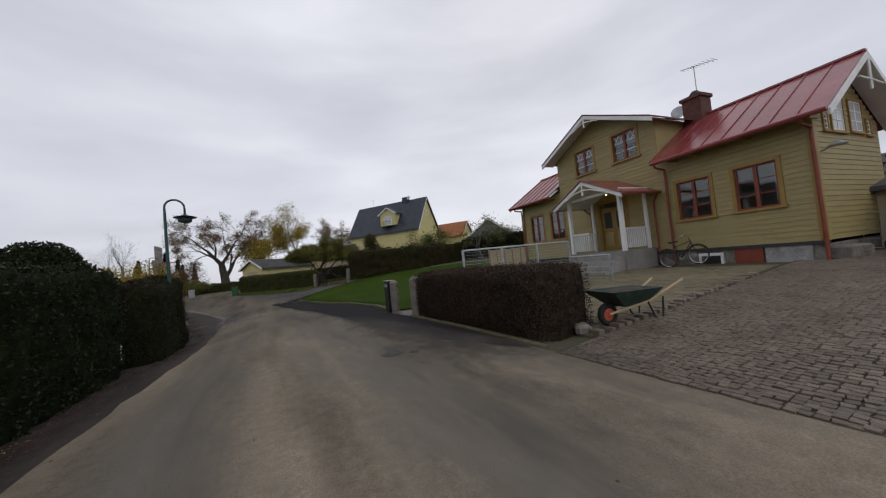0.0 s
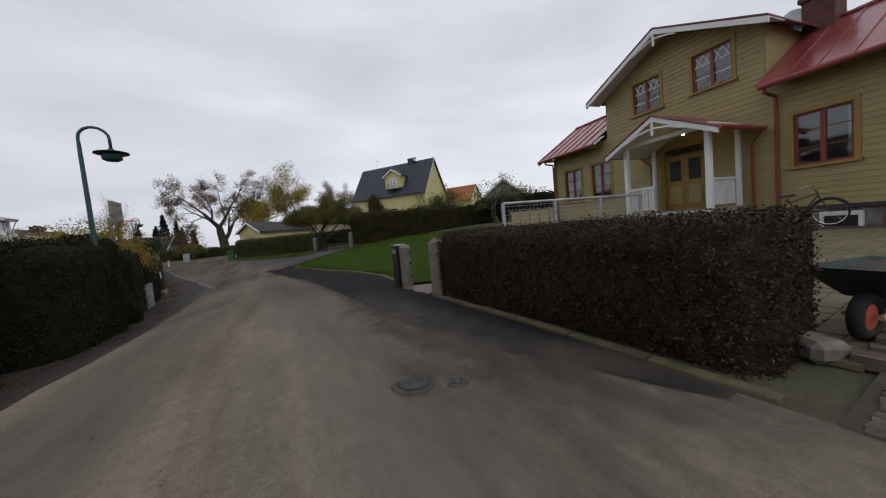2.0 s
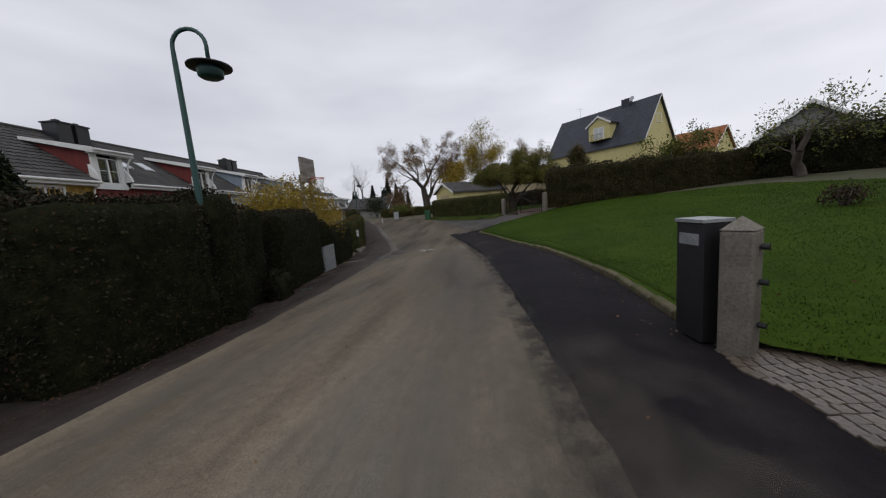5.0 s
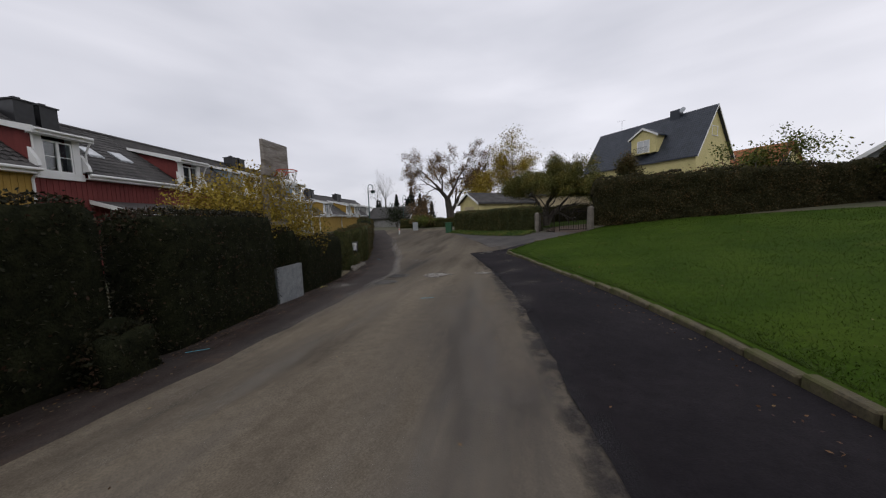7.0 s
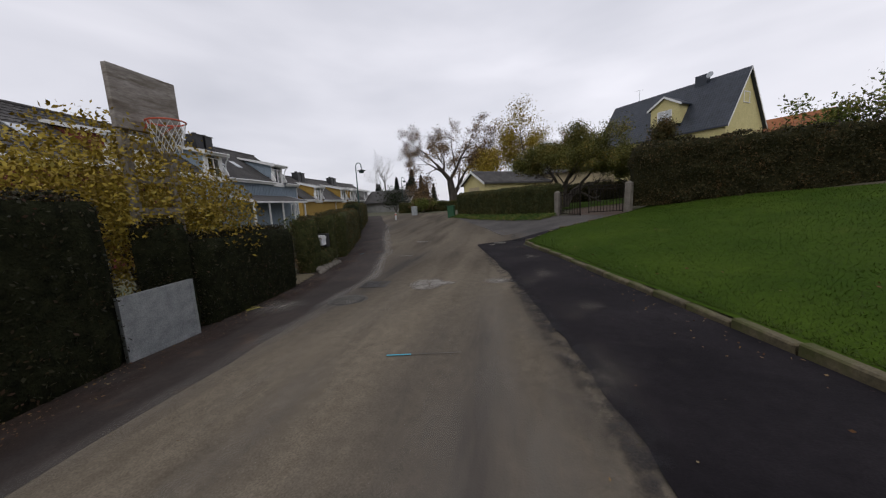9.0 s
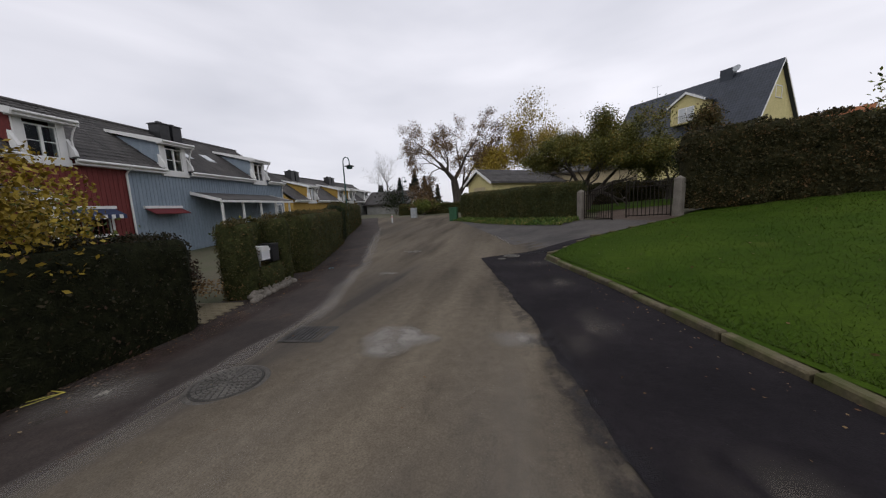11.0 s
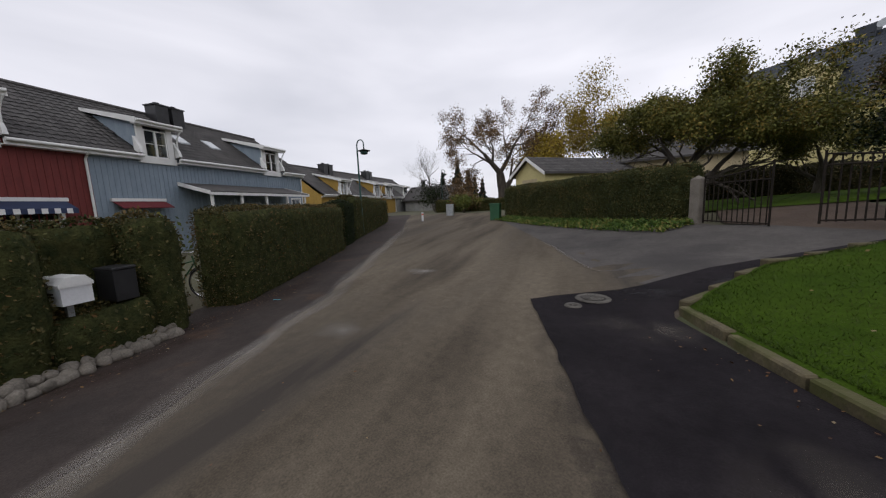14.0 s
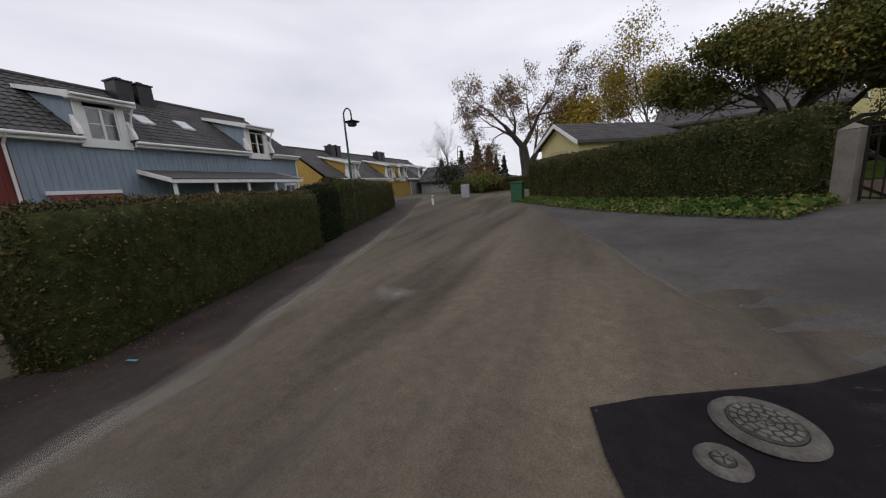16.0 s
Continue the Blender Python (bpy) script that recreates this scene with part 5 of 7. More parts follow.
for k in range(5):
    part("step", boxed(PX0 + 0.1, 6.55, PY + 0.1 + 0.28 * k, PY + 0.38 + 0.28 * k, 0.4, PZ - 0.18 * (k + 1), bevel=0.01), CONCRETE, porch)
pl = thing("porch_lamp", "small lit warm porch lamp", "lamp", HOUSE @ pose(5.9, 1.2, 4.3))
bm = bmesh.new()
lathe(bm, [(0.01, 0.0), (0.05, -0.03), (0.06, -0.08), (0.02, -0.13)], 12)
part("bulb", bm, BULB, pl, "glowing bulb")
bm = bmesh.new()
tube(bm, [(0, 0, 0.0), (0, 0, 0.22)], 0.012, 6)
part("stem", bm, BLACK, pl)

# ---- terrace houses: x back along the lane, y towards it ----
ROW = pose(-29.09, 22.38, 1.29, 0, 0, 301.5) @ Matrix.Diagonal((0.85, 0.85, 0.85, 1))
GUT, TOP, DEP = 3.4, 6.65, -4.3


def slope_z(y):
    return TOP - (y - DEP) * (TOP - GUT) / (0.35 - DEP)


def townhouse(label, x0, x1, mat, dormers, skylights, chimney=None, porch_roof=None, awnings=(), m=ROW, base=-2.1, fine=True, windows=()):
    th = thing("townhouse", label, "house", m, "row of terrace houses")
    holes = [(d - 0.55, d + 0.55, 3.0, GUT + 0.9) for d in dormers] + [w for w in windows]
    part("wall", wall(bmesh.new(), x0, x1, base, GUT + 0.05, -0.2, 0, [h for h in holes if h[3] < GUT]), mat, th)
    part("back_wall", boxed(x0, x1, 2 * DEP, 2 * DEP + 0.2, base, GUT), mat, th)
    for x in (x0, x1 - 0.12):
        part("end_wall", prism(bmesh.new(), [(2 * DEP, base), (-0.2, base), (-0.2, GUT), (DEP, TOP - 0.1), (2 * DEP, GUT)], "x", x, x + 0.12), mat, th)
    if fine:
        q = x0 + 0.1
        while q < x1 - 0.05:
            part("batten", boxed(q - 0.02, q + 0.02, 0, 0.022, base, GUT), mat, th)
            q += 0.22
    # tiled roof: courses of tiles
    vs, fs = [], []
    rows, cw = (15, 0.3) if fine else (10, 0.6)
    for i in range(rows):
        ya = 0.4 + (DEP - 0.4) * i / rows
        yb = 0.4 + (DEP - 0.4) * (i + 1) / rows
        q = x0 - 0.02
        while q < x1:
            e = min(q + cw, x1 + 0.02)
            mid = (q + e) / 2
            ycen = (ya + yb) / 2
            if any(abs(mid - d) < 0.95 and ycen > -1.2 for d in dormers):
                q = e
                continue
            k = len(vs)
            for y, dz in ((ya, 0.05), (yb, 0.012)):
                for t, hz in ((0, 0.0), (0.25, 0.03), (0.5, 0.045), (0.75, 0.03), (1.0, 0.0)):
                    vs.append((q + (e - q) * t, y, slope_z(y) + dz + hz))
            for t in range(4):
                fs.append((k + t, k + t + 1, k + 5 + t + 1, k + 5 + t))
            vs += [(q, ya, slope_z(ya)), (e, ya, slope_z(ya))]
            fs.append((k + 10, k + 11, k + 4, k))
            q = e
    part_roof = pieces("roof_tiles", vs, fs, TILE, th, smooth=False)
    tagged(part_roof, kind="stuff")
    for a, b in roof_spans(x0, x1, dormers):
        part("roof", prism(bmesh.new(), [(0.38, slope_z(0.38) - 0.06), (DEP, TOP - 0.06), (DEP, TOP), (0.38, slope_z(0.38))], "x", a, b), TILE, th)
    part("roof", prism(bmesh.new(), [(-1.0, slope_z(-1.0) - 0.06), (DEP, TOP - 0.06), (DEP, TOP), (-1.0, slope_z(-1.0))], "x", x0, x1), TILE, th)
    part("roof", prism(bmesh.new(), [(2 * DEP - 0.4, GUT - 0.3), (DEP, TOP - 0.06), (DEP, TOP), (2 * DEP - 0.4, GUT - 0.24)], "x", x0, x1), TILE, th)
    bm = bmesh.new()
    tube(bm, [(x0, DEP, TOP + 0.06), (x1, DEP, TOP + 0.06)], 0.11, 8)
    part("ridge_tile", bm, TILE, th)
    for a, b in roof_spans(x0, x1, dormers):
        bm = bmesh.new()
        tube(bm, [(a, 0.45, slope_z(0.4) - 0.03), (b, 0.45, slope_z(0.4) - 0.03)], 0.07, 8)
        part("gutter", bm, WHITE, th)
        part("fascia", boxed(a, b, 0.3, 0.36, GUT - 0.25, slope_z(0.36) - 0.02), WHITE, th)
        part("soffit", boxed(a, b, 0.0, 0.3, GUT - 0.25, GUT - 0.21), WHITE, th)
    for d in dormers:
        dm = part("dormer", boxed(d - 0.85, d - 0.55, -0.25, 0.1, GUT - 0.3, 5.0), WHITE, th)
        part("dormer_side", boxed(d + 0.55, d + 0.85, -0.25, 0.1, GUT - 0.3, 5.0), WHITE, dm)
        for sg in (-1, 1):
            part("cheek", prism(bmesh.new(), [(0.0, 3.7), (0.0, 5.02), (-2.6, 5.55), (-1.9, slope_z(-1.9))], "x", d + sg * 0.86 - 0.03, d + sg * 0.86 + 0.03), mat, dm)
            part("corner_block", prism(bmesh.new(), [(0.02, 3.45), (0.42, 3.5), (0.36, 3.75), (0.02, 4.3)], "x", d + sg * 0.95 - 0.07, d + sg * 0.95 + 0.07), WHITE, dm)
        part("dormer_roof", prism(bmesh.new(), [(0.5, 5.0), (-3.0, 5.8), (-3.0, 5.9), (0.5, 5.1)], "x", d - 1.1, d + 1.1), TILE, dm)
        for sg in (-1, 1):
            part("dormer_barge", prism(bmesh.new(), [(0.52, 4.84), (0.52, 5.12), (-3.0, 5.92), (-3.0, 5.75)], "x", d + sg * 1.12 - 0.03, d + sg * 1.12 + 0.03), WHITE, dm)
        bm = bmesh.new()
        tube(bm, [(d - 1.1, 0.56, 5.02), (d + 1.1, 0.56, 5.02)], 0.06, 8)
        part("dormer_gutter", bm, WHITE, dm)
        part("eaves_board", boxed(d - 1.08, d + 1.08, 0.12, 0.5, 4.86, 4.98), WHITE, dm)
        part("apron", boxed(d - 0.9, d + 0.9, 0.0, 0.14, GUT - 0.36, GUT - 0.05), WHITE, dm)
        window(dm, d - 0.55, d + 0.55, GUT - 0.05, 4.72, 0.1, WHITE, WHITE, 2, 1, casing=0)
        # Dark backing panel: the shade behind the dormer window put into colour.
        part("room_shade_panel", boxed(d - 0.55, d + 0.55, -0.6, -0.5, GUT - 0.05, 4.9), ROOM_SHADE, dm)
        bm = bmesh.new()
        tube(bm, [(d - 1.08, 0.5, 4.98), (d - 1.02, 0.3, 4.6), (d - 1.0, 0.2, 4.3), (d - 1.0, 0.2, GUT + 0.3)], 0.04, 7)
        part("downpipe", bm, WHITE, dm)
    for k in skylights:
        z = lambda y: slope_z(y) + 0.09
        sk = part("skylight", prism(bmesh.new(), [(-1.3, z(-1.3) - 0.05), (-2.1, z(-2.1) - 0.05), (-2.1, z(-2.1) + 0.03), (-1.3, z(-1.3) + 0.03)], "x", k - 0.36, k + 0.36), STEEL, th)
        part("pane", prism(bmesh.new(), [(-1.36, z(-1.36) + 0.032), (-2.04, z(-2.04) + 0.032), (-2.04, z(-2.04) + 0.04), (-1.36, z(-1.36) + 0.04)], "x", k - 0.3, k + 0.3), LAMP_REFLECT_GLASS, sk)
    if chimney is not None:
        for dx in (-0.5, 0.5):
            c = part("chimney", boxed(chimney + dx - 0.38, chimney + dx + 0.38, DEP + 0.1, DEP + 0.95, TOP - 0.9, TOP + 0.55), BLACK, th)
            part("chimney_cap", boxed(chimney + dx - 0.44, chimney + dx + 0.44, DEP + 0.04, DEP + 1.01, TOP + 0.55, TOP + 0.62), BLACK, c)
            part("flue", boxed(chimney + dx - 0.13, chimney + dx + 0.13, DEP + 0.4, DEP + 0.66, TOP + 0.62, TOP + 0.78), BLACK, c)
    if porch_roof:
        a, b = porch_roof
        pr = part("porch_roof", prism(bmesh.new(), [(0.0, 2.05), (2.1, 1.5), (2.1, 1.6), (0.0, 2.15)], "x", a, b), TILE, th)
        part("porch_fascia", boxed(a, b, 2.05, 2.12, 1.38, 1.54), WHITE, pr)
        part("porch_barge", prism(bmesh.new(), [(0.0, 1.98), (2.15, 1.4), (2.15, 1.6), (0.0, 2.18)], "x", a - 0.06, a), WHITE, pr)
        part("porch_barge", prism(bmesh.new(), [(0.0, 1.98), (2.15, 1.4), (2.15, 1.6), (0.0, 2.18)], "x", b, b + 0.06), WHITE, pr)
        q = a + 0.3
        while q < b:
            part("porch_post", boxed(q - 0.06, q + 0.06, 1.9, 2.02, base, 1.4), WHITE, pr)
            q += 2.0
    for a, b, striped in awnings:
        aw = part("awning", prism(bmesh.new(), [(0.0, 1.1), (0.7, 0.75), (0.7, 0.79), (0.0, 1.14)], "x", a, b), AWNING_BLUE if striped else AWNING, th)
        if striped:
            for k in range(16):
                part("stripe", boxed(a + (b - a) * k / 16, a + (b - a) * (k + 1) / 16, 0.66, 0.705, 0.6, 0.8), WHITE if k % 2 else AWNING_BLUE, aw)
        part("awning_box", boxed(a - 0.05, b + 0.05, 0.0, 0.14, 1.1, 1.25), WHITE, aw)
    for a, b, c, d in windows:
        window(th, a, b, c, d, 0.0, WHITE, WHITE, 2, 1)
        # Thin dark panel painted as the unlit depth behind this window.
        part("room_shade_panel", boxed(a, b, -0.8, -0.7, c, d), ROOM_SHADE, th)
    bm = bmesh.new()
    tube(bm, [(x0 + 0.12, 0.45, GUT - 0.02), (x0 + 0.12, 0.35, GUT - 0.2), (x0 + 0.12, 0.08, GUT - 0.45), (x0 + 0.12, 0.08, base)], 0.05, 8)
    part("downpipe", bm, WHITE, th)
    return th


def roof_spans(x0, x1, dormers):
    out, at = [], x0
    for d in sorted(dormers):
        if d - 0.9 > at:
            out.append((at, d - 0.9))
        at = d + 0.9
    if at < x1:
        out.append((at, x1))
    return out


townhouse("grey blue boarded terrace house with dark tiled roof", -12.4, 2.0, TH_BLUE, (-0.9, -9.0), (-3.6, -5.7), -4.6, (-10.3, -1.8), ((-0.9, 1.4, False),), windows=((-12.0, -11.0, 0.2, 1.3),))
townhouse("dark red boarded terrace house with dark tiled roof", 2.0, 13.5, TH_RED, (5.4, 12.6), (8.2, 9.8), 10.6, (6.6, 11.5), ((3.0, 5.9, True),), windows=((3.2, 5.6, -0.2, 0.9),))
townhouse("mustard yellow boarded terrace house with white trim", 13.5, 22.0, TH_YELL, (19.0,), (16.2,), None, None, windows=((15.0, 16.4, 3.5 - 1.6, 3.0),))
ROW2 = pose(-45.2, 42.3, -0.3, 0, 0, 299)
townhouse("mustard terrace house with dark tiled roof farther down the lane", -2.0, 7.0, TH_YELL, (3.0,), (), 0.5, None, m=ROW2, fine=False)
townhouse("yellow terrace house farther down the lane", -11.0, -2.0, TH_YELL, (-5.0, -8.5), (), -9.5, None, m=ROW2, fine=False)
townhouse("grey terrace house at the end of the lane", -20.0, -11.0, TH_GREY, (-15.0,), (), None, None, m=ROW2, fine=False)

# ---- gabled house, garage and others across the lawn ----
def gabled(name, label, m, length, depth, base, eave, top, wall_mat, roof_mat, over=0.45, trim=WHITE, win_x=(), courses=0, category="house"):
    """x along the ridge from the near gable (x = 0), y across, centred."""
    g = thing(name, label, category, m)
    d = depth / 2
    for x in (0, length - 0.2):
        part("gable_wall", prism(bmesh.new(), [(-d, base), (d, base), (d, eave), (0, top), (-d, eave)], "x", x, x + 0.2), wall_mat, g)
    for y in (-d, d - 0.2):
        part("wall", boxed(0.2, length - 0.2, y, y + 0.2, base, eave), wall_mat, g)
    k = (top - eave) / d
    for sg in (-1, 1):
        e = d + over
        pl = [(0, top + 0.02), (sg * e, top - k * e + 0.02), (sg * e, top - k * e + 0.17), (0, top + 0.17)]
        part("roof", prism(bmesh.new(), pl, "x", -over, length + over), roof_mat, g)
        for x in (-over - 0.05, length + over):
            part("barge_board", prism(bmesh.new(), [(0, top - 0.08), (sg * e, top - k * e - 0.08), (sg * e, top - k * e + 0.2), (0, top + 0.2)], "x", x, x + 0.05), trim, g)
        if courses:
            vs, fs = [], []
            for i in range(courses):
                ya, yb = e * (1 - i / courses), e * (1 - (i + 1) / courses)
                q = -over
                while q < length + over - 0.01:
                    f = min(q + 0.35, length + over)
                    n = len(vs)
                    for y, dz in ((ya, 0.06), (yb, 0.02)):
                        for t, hz in ((0, 0), (0.5, 0.035), (1, 0)):
                            vs.append((q + (f - q) * t, sg * y, top - k * y + 0.17 + dz + hz))
                    vs += [(q, sg * ya, top - k * ya + 0.17), (f, sg * ya, top - k * ya + 0.17)]
                    fs += [(n, n + 1, n + 4, n + 3), (n + 1, n + 2, n + 5, n + 4), (n + 6, n + 7, n + 2, n)]
                    q = f
            tagged(pieces("roof_tiles", vs, fs, roof_mat, g), kind="stuff")
    return g


yh = gabled("yellow_house", "pale yellow rendered house with blue black roof and dormer", pose(1.69, 80.4, 4.06, 0, 0, 151), 20.5, 10.4, -2.5, 6.6, 14.2, PALEYELL, SLATE, courses=22)
for wx, wz in ((-0.9, 8.4),):
    window(yh, -0.75, 0.75, 9.6, 11.0, 0.0, WHITE, WHITE, 3, 1, turn=Matrix(((0, -1, 0, 0.0), (1, 0, 0, 0), (0, 0, 1, 0), (0, 0, 0, 1))))
DX, DZ, DY = 8.4, 8.0, 5.0
dm = part("dormer", prism(bmesh.new(), [(DX - 2.2, DZ), (DX + 2.2, DZ), (DX + 2.2, DZ + 2.9), (DX, DZ + 4.2), (DX - 2.2, DZ + 2.9)], "y", 0.6, DY), PALEYELL, yh)
for sg in (-1, 1):
    part("dormer_roof", prism(bmesh.new(), [(DX, DZ + 4.3), (DX + sg * 2.65, DZ + 2.7), (DX + sg * 2.65, DZ + 2.86), (DX, DZ + 4.46)], "y", 0.3, DY + 0.3), SLATE, dm)
    part("dormer_barge", prism(bmesh.new(), [(DX, DZ + 4.15), (DX + sg * 2.65, DZ + 2.55), (DX + sg * 2.65, DZ + 2.88), (DX, DZ + 4.48)], "y", DY + 0.3, DY + 0.36), WHITE, dm)
part("balcony_door", wall(bmesh.new(), DX - 1.1, DX + 1.1, DZ + 0.1, DZ + 2.3, DY, DY + 0.05, [(DX - 1.0, DX - 0.05, DZ + 0.2, DZ + 2.2), (DX + 0.05, DX + 1.0, DZ + 0.2, DZ + 2.2)]), WHITE, dm)
for a in (-1.0, 0.05):
    part("pane", boxed(DX + a, DX + a + 0.95, DY + 0.005, DY + 0.02, DZ + 0.2, DZ + 2.2), LAMP_REFLECT_GLASS, dm)
bm = bmesh.new()
for k in range(14):
    tube(bm, [(DX - 1.2 + k * 0.185, DY + 0.85, DZ), (DX - 1.2 + k * 0.185, DY + 0.85, DZ + 1.0)], 0.018, 4)
tube(bm, [(DX - 1.2, DY + 0.85, DZ + 1.0), (DX + 1.2, DY + 0.85, DZ + 1.0)], 0.03, 5)
part("balcony_rail", bm, BLACK, dm)
part("balcony", boxed(DX - 1.25, DX + 1.25, DY, DY + 0.9, DZ - 0.12, DZ), PALEYELL, dm)
part("chimney", boxed(4.9, 6.5, -0.4, 0.6, 13.5, 15.2), SLATE, yh)
bm = bmesh.new()
lathe(bm, [(0.02, 0), (0.45, 0.08), (0.47, 0.12)], 16, pose(4.4, 0.7, 14.8, -75, 0, 0))
part("dish", bm, STEEL, yh)
bm = bmesh.new()
tube(bm, [(16.0, 0, 14.2), (16.0, 0, 16.4)], 0.03, 5)
tube(bm, [(15.3, 0, 16.2), (17.0, 0, 16.4)], 0.02, 5)
part("aerial", bm, STEEL, yh)
window(yh, 1.8, 3.8, 4.9, 6.4, 4.6, WHITE, WHITE, 3, 2)

gar = gabled("garage", "low pale yellow garage with dark tiled roof", pose(-22.49, 42.97, 1.4, 0, 0, 66) @ Matrix.Diagonal((0.8, 0.8, 0.8, 1)), 11.5, 4.4, -1.4, 2.6, 3.9, PALEYELL, TILE, over=0.4, courses=9, category="garage")
part("garage_door", boxed(-0.04, 0.01, -1.1, 1.1, 0.1, 2.1), BEIGE, gar, "pale boarded garage door")
gabled("cottage", "beige building behind the garage", pose(-19.5, 53.0, 0.8, 0, 0, 8), 8, 6, 0, 3.6, 5.3, BEIGE, TILE)
gabled("neighbour_house", "dark roofed house behind the gardens", pose(8.5, 41.5, 1.5, 0, 0, 75), 9, 7.5, 0, 2.6, 5.4, TH_GREY, TILE)
gabled("neighbour_house", "house with orange tiled roof far behind", pose(13.0, 92.0, 3.4, 0, 0, 150), 9, 8, -3, 5.5, 9.3, PALEYELL, ORANGE_ROOF)
gabled("neighbour_house", "dark hillside house behind the yard", pose(27.0, 17.0, 1.0, 0, 0, -60), 12, 8, 0, 2.6, 4.6, GREYWOOD, TILE)
shed = gabled("shed", "beige boarded shed beside the yard", pose(15.0, 11.2, 0.6, 0, 0, -62), 5.5, 3.5, 0, 2.35, 2.75, BEIGE, TILE)
# Black slab on the closed wall paints the shade inside an open doorway.
part("door", boxed(0.6, 1.5, -1.79, -1.74, 0.05, 2.0), BLACK, shed, "black slab painted as the shade in an open doorway")
part("window", boxed(2.2, 2.7, -1.79, -1.74, 1.2, 1.75), BLACK, shed)
gabled("neighbour_house", "grey gabled house at the end of the lane", pose(-52.0, 57.0, 0.2, 0, 0, 20), 8, 6, 0, 2.4, 4.3, TH_GREY, TILE)

# ---- things along the lane ----
def street_lamp(x, y, h, turn, label, base=None):
    zb = gz(x, y) if base is None else base
    L = thing("street_lamp", label, "street lamp", pose(x, y, zb, 0, 0, turn), "green street lamps")
    bm = bmesh.new()
    arc = [(0.25 - 0.25 * math.cos(a), 0, h - 0.25 + 0.25 * math.sin(a)) for a in [math.pi * k / 10 for k in range(11)]]
    tube(bm, [(0, 0, 0), (0, 0, 1.0), (0, 0, h - 0.5)] + arc + [(0.5, 0, h - 0.48)], [0.06, 0.055, 0.038] + [0.03] * 12, 10)
    part("pole", bm, LAMPGREEN, L, smooth=True)
    bm = bmesh.new()
    lathe(bm, [(0.035, 0.0), (0.05, -0.04), (0.15, -0.08), (0.31, -0.12), (0.31, -0.14), (0.15, -0.13)], 24, pose(0.5, 0, h - 0.44))
    part("shade", bm, BLACK, L, "wide dark enamel shade", smooth=True)
    bm = bmesh.new()
    lathe(bm, [(0.17, -0.12), (0.185, -0.18), (0.175, -0.27), (0.13, -0.3)], 20, pose(0.5, 0, h - 0.44))
    part("lantern", bm, LAMPGREEN, L, smooth=True)
    return L


street_lamp(-8.5, 10.25, 4.75, 34, "green street lamp with curved neck behind the hedge")
street_lamp(-25.1, 30.5, 4.85, 10, "green street lamp with curved neck down the lane")
street_lamp(-38.5, 50.0, 5.0, 10, "green street lamp far down the lane")


def stone_post(x, y, h, w, label, lean=0):
    P_ = thing("gate_post", label, "gate post", pose(x, y, gz(x, y) - 0.05, 0, lean, 62), "granite gate posts")
    bm = bmesh.new()
    box(bm, -w / 2, w / 2, -w / 2, w / 2, 0, h - 0.09, bevel=0.02)
    part("shaft", bm, GRANITE, P_)
    bm = bmesh.new()
    v = [bm.verts.new(q) for q in ((-w / 2, -w / 2, h - 0.088), (w / 2, -w / 2, h - 0.088), (w / 2, w / 2, h - 0.088), (-w / 2, w / 2, h - 0.088), (0, 0, h + 0.02))]
    bm.faces.new(v[3::-1])
    for i in range(4):
        bm.faces.new((v[i], v[(i + 1) % 4], v[4]))
    part("cap", bm, GRANITE, P_)
    return P_


stone_post(-0.86, 9.38, 1.26, 0.25, "rough granite gate post beside the brown hedge")
pa_ = stone_post(-1.64, 11.0, 1.2, 0.22, "granite gate post with iron pins beside the lawn")
for z in (0.35, 0.7, 0.98):
    bm = bmesh.new()
    tube(bm, [(-0.0, -0.12, z), (0.0, -0.17, z)], 0.025, 8)
    part("iron_pin", bm, BLACK, pa_)
stone_post(-11.5, 33.2, 1.42, 0.28, "pale granite gate post at the drive")
stone_post(-7.85, 31.5, 1.45, 0.27, "pale granite gate post beside the lawn", 3)

# black parcel box by the post
pb = thing("letter_box", "tall narrow black metal letter box", "letter box", pose(*on(-1.84, 11.3, 0.05), 0, 0, 28))
part("body", boxed(-0.12, 0.12, -0.17, 0.17, 0.0, 1.08, bevel=0.008), BLACK, pb)
part("lid", boxed(-0.135, 0.135, -0.18, 0.18, 1.08, 1.11), STEEL, pb)
part("flap", boxed(-0.128, -0.115, -0.12, 0.12, 0.88, 0.98), STEEL, pb)

# iron gates
def iron_gate(hx, hy, length, turn, flip):
    G = thing("iron_gate", "black wrought iron drive gate leaf standing ajar", "gate", pose(hx, hy, gz(hx, hy) + 0.03, 0, 0, turn), "drive gate leaves")
    top = lambda f: 1.24 + (0.06 if flip else 0.22) * f * f
    for a in (0.0, length):
        bm = bmesh.new()
        tube(bm, [(a, 0, 0.02), (a, 0, top(a / length) + 0.06)], 0.022, 6)
        part("stile", bm, GATE_IRON, G)
    for z in (0.08, 1.1):
        bm = bmesh.new()
        tube(bm, [(0, 0, z), (length, 0, z)], 0.018, 6)
        part("rail", bm, GATE_IRON, G)
    bm = bmesh.new()
    tube(bm, [(length * k / 8, 0, top(k / 8)) for k in range(9)], 0.018, 6)
    part("top_rail", bm, GATE_IRON, G)
    k = 1
    while k * 0.14 < length - 0.05:
        bm = bmesh.new()
        a = k * 0.14
        tube(bm, [(a, 0, 0.05), (a, 0, top(a / length) + 0.0)], 0.014, 5)
        part("bar", bm, GATE_IRON, G)
        k += 1
    return G


iron_gate(-11.33, 33.08, 1.75, -41, False)
iron_gate(-8.05, 31.4, 1.5, 210, True)
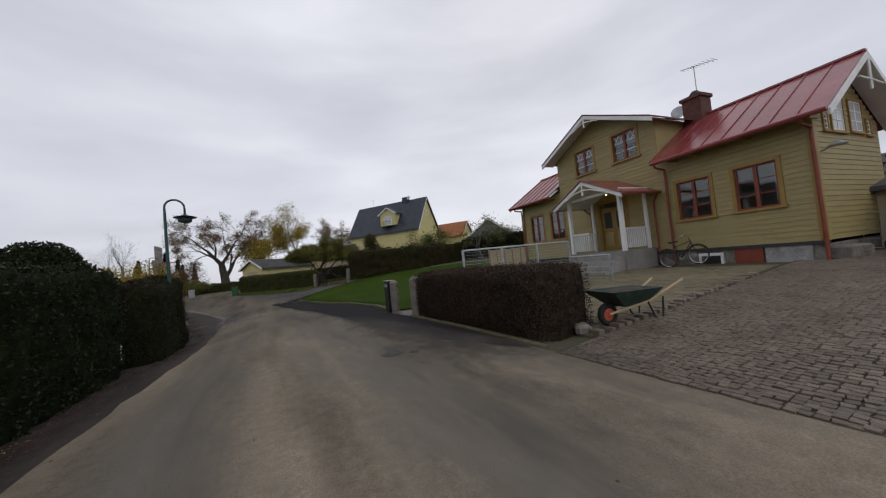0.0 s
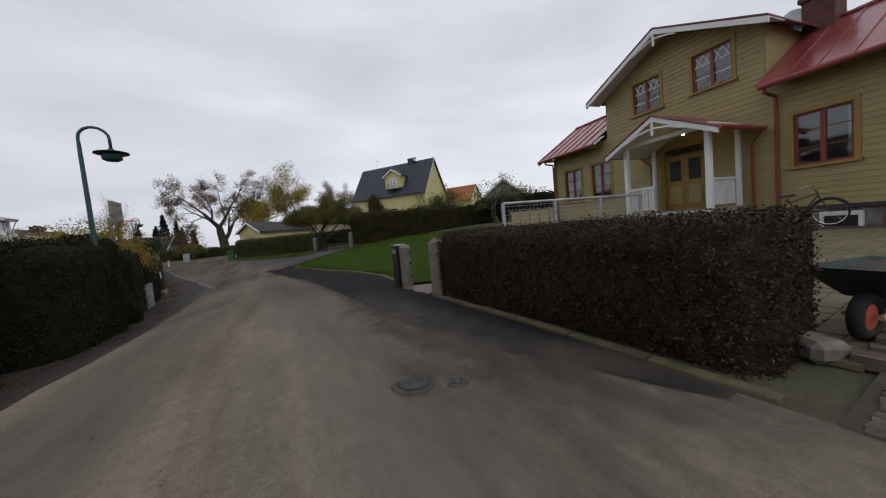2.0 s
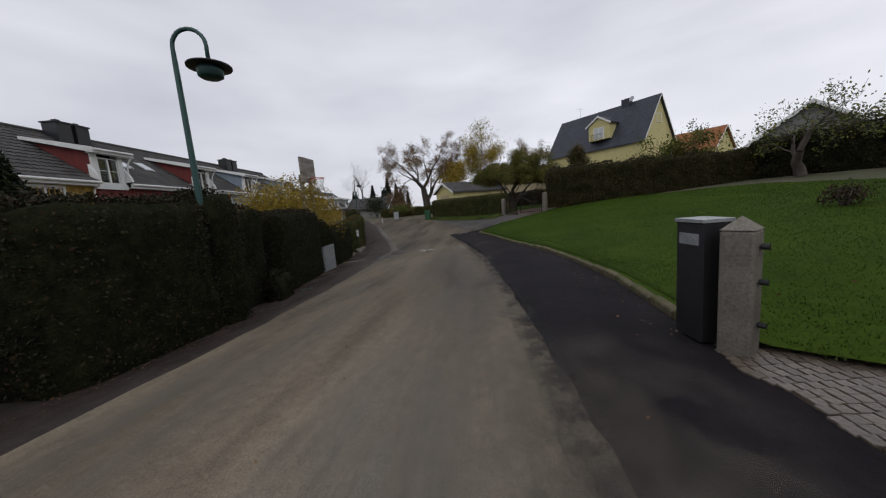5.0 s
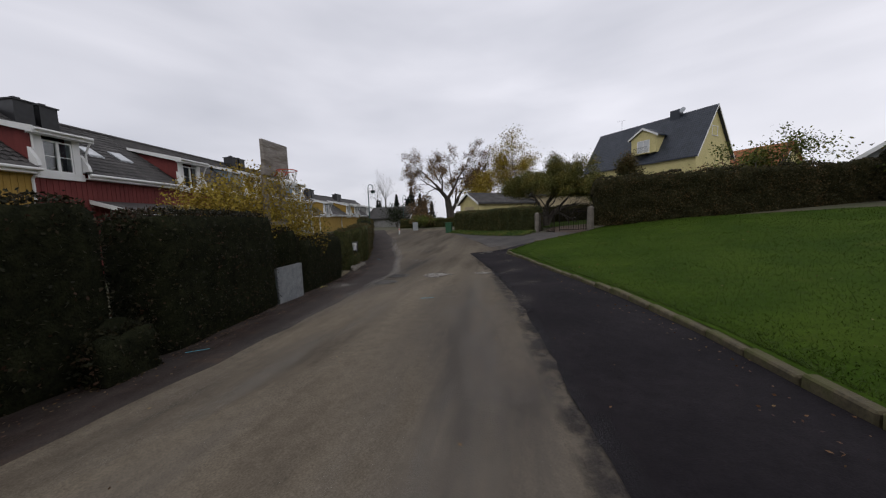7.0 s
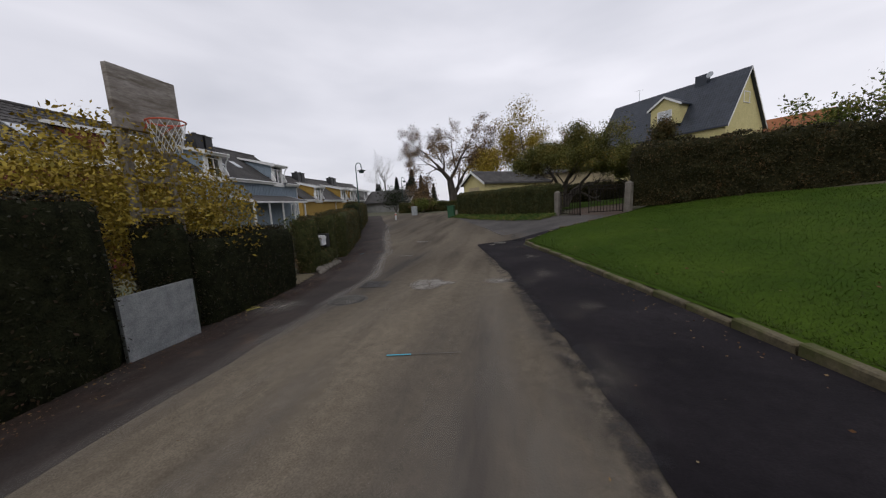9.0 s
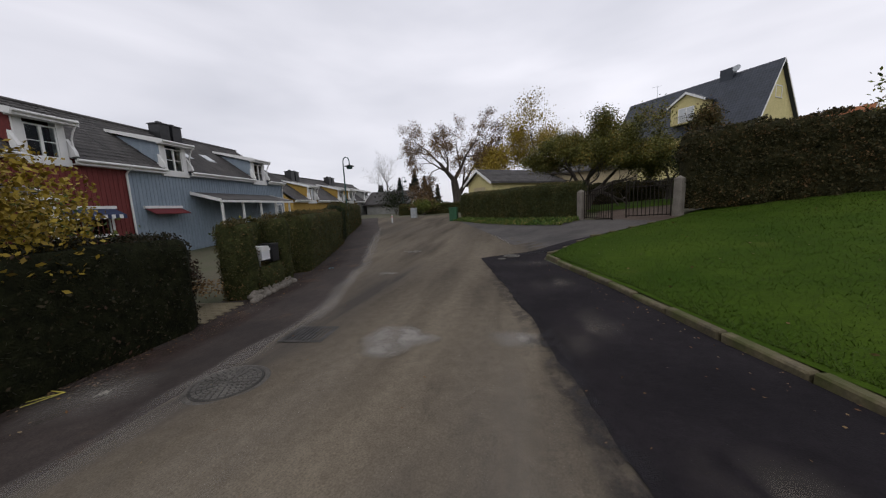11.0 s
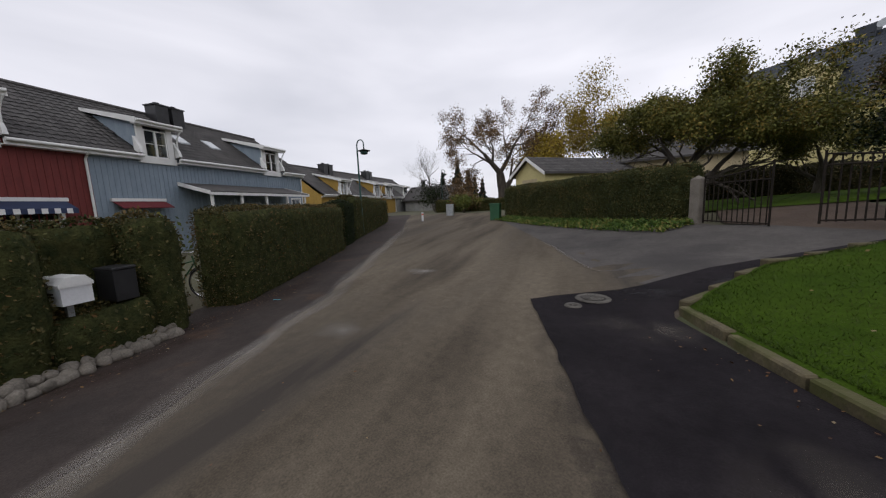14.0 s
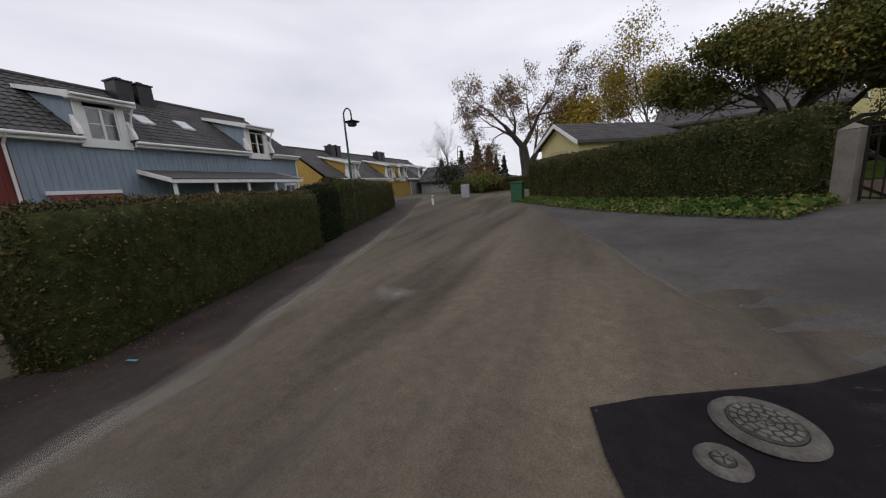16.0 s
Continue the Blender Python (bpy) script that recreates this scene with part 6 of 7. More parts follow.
sheet("gate_drive", GRAVEL, 31.0, 38.0, 0.5, lambda s: lerp(s, [(31, 6.4), (34.6, 4.7), (42, 7.0)]), lambda s: lerp(s, [(31, 7.0), (33, 7.0), (42, 11)]), 8, lambda s, v: 0.02, "brown gravel drive inside the gate")
sheet("lawn", LAWN, 33.1, 48.0, 0.5, lambda s: lerp(s, [(33.1, 8.6), (35.5, 8.9), (37.0, 7.0), (38.6, 4.6), (42, 4.6), (48, 6.0)]) + noise_edge(s, 0.12, 1.3), lambda s: 26.0, 20, lambda s, v: 0.045, "shaded garden lawn inside the drive gate")

# basketball board on posts
bb = thing("basketball_hoop", "weathered plywood basketball board with red hoop", "basketball hoop", pose(-13.3, 16.2, gz(-13.3, 16.2), 0, 0, 116) @ Matrix.Diagonal((1.18, 1.18, 1.18, 1)))
for x in (-0.3, 0.3):
    part("post", boxed(x - 0.05, x + 0.05, 0.06, 0.16, 0, 3.1, bevel=0.008), GREYWOOD, bb)
for z in (1.7, 2.15, 2.6):
    part("crossbar", boxed(-0.36, 0.36, 0.03, 0.06, z, z + 0.1), GREYWOOD, bb)
part("board", boxed(-0.45, 0.45, -0.03, 0.05, 2.85, 3.65, bevel=0.006), PLY, bb, "peeling plywood backboard")
bm = bmesh.new()
torus(bm, 0.225, 0.012, pose(0, -0.28, 2.98))
for sg in (-1, 1):
    tube(bm, [(sg * 0.12, -0.03, 2.85), (sg * 0.18, -0.2, 2.97)], 0.012, 5)
part("hoop", bm, ORANGE, bb)
bm = bmesh.new()
for k in range(12):
    for t in (1, -1):
        pts = []
        for i in range(5):
            a = 6.28 * (k + t * i * 0.5) / 12
            r = 0.22 - 0.09 * i / 4
            pts.append((r * math.cos(a), -0.28 + r * math.sin(a), 2.97 - 0.1 * i))
        tube(bm, pts, 0.005, 3)
part("net", bm, NET, bb)

# grey panel leaning in a garden opening
gp = thing("garden_gate", "grey sheet metal panel beside the hedge", "garden gate", pose(*on(*xy(19.5, -3.62)), 0, 0, 118))
part("panel", boxed(-0.5, 0.5, -0.02, 0.02, 0.05, 0.85, bevel=0.006), STEEL, gp)
part("frame", wall(bmesh.new(), -0.54, 0.54, 0.0, 0.9, -0.03, 0.03, [(-0.49, 0.49, 0.06, 0.84)]), STEEL, gp)

# letter boxes in the hedge notch
wb = thing("letter_box", "white letter box with rounded lid", "letter box", pose(*on(*xy(25.85, -4.98), 0.0), 0, 0, 208))
bm = bmesh.new()
prism(bm, [(-0.14, 0.82), (0.14, 0.82), (0.14, 1.06), (0.08, 1.13), (-0.08, 1.13), (-0.14, 1.06)], "x", -0.22, 0.22)
part("body", bm, PLASTICWHITE, wb)
part("lid", prism(bmesh.new(), [(-0.155, 1.03), (0.155, 1.03), (0.155, 1.07), (0.09, 1.15), (-0.09, 1.15), (-0.155, 1.07)], "x", -0.235, 0.235), WHITE, wb)
for z in (0.95, 0.91):
    part("label_bar", boxed(-0.08, 0.08, -0.146, -0.139, z, z + 0.022), BLACK, wb)
    part("label_bar", boxed(-0.08, 0.08, 0.139, 0.146, z, z + 0.022), BLACK, wb)
part("post", boxed(-0.03, 0.03, -0.03, 0.03, 0, 0.82), STEEL, wb)
kb = thing("letter_box", "black letter box beside the white one", "letter box", pose(*on(*xy(26.4, -5.12), 0.0), 0, 0, 208))
part("body", boxed(-0.19, 0.19, -0.13, 0.13, 0.7, 1.12, bevel=0.01), BLACK, kb)
part("lid", boxed(-0.2, 0.2, -0.14, 0.14, 1.12, 1.16, bevel=0.01), BLACK, kb)
part("post", boxed(-0.03, 0.03, -0.03, 0.03, 0, 0.7), BLACK, kb)
# white letter box near the first garden opening
nb = thing("letter_box", "white letter box half hidden by a hedge", "letter box", pose(*on(*xy(10.0, -3.15), -0.15), 0, 0, 225))
part("body", boxed(-0.2, 0.2, -0.13, 0.13, 0.45, 0.75, bevel=0.02), PLASTICWHITE, nb)
part("lid", boxed(-0.215, 0.215, -0.145, 0.145, 0.75, 0.79, bevel=0.01), WHITE, nb)
part("post", boxed(-0.03, 0.03, -0.03, 0.03, 0, 0.45), STEEL, nb)
wbag = thing("garden_cover", "white plastic cover behind a garden opening", "cover", pose(*on(-9.35, 9.35, 0.0), 0, 0, 20))
part("sheet", boxed(-0.3, 0.3, -0.2, 0.2, 0.75, 1.45, bevel=0.08), PLASTICWHITE, wbag)
part("stand", boxed(-0.22, 0.22, -0.15, 0.15, 0.0, 0.76), GREYWOOD, wbag)

# green bin and grit box at the bend
gb = thing("waste_bin", "green metal waste bin at the junction", "bin", pose(*on(-22.2, 38.3, 0), 0, 0, 20))
part("body", boxed(-0.3, 0.3, -0.25, 0.25, 0.0, 0.95, bevel=0.02), BINGREEN, gb)
part("lid", boxed(-0.33, 0.33, -0.28, 0.28, 0.95, 1.05, bevel=0.02), BINGREEN, gb)
eb = thing("cable_cabinet", "grey green cable cabinet beside the road", "cabinet", pose(*on(-29.0, 41.3, 0), 0, 0, 30))
part("body", boxed(-0.3, 0.3, -0.15, 0.15, 0.0, 0.9, bevel=0.02), STEEL, eb)
part("cap", boxed(-0.32, 0.32, -0.17, 0.17, 0.9, 0.96, bevel=0.01), STEEL, eb)
bo = thing("marker_post", "small white and orange marker post", "marker post", pose(*on(-27.9, 37.2, 0)))
part("post", boxed(-0.05, 0.05, -0.05, 0.05, 0, 0.65), PLASTICWHITE, bo)
part("band", boxed(-0.054, 0.054, -0.054, 0.054, 0.45, 0.55), ORANGE, bo)

# steps in the bank behind the lawn
st = thing("garden_steps", "low grey stone garden steps in the bank", "steps", pose(-1.7, 34.6, gz(-1.7, 34.6) - 0.1, 0, 0, 20))
for k in range(3):
    part("step", boxed(-1.4 + 0.5 * k, 1.4, -0.3 + 0.35 * k, 0.05 + 0.35 * k, 0.0, 0.28 + 0.17 * k, bevel=0.02), GRANITE, st)

# wooden fence beside the house
wf = thing("board_fence", "beige boarded fence with posts beside the house", "fence", pose(6.1, 20.9, gz(6.1, 20.9) - 0.1, 0, 0, -45))
for k in range(6):
    part("post", boxed(-2.6 + k * 0.62 - 0.04, -2.6 + k * 0.62 + 0.04, 0.05, 0.13, 0, 1.65), TRIM, wf)
    if k < 5:
        part("panel", boxed(-2.56 + k * 0.62, -2.02 + k * 0.62, 0.07, 0.1, 0.25, 1.5), BEIGE, wf)
part("rail", boxed(-2.7, 0.6, 0.04, 0.14, 1.5, 1.56), BEIGE, wf)

# galvanised mesh rail behind the brown hedge
def mesh_rail(p0, p1, z, h, label):
    a, b = Vector(p0), Vector(p1)
    L = (b - a).length
    R = thing("mesh_railing", label, "railing", pose(a.x, a.y, z, 0, 0, math.degrees(math.atan2(b.y - a.y, b.x - a.x))), "mesh railing runs")
    n = max(1, round(L / 1.4))
    for k in range(n + 1):
        part("post", boxed(L * k / n - 0.03, L * k / n + 0.03, -0.03, 0.03, -1.2, h), STEEL, R)
    bm = bmesh.new()
    tube(bm, [(0, 0, h), (L, 0, h)], 0.03, 8)
    part("handrail", bm, STEEL, R)
    bm = bmesh.new()
    for k in range(9):
        zz = 0.05 + (h - 0.12) * k / 8
        tube(bm, [(0, 0.01, zz), (L, 0.01, zz)], 0.005, 4)
    q = 0.05
    while q < L:
        tube(bm, [(q, -0.0, 0.05), (q, -0.0, h - 0.07)], 0.003, 3)
        q += 0.1
    part("mesh", bm, STEEL, R)
    return R


mesh_rail((0.75, 9.9), (4.9, 11.3), 1.4, 0.9, "galvanised mesh railing of a ramp")
mesh_rail((4.9, 11.3), (5.6, 9.9), 0.8, 0.9, "galvanised mesh railing at the ramp end")

# wheelbarrow
wbw = thing("wheelbarrow", "dark green wheelbarrow with pale wooden handles", "wheelbarrow", pose(3.0, 5.17, gz(3.0, 5.17), 0, 0, 15))
bm = bmesh.new()
lo = [(-0.25, -0.2, 0.32), (0.3, -0.2, 0.36), (0.3, 0.2, 0.36), (-0.25, 0.2, 0.32)]
hi = [(-0.62, -0.36, 0.62), (0.52, -0.34, 0.58), (0.52, 0.34, 0.58), (-0.62, 0.36, 0.62)]
vl, vh = [bm.verts.new(q) for q in lo], [bm.verts.new(q) for q in hi]
vi = [bm.verts.new((q[0] * 0.96, q[1] * 0.95, q[2] + 0.005)) for q in hi]
vb = [bm.verts.new((q[0] * 0.9, q[1] * 0.9, q[2] + 0.03)) for q in lo]
bm.faces.new(vl[::-1])
bm.faces.new(vb)
for i in range(4):
    j = (i + 1) % 4
    bm.faces.new((vl[i], vl[j], vh[j], vh[i]))
    bm.faces.new((vh[i], vh[j], vi[j], vi[i]))
    bm.faces.new((vi[i], vi[j], vb[j], vb[i]))
part("tray", bm, BARROWGREEN, wbw)
wh = part("wheel", torus(bmesh.new(), 0.15, 0.055, pose(-0.45, 0, 0.205, 90, 0, 0)), RUBBER, wbw, smooth=True)
bm = bmesh.new()
lathe(bm, [(0.03, -0.05), (0.12, -0.03), (0.12, 0.03), (0.03, 0.05)], 16, pose(-0.45, 0, 0.205, 90, 0, 0))
part("hub", bm, ORANGE, wh, "red wheel hub")
for sg in (-1, 1):
    bm = bmesh.new()
    tube(bm, [(-0.5, sg * 0.1, 0.22), (0.3, sg * 0.22, 0.36), (1.05, sg * 0.3, 0.66)], 0.022, 8)
    part("handle", bm, PINEWOOD, wbw, "pale wooden handle")
    bm = bmesh.new()
    tube(bm, [(0.25, sg * 0.22, 0.36), (0.35, sg * 0.24, 0.1), (0.42, sg * 0.24, 0.02), (0.55, sg * 0.24, 0.03), (0.6, sg * 0.24, 0.4)], 0.016, 7)
    part("leg", bm, BLACK, wbw)
bm = bmesh.new()
bmesh.ops.create_icosphere(bm, subdivisions=3, radius=0.4, matrix=pose(-0.02, 0, 0.56))
for v in bm.verts:
    v.co.z = 0.53 + (v.co.z - 0.56) * 0.22 + 0.02 * noise.noise(v.co * 9)
    v.co.y *= 0.7
part("soil", bm, JOINT, wbw, smooth=True)

# bicycles
def bicycle(m, mat, label):
    B = thing("bicycle", label, "bicycle", m, "parked bicycles")
    for x in (-0.52, 0.52):
        w = part("wheel", torus(bmesh.new(), 0.325, 0.019, pose(x, 0, 0.345, 90, 0, 0), 32, 6), RUBBER, B, smooth=True)
        bm = bmesh.new()
        torus(bm, 0.3, 0.009, pose(x, 0, 0.345, 90, 0, 0), 28, 5)
        for k in range(14):
            a = 6.28 * k / 14
            tube(bm, [(x, 0.02 * (-1) ** k, 0.345), (x + 0.3 * math.cos(a), 0, 0.345 + 0.3 * math.sin(a))], 0.0022, 3)
        part("rim", bm, CHROME, w)
        bm = bmesh.new()
        tube(bm, [(x + 0.36 * math.cos(a), 0, 0.345 + 0.36 * math.sin(a)) for a in [0.3 + 0.28 * k for k in range(9)]], 0.014, 5)
        part("mudguard", bm, BLACK, B)
    bm = bmesh.new()
    for p, q, r in (((-0.52, 0, 0.345), (-0.05, 0, 0.3), 0.011), ((-0.52, 0, 0.345), (-0.17, 0, 0.75), 0.01), ((-0.05, 0, 0.3), (-0.2, 0, 0.86), 0.015), ((-0.05, 0, 0.3), (0.36, 0, 0.78), 0.017), ((-0.17, 0, 0.72), (0.36, 0, 0.84), 0.015), ((0.34, 0, 0.95), (0.4, 0, 0.7), 0.017), ((0.4, 0, 0.7), (0.52, 0, 0.345), 0.013)):
        tube(bm, [p, q], r, 7)
    part("frame", bm, mat, B)
    bm = bmesh.new()
    tube(bm, [(0.18, -0.28, 1.02), (0.3, -0.22, 1.06), (0.34, 0, 1.02), (0.3, 0.22, 1.06), (0.18, 0.28, 1.02)], 0.012, 6)
    part("handlebar", bm, CHROME, B)
    part("saddle", prism(bmesh.new(), [(-0.34, -0.09), (-0.34, 0.09), (-0.2, 0.05), (-0.05, 0.015), (-0.05, -0.015), (-0.2, -0.05)], "z", 0.87, 0.93), BLACK, B)
    bm = bmesh.new()
    lathe(bm, [(0.02, -0.01), (0.09, -0.006), (0.09, 0.006), (0.02, 0.01)], 16, pose(-0.05, 0.03, 0.3, 90, 0, 0))
    tube(bm, [(-0.05, -0.1, 0.3), (-0.05, 0.1, 0.3)], 0.012, 5)
    part("crank", bm, CHROME, B)
    return B


bicycle(pose(8.75, 10.6, gz(8.75, 10.6) + 0.03, 0, -6, -71), BLACK, "dark bicycle with bright rims parked by the house wall")
bicycle(pose(*on(*xy(28.4, -7.2)), 0, 0, 40), BINGREEN, "bicycle parked in a garden opening")

# red van
van = thing("van", "red high roofed delivery van parked on the setts", "van", pose(14.2, 6.35, gz(14.2, 6.35), 0, 0, 203))
prof = [(-4.6, 0.45), (1.05, 0.45), (1.12, 0.75), (1.08, 1.1), (0.55, 1.32), (0.0, 2.15), (-0.55, 2.5), (-4.55, 2.52), (-4.65, 2.3)]
bm = prism(bmesh.new(), prof, "y", -0.96, 0.96)
for v in bm.verts:
    v.co.y *= 1 - 0.1 * max(0, (v.co.z - 1.2) / 1.3)
bmesh.ops.bevel(bm, geom=list(bm.edges), offset=0.06, segments=2, affect="EDGES")
part("body", bm, VANRED, van, smooth=False)
ws = bmesh.new()
q = [ws.verts.new(p) for p in ((0.53, -0.82, 1.38), (0.53, 0.82, 1.38), (0.03, 0.76, 2.13), (0.03, -0.76, 2.13))]
ws.faces.new(q)
bmesh.ops.solidify(ws, geom=list(ws.faces), thickness=-0.03)
# Opaque pale slab: the sky's reflection is painted in its colour.
part("windscreen", ws, LAMP_REFLECT_GLASS, van, "windscreen coloured pale for the reflected sky")
part("bumper", boxed(0.9, 1.2, -0.97, 0.97, 0.35, 0.72, bevel=0.04), VANGREY, van, "grey plastic bumper")
part("grille", boxed(1.05, 1.135, -0.5, 0.5, 0.78, 1.0, bevel=0.01), BLACK, van)
for sg in (-1, 1):
    part("headlight", boxed(0.98, 1.13, sg * 0.74 - 0.18, sg * 0.74 + 0.18, 0.78, 0.98, bevel=0.03), LAMP_REFLECT_GLASS, van)
    part("side_window", boxed(-0.75, 0.0, sg * 0.9 - 0.03, sg * 0.9 + 0.03, 1.4, 2.0, bevel=0.01), BLACK, van)
    part("mirror", boxed(0.25, 0.4, sg * 1.1 - 0.1, sg * 1.1 + 0.1, 1.35, 1.75, bevel=0.03), VANGREY, van)
    for x in (0.35, -3.5):
        w = part("wheel", torus(bmesh.new(), 0.24, 0.1, pose(x, sg * 0.84, 0.34, 90, 0, 0), 24, 8), RUBBER, van, smooth=True)
        bm = bmesh.new()
        lathe(bm, [(0.05, -0.06), (0.19, -0.05), (0.19, 0.05), (0.05, 0.06)], 18, pose(x, sg * 0.84, 0.34, 90, 0, 0))
        part("rim", bm, STEEL, w)
bm = bmesh.new()
torus(bm, 0.1, 0.012, pose(1.145, 0, 0.9, 0, 90, 0))
part("badge", bm, CHROME, van)
pt = part("plate", boxed(1.2, 1.21, -0.27, 0.27, 0.48, 0.6), PLASTICWHITE, van)
for a in (-0.2, 0.02):
    part("plate_bar", boxed(1.211, 1.214, a, a + 0.18, 0.51, 0.57), BLACK, pt)
for sg in (-1, 1):
    bm = bmesh.new()
    tube(bm, [(0.58, sg * 0.1, 1.37), (0.5, sg * 0.65, 1.5)], 0.012, 5)
    part("wiper", bm, BLACK, van)
# hand truck by the wall
ht = thing("hand_truck", "grey hand truck standing by the house", "hand truck", pose(13.2, 8.6, gz(13.2, 8.6), 0, 0, -70))
bm = bmesh.new()
for x in (-0.18, 0.18):
    tube(bm, [(x, 0, 0.05), (x, 0.1, 1.1)], 0.015, 6)
for z in (0.3, 0.6, 0.9, 1.1):
    tube(bm, [(-0.18, 0.1 * z, z), (0.18, 0.1 * z, z)], 0.012, 6)
part("frame", bm, STEEL, ht)
for x in (-0.22, 0.22):
    part("wheel", torus(bmesh.new(), 0.08, 0.03, pose(x, 0.08, 0.11, 0, 90, 0), 16, 6), RUBBER, ht)
part("toe_plate", boxed(-0.2, 0.2, -0.22, 0.0, 0.02, 0.035), STEEL, ht)
# stone blocks by the house
for k, (x, y, sz) in enumerate(((11.2, 7.9, 0.35), (11.9, 8.1, 0.3), (2.05, 5.0, 0.17), (2.3, 5.4, 0.15))):
    b = tagged(part("stone_block", boxed(-sz, sz, -sz * 0.8, sz * 0.8, 0, sz * 1.1, bevel=0.05), FOUND), "rough dark stone block on the ground", "stone block", "loose stone blocks")
    b.matrix_world = pose(x, y, gz(x, y) - 0.03, 0, 0, 20 + 30 * k)

# ---- covers in the road ----
def manhole(x, y, r, label, ribs, lift=0.016, inner=0.78):
    """An iron cover: a broad ring, a sunk lid and rows of raised wedges on it."""
    M = thing("manhole_cover", label, "manhole cover", pose(x, y, gz(x, y) + lift), "iron covers in the road")
    bm = bmesh.new()
    lathe(bm, [(r * inner, 0.0), (r * inner, 0.009), (r * inner + 0.008, 0.012), (r * 0.97, 0.012), (r, 0.008), (r + 0.012, -0.004)], 40)
    ring = part("ring", bm, IRON_RING, M)
    lid = part("lid", lathe(bmesh.new(), [(r * inner - 0.006, -0.02), (r * inner - 0.006, 0.012), (r * inner - 0.016, 0.0135)], 40), IRON, M)
    q0 = r * (inner - 0.07)
    step = q0 / ribs
    bm = bmesh.new()
    for row in range(ribs):
        rr = step * (row + 0.55)
        n = max(5, int(rr * 6.28 / (step * 1.35)))
        for k in range(n):
            a0 = 6.28 * (k + 0.12 + 0.5 * (row % 2)) / n
            a1 = a0 + 6.28 * 0.72 / n
            h = step * 0.38
            v = [bm.verts.new((q * math.cos(a), q * math.sin(a), z)) for z in (0.012, 0.0215) for q, a in ((rr - h, a0), (rr + h, a0), (rr + h, a1), (rr - h, a1))]
            bm.faces.new(v[4:])
            for i in range(4):
                bm.faces.new((v[i], v[(i + 1) % 4], v[4 + (i + 1) % 4], v[4 + i]))
    part("tread_pattern", bm, IRON_WORN, lid)
    return M


manhole(-1.25, 5.46, 0.2, "worn cast iron manhole cover", 5, 0.02)
manhole(-11.5, 18.45, 0.4, "round cast iron manhole cover with plain ribs", 7, 0.016, 0.88)
manhole(-11.88, 26.42, 0.25, "worn cast iron manhole cover in the black asphalt", 4, 0.034, 0.72)
manhole(-12.0, 25.98, 0.115, "small round valve cover in the black asphalt", 1, 0.032, 0.5)
manhole(-0.86, 5.36, 0.085, "small round cast iron valve cover", 1, 0.02, 0.6)
gt = thing("drain_grate", "square iron drain grate at the lane edge", "drain grate", pose(-12.1, 19.77, gz(-12.1, 19.77) + 0.012, 0, 0, 28))
part("frame", wall(bmesh.new(), -0.34, 0.34, -0.3, 0.3, 0, 0.012, [(-0.28, 0.28, -0.24, 0.24)]), IRON, gt).matrix_local = pose(0, 0, 0.012, -90)
# Black plate right under the bars; the depth's shade is its colour.
part("pit_shade", boxed(-0.29, 0.29, -0.25, 0.25, -0.02, 0.003), BLACK, gt)
for k in range(9):
    part("bar", boxed(-0.27 + k * 0.065, -0.235 + k * 0.065, -0.24, 0.24, 0.002, 0.012), IRON, gt)
# sand patches and paint marks
def blotch(label, x, y, rx, ry, seed, lift=0.0235, dense=1.3, mat=DUST_SPOT):
    vs = [(0, 0, lift)]
    rim = [1.0]
    n, z0 = 36, gz(x, y)
    for ring in (0.33, 0.66, 1.0):
        for k in range(n):
            a = 6.28318 * k / n
            q = ring * (0.85 + 0.4 * noise.noise((math.cos(a) * 1.5 + seed, math.sin(a) * 1.5, seed)))
            ex, ey = rx * q * math.cos(a), ry * q * math.sin(a)
            vs.append((ex, ey, gz(x + ex, y + ey) - z0 + lift))
            rim.append(min(1.0, dense * (1 - ring)))
    fs = [(0, 1 + k, 1 + (k + 1) % n) for k in range(n)]
    for r in (0, 1):
        fs += [(1 + r * n + k, 1 + r * n + n + k, 1 + r * n + n + (k + 1) % n, 1 + r * n + (k + 1) % n) for k in range(n)]
    ob = pieces("dust_patch", vs, fs, mat, smooth=True)
    ob.location = (x, y, z0)
    ob.data.attributes.new("rim", "FLOAT", "POINT").data.foreach_set("value", rim)
    return tagged(ob, label, kind="structure")


blotch("pale dusty filler patch on the asphalt", -10.7, 20.2, 0.72, 0.62, 3, dense=3.0)
blotch("thin pale dust on the asphalt", -9.3, 20.9, 0.5, 0.3, 5)
blotch("thin pale dust on the asphalt", -12.6, 17.6, 0.9, 0.7, 7, dense=0.6)
blotch("thin pale dust on the asphalt", -14.2, 23.4, 0.5, 0.4, 9, dense=0.7)
blotch("thin pale dust on the asphalt", -16.0, 26.5, 0.6, 0.4, 11, dense=0.9)
for x, y, rx, ry, k in ((-11.2, 27.0, 0.7, 0.3, 21), (-10.2, 27.7, 0.8, 0.3, 23)):
    blotch("loose black crumbs at the fresh asphalt edge", x, y, rx, ry, k, 0.0385, 2.2, BLACK_FRINGE)
for x, y, rx, ry, k in ((-10.9, 25.6, 0.8, 0.5, 31), (-8.6, 21.5, 0.6, 1.0, 32), (-6.6, 17.2, 0.6, 1.1, 33), (-5.2, 13.6, 0.6, 0.9, 34), (-9.7, 23.6, 0.6, 0.8, 35), (-7.2, 19.4, 0.5, 0.8, 36), (-4.0, 11.6, 0.5, 0.9, 37)):
    blotch("thin grey dust on the fresh asphalt", x, y, rx, ry, k, 0.0335, 0.7, DUST_FILM)


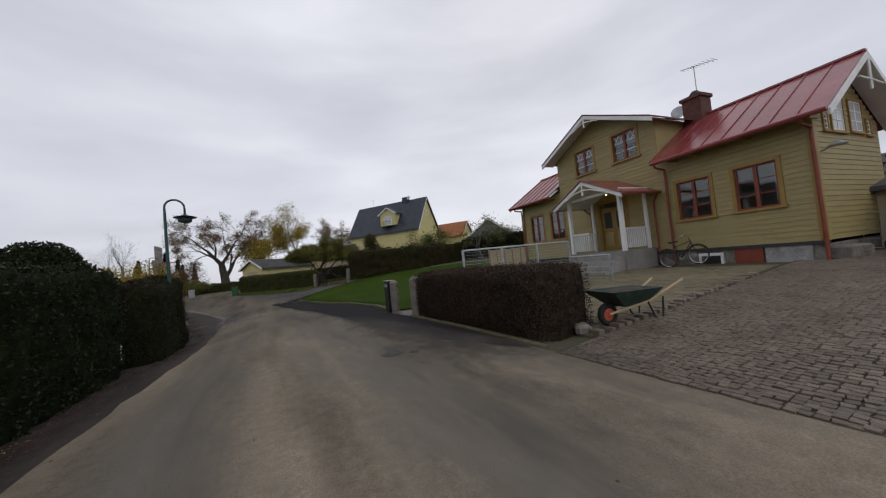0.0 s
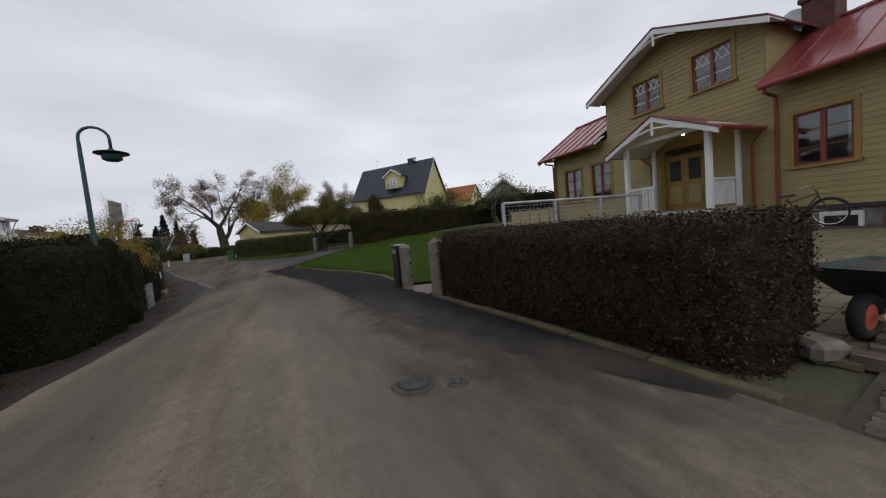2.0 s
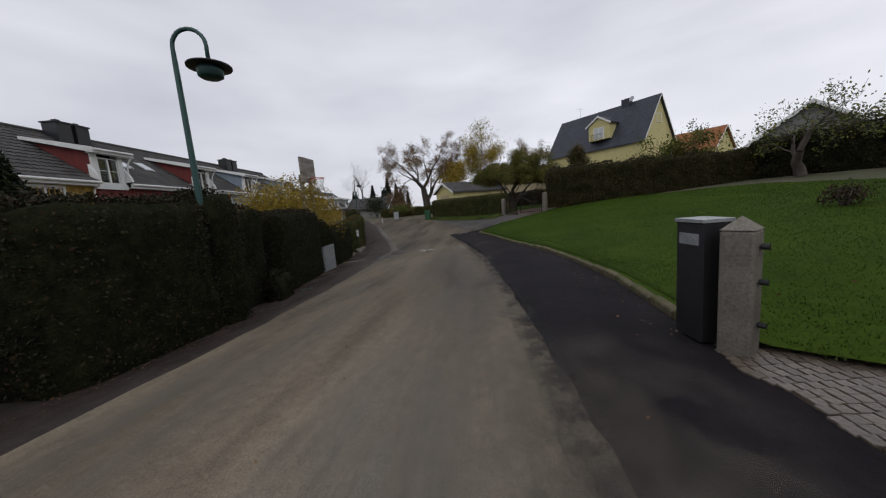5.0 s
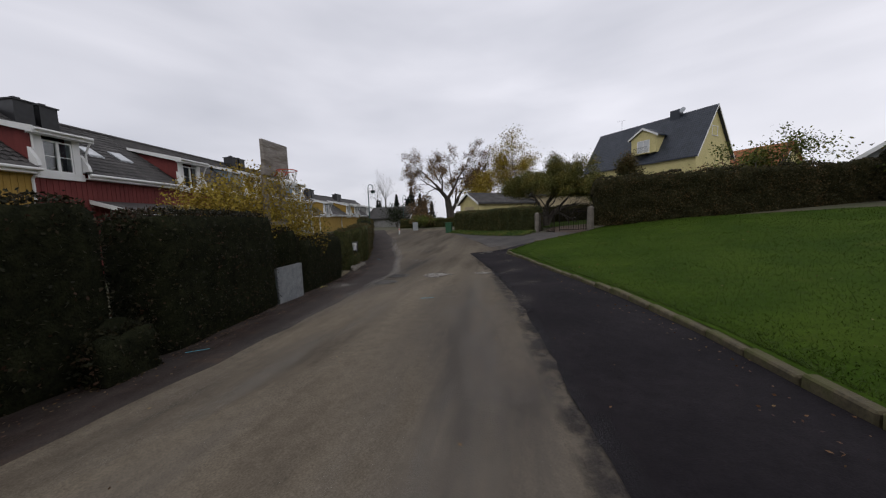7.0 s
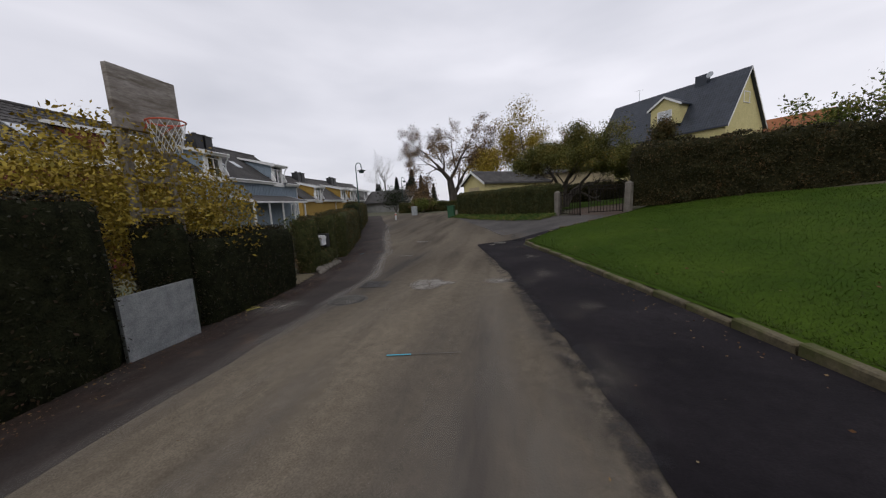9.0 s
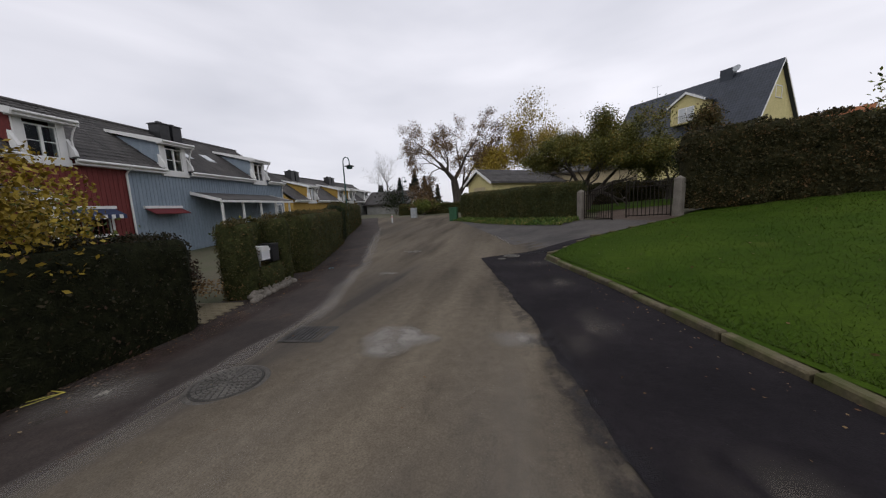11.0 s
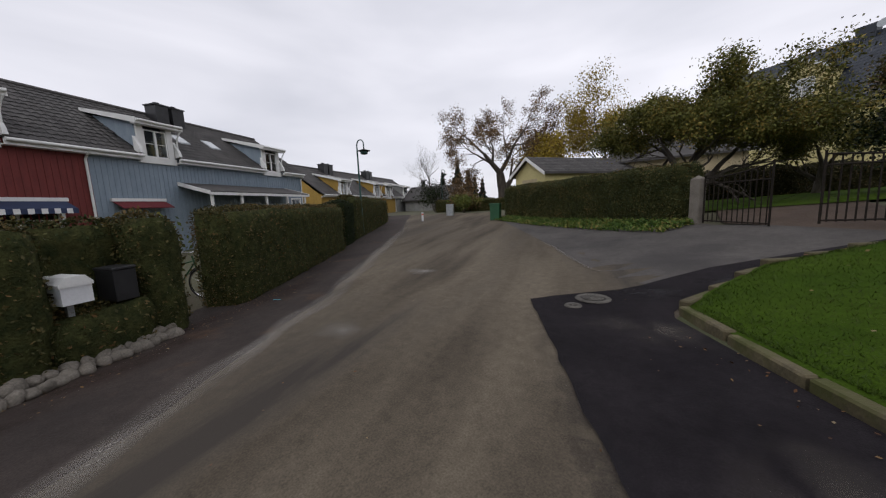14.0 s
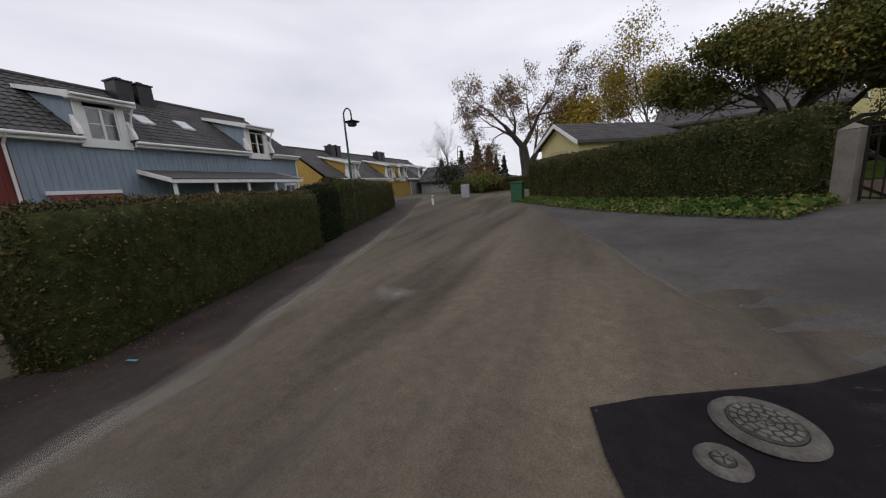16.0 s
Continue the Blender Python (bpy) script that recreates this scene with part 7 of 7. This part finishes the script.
def stroke(name, label, a, b, w, mat):
    a, b = Vector(a), Vector(b)
    d = (b - a).normalized()
    n = Vector((-d.y, d.x)) * w
    vs = []
    for k in range(6):
        p = a + (b - a) * k / 5
        for q in (-1, 1):
            o = p + n * q * (0.6 + 0.5 * abs(noise.noise((k, q, 3))))
            vs.append((o.x, o.y, gz(o.x, o.y) + 0.024))
    tagged(pieces(name, vs, [(2 * k, 2 * k + 1, 2 * k + 3, 2 * k + 2) for k in range(5)], mat), label, kind="structure")


stroke("paint_mark", "blue sprayed survey mark", (-8.75, 16.85), (-8.5, 17.0), 0.025, BLUEPAINT)
stroke("paint_mark", "faint sprayed survey mark", (-8.5, 17.0), (-8.0, 17.3), 0.012, SAND)
stroke("paint_mark", "blue sprayed survey mark", (-17.0, 23.4), (-16.85, 23.5), 0.03, BLUEPAINT)
stroke("paint_mark", "blue sprayed survey mark", (-9.75, 12.7), (-9.6, 12.95), 0.025, BLUEPAINT)
stroke("paint_mark", "yellow sprayed survey arrow", (-13.3, 16.4), (-13.0, 17.4), 0.015, YELLOWPAINT)
stroke("paint_mark", "yellow sprayed survey arrow", (-13.0, 17.4), (-12.95, 17.1), 0.015, YELLOWPAINT)
stroke("paint_mark", "yellow sprayed survey arrow", (-13.0, 17.4), (-13.25, 17.3), 0.015, YELLOWPAINT)

# fallen leaves
pts = []
for i in range(900):
    k = rng.random()
    if k < 0.3:
        s = 11 + 17 * rng.random()
        n = lerp(s, ROAD_R) - 0.03 - abs(rng.normal()) * 0.3
    elif k < 0.75:
        s = 2 + 36 * rng.random()
        n = lerp(s, HEDGE_L) + abs(rng.normal()) * 0.35
    else:
        s = -2 + 34 * rng.random()
        n = lerp(s, LINE_L) + (lerp(s, ROAD_R) - lerp(s, LINE_L)) * rng.random()
    x, y = xy(s, n)
    pts.append((x, y, gz(x, y) + 0.042))
for i in range(1500):
    s = -3 + 34 * rng.random() ** 1.2
    x, y = xy(s, lerp(s, HEDGE_L) - 0.1 + abs(rng.normal()) * 0.28)
    pts.append((x, y, gz(x, y) + 0.02))
quads("fallen_leaves", LEAF_LITTER, pts, 0.0155, None, "scattered brown and yellow fallen leaves", flat=0.85)
pts = []
for i in range(260):
    s = 11.5 + 19 * rng.random()
    e = lerp(s, ROAD_R)
    n = e + 0.3 + (lawn_right(s) - e) * rng.random() ** 1.3
    x, y = xy(s, n)
    pts.append((x, y, gz(x, y) + 0.14))
quads("lawn_leaves", LEAF_LITTER, pts, 0.028, None, "scattered fallen leaves on the lawn", flat=0.85)

# ---- kerb stones, setts and paving ----
kerb = thing("kerb", "mossy granite kerb stones along the lawn", "", kind="structure")
def kerb_line(pts, h=0.1, w=0.13):
    for (ax, ay), (bx, by) in zip(pts, pts[1:]):
        L = math.hypot(bx - ax, by - ay)
        n = max(1, round(L / 0.75))
        for k in range(n):
            x0, y0 = ax + (bx - ax) * (k + 0.02) / n, ay + (by - ay) * (k + 0.02) / n
            x1, y1 = ax + (bx - ax) * (k + 0.98) / n, ay + (by - ay) * (k + 0.98) / n
            l = math.hypot(x1 - x0, y1 - y0)
            bm = boxed(0, l, -w / 2, w / 2, -0.12, h + rng.normal() * 0.012, bevel=0.018)
            ob = part("kerb_stone", bm, KERB, kerb)
            ob.matrix_world = pose(x0, y0, gz((x0 + x1) / 2, (y0 + y1) / 2), rng.normal() * 1.5, 0, math.degrees(math.atan2(y1 - y0, x1 - x0)))


kerb_line([xy(s, lerp(s, ROAD_R) + 0.07) for s in (11.2, 12.5, 14, 15.2, 16.5, 18.5, 20, 22.2, 24, 25.5, 27, 28.7, 29.3, 30.2, 31.2)])
edging = thing("hedge_edging", "low concrete edging under the brown hedge", "", kind="structure")
for k in range(6):
    a, b = xy(3.8 + k * 0.87, 3.75), xy(3.8 + k * 0.87 + 0.85, 3.75)
    ob = part("edging_stone", boxed(0, 0.84, -0.06, 0.06, -0.1, 0.05, bevel=0.012), KERB, edging)
    ob.matrix_world = pose(a[0], a[1], gz(*a), 0, 0, math.degrees(math.atan2(b[1] - a[1], b[0] - a[0])))
# cobble stone edging under the letter box hedge
rub = thing("stone_edging", "rounded field stones along a garden bed", "", kind="structure")
sm = bmesh.new()
bmesh.ops.create_icosphere(sm, subdivisions=2, radius=0.09)
for v in sm.verts:
    v.co *= 1 + 0.2 * noise.noise(v.co * 14)
    v.co.z *= 0.75
stone_me = part("field_stone", sm, GRANITE, rub, smooth=True)
stone_me.matrix_world = pose(*on(*xy(25.0, lerp(25.0, HEDGE_L) + 0.05), 0.03))
for k in range(34):
    s = 25.05 + 1.9 * (k // 2) / 17
    x, y = xy(s, lerp(s, HEDGE_L) + 0.03 + 0.13 * (k % 2) - 0.12)
    ob = new("field_stone", stone_me.data)
    ob.parent = rub
    ob.matrix_world = pose(x + rng.normal() * 0.02, y + rng.normal() * 0.02, gz(x, y) + 0.04 + 0.06 * (1 - k % 2), rng.random() * 90, 0, rng.random() * 360) @ Matrix.Diagonal((0.8 + 0.5 * rng.random(), 0.8 + 0.4 * rng.random(), 0.8 + 0.4 * rng.random(), 1))

sheet("sett_bed", JOINT, -16, 3.55, 0.5, lambda s: 3.66, lambda s: 17.0, 20, lambda s, v: 0.012, "dark soil bed under the granite setts")
setts = thing("sett_paving", "wet grey granite setts laid in waves", "", kind="structure")


def sett_mesh(seed):
    r = np.random.default_rng(seed)
    bm = bmesh.new()
    w, l, h = 0.0415, 0.0375, 0.013
    lo = [bm.verts.new((sx * w, sy * l, -0.03)) for sx, sy in ((-1, -1), (1, -1), (1, 1), (-1, 1))]
    mid = [bm.verts.new((sx * w * (1 + 0.06 * r.normal()), sy * l * (1 + 0.06 * r.normal()), h - 0.006)) for sx, sy in ((-1, -1), (1, -1), (1, 1), (-1, 1))]
    hi = [bm.verts.new((v.co.x * 0.93, v.co.y * 0.93, h + 0.0015 * r.normal())) for v in mid]
    for a, b in ((lo, mid), (mid, hi)):
        for i in range(4):
            bm.faces.new((a[i], a[(i + 1) % 4], b[(i + 1) % 4], b[i]))
    bm.faces.new(hi)
    return bm


protos = []
for k in range(8):
    me = bpy.data.meshes.new("sett")
    bm = sett_mesh(k)
    bmesh.ops.recalc_face_normals(bm, faces=bm.faces)
    bm.to_mesh(me)
    bm.free()
    me.materials.append(COBBLE)
    protos.append(me)
tmpl = [([tuple(v.co) for v in me.vertices], [tuple(p.vertices) for p in me.polygons]) for me in protos]
jv, jf, singles = [], [], 0
row = 0
n_ = 3.7
while n_ < 15.5:
    s = -13.0
    col = 0
    while s < 3.5:
        wave = 0.35 * math.sin(s * 1.6) * (1 if n_ > 4.0 else 0) * min(1, (n_ - 4.0) * 0.7)
        ss, nn_ = s + rng.normal() * 0.008, n_ + max(wave, -0.2) * 0.6 + rng.normal() * 0.008
        if nn_ > 3.68 and not (ss > 3.45):
            x, y = xy(ss, nn_)
            hx = HOUSE.inverted() @ Vector((x, y, 0))
            if not (hx.x > -0.1 and hx.y < 0.05):
                ang = 115.0 + math.degrees(0.45 * math.cos(s * 1.6)) * (1 if n_ > 4.0 else 0) + rng.normal() * 4
                k = int(rng.integers(8))
                z = gz(x, y) + 0.018 + rng.normal() * 0.002
                if singles < 300 and n_ < 5.0 and -0.6 < s < 3.5:
                    ob = new("sett", protos[k])
                    ob.parent = setts
                    ob.matrix_world = pose(x, y, z, 0, 0, ang)
                    singles += 1
                else:
                    m = pose(x, y, z, rng.normal() * 0.8, rng.normal() * 0.8, ang)
                    q = len(jv)
                    jv += [tuple(m @ Vector(v)) for v in tmpl[k][0]]
                    jf += [tuple(q + i for i in f) for f in tmpl[k][1]]
        s += 0.086
        col += 1
    n_ += 0.078
    row += 1
tagged(pieces("setts", jv, jf, COBBLE, setts), kind="stuff")

# yard paving between the hedge and the house, with a ragged edge of loose stones
yard = thing("yard_paving", "mossy yellowish paving slabs in the front yard", "", kind="structure")
pv, pf = [], []
for i in range(40):
    for j in range(34):
        s, n = 3.62 + 0.205 * j, 4.6 + 0.205 * i
        x, y = xy(s + 0.1, n + 0.1)
        hx = HOUSE.inverted() @ Vector((x, y, 0))
        if hx.y < 0.05 or s > 9.8:
            continue
        q = len(pv)
        z = rng.normal() * 0.003
        cs = [xy(s + a, n + b) for a, b in ((0.005, 0.005), (0.2, 0.005), (0.2, 0.2), (0.005, 0.2))]
        pv += [(cx, cy, gz(cx, cy) + 0.03 + z) for cx, cy in cs] + [(cx, cy, gz(cx, cy) - 0.02) for cx, cy in cs]
        pf += [(q, q + 1, q + 2, q + 3)] + [(q + a, q + 4 + a, q + 4 + (a + 1) % 4, q + (a + 1) % 4) for a in range(4)]
tagged(pieces("slabs", pv, pf, PAVER, yard), kind="stuff")
sb = boxed(-0.07, 0.07, -0.1, 0.1, -0.02, 0.1, bevel=0.012)
edge_me = part("edge_stone", sb, COBBLE, yard)
edge_me.matrix_world = pose(*on(*xy(3.6, 4.7), 0.0), 0, 0, 25)
for k in range(26):
    x, y = xy(3.58 + rng.normal() * 0.02, 4.95 + k * 0.235)
    ob = new("edge_stone", edge_me.data)
    ob.parent = yard
    ob.matrix_world = pose(x, y, gz(x, y) - 0.01 + rng.normal() * 0.01, rng.normal() * 4, rng.normal() * 4, 25 + rng.normal() * 8)
# small sett patch between the first gate posts
gate_bed = thing("entrance_setts", "patch of granite setts between the gate posts", "", kind="structure")
for i in range(19):
    for j in range(15):
        x, y = xy(9.35 + i * 0.087 + rng.normal() * 0.005, 3.75 + j * 0.082 + 0.04 * math.sin(i * 0.8))
        ob = new("sett", protos[int(rng.integers(8))])
        ob.parent = gate_bed
        ob.matrix_world = pose(x, y, gz(x, y) + 0.03, 0, 0, 115 + rng.normal() * 5)
# brick paving in the garden opening by the letter boxes
bedp = thing("garden_path", "grey concrete paving stones in a garden entrance", "", kind="structure")
pm = None
for i in range(12):
    for j in range(9):
        s = 23.75 + i * 0.105
        x, y = xy(s, lerp(s, HEDGE_L) - 0.22 - j * 0.205 - 0.1 * (i % 2))
        if pm is None:
            ob = part("paving_stone", boxed(-0.1, 0.1, -0.05, 0.05, -0.03, 0.02, bevel=0.004), PAVER, bedp)
            pm = ob.data
        else:
            ob = new("paving_stone", pm)
            ob.parent = bedp
        ob.matrix_world = pose(x, y, gz(x, y) + 0.005, 0, 0, 25)
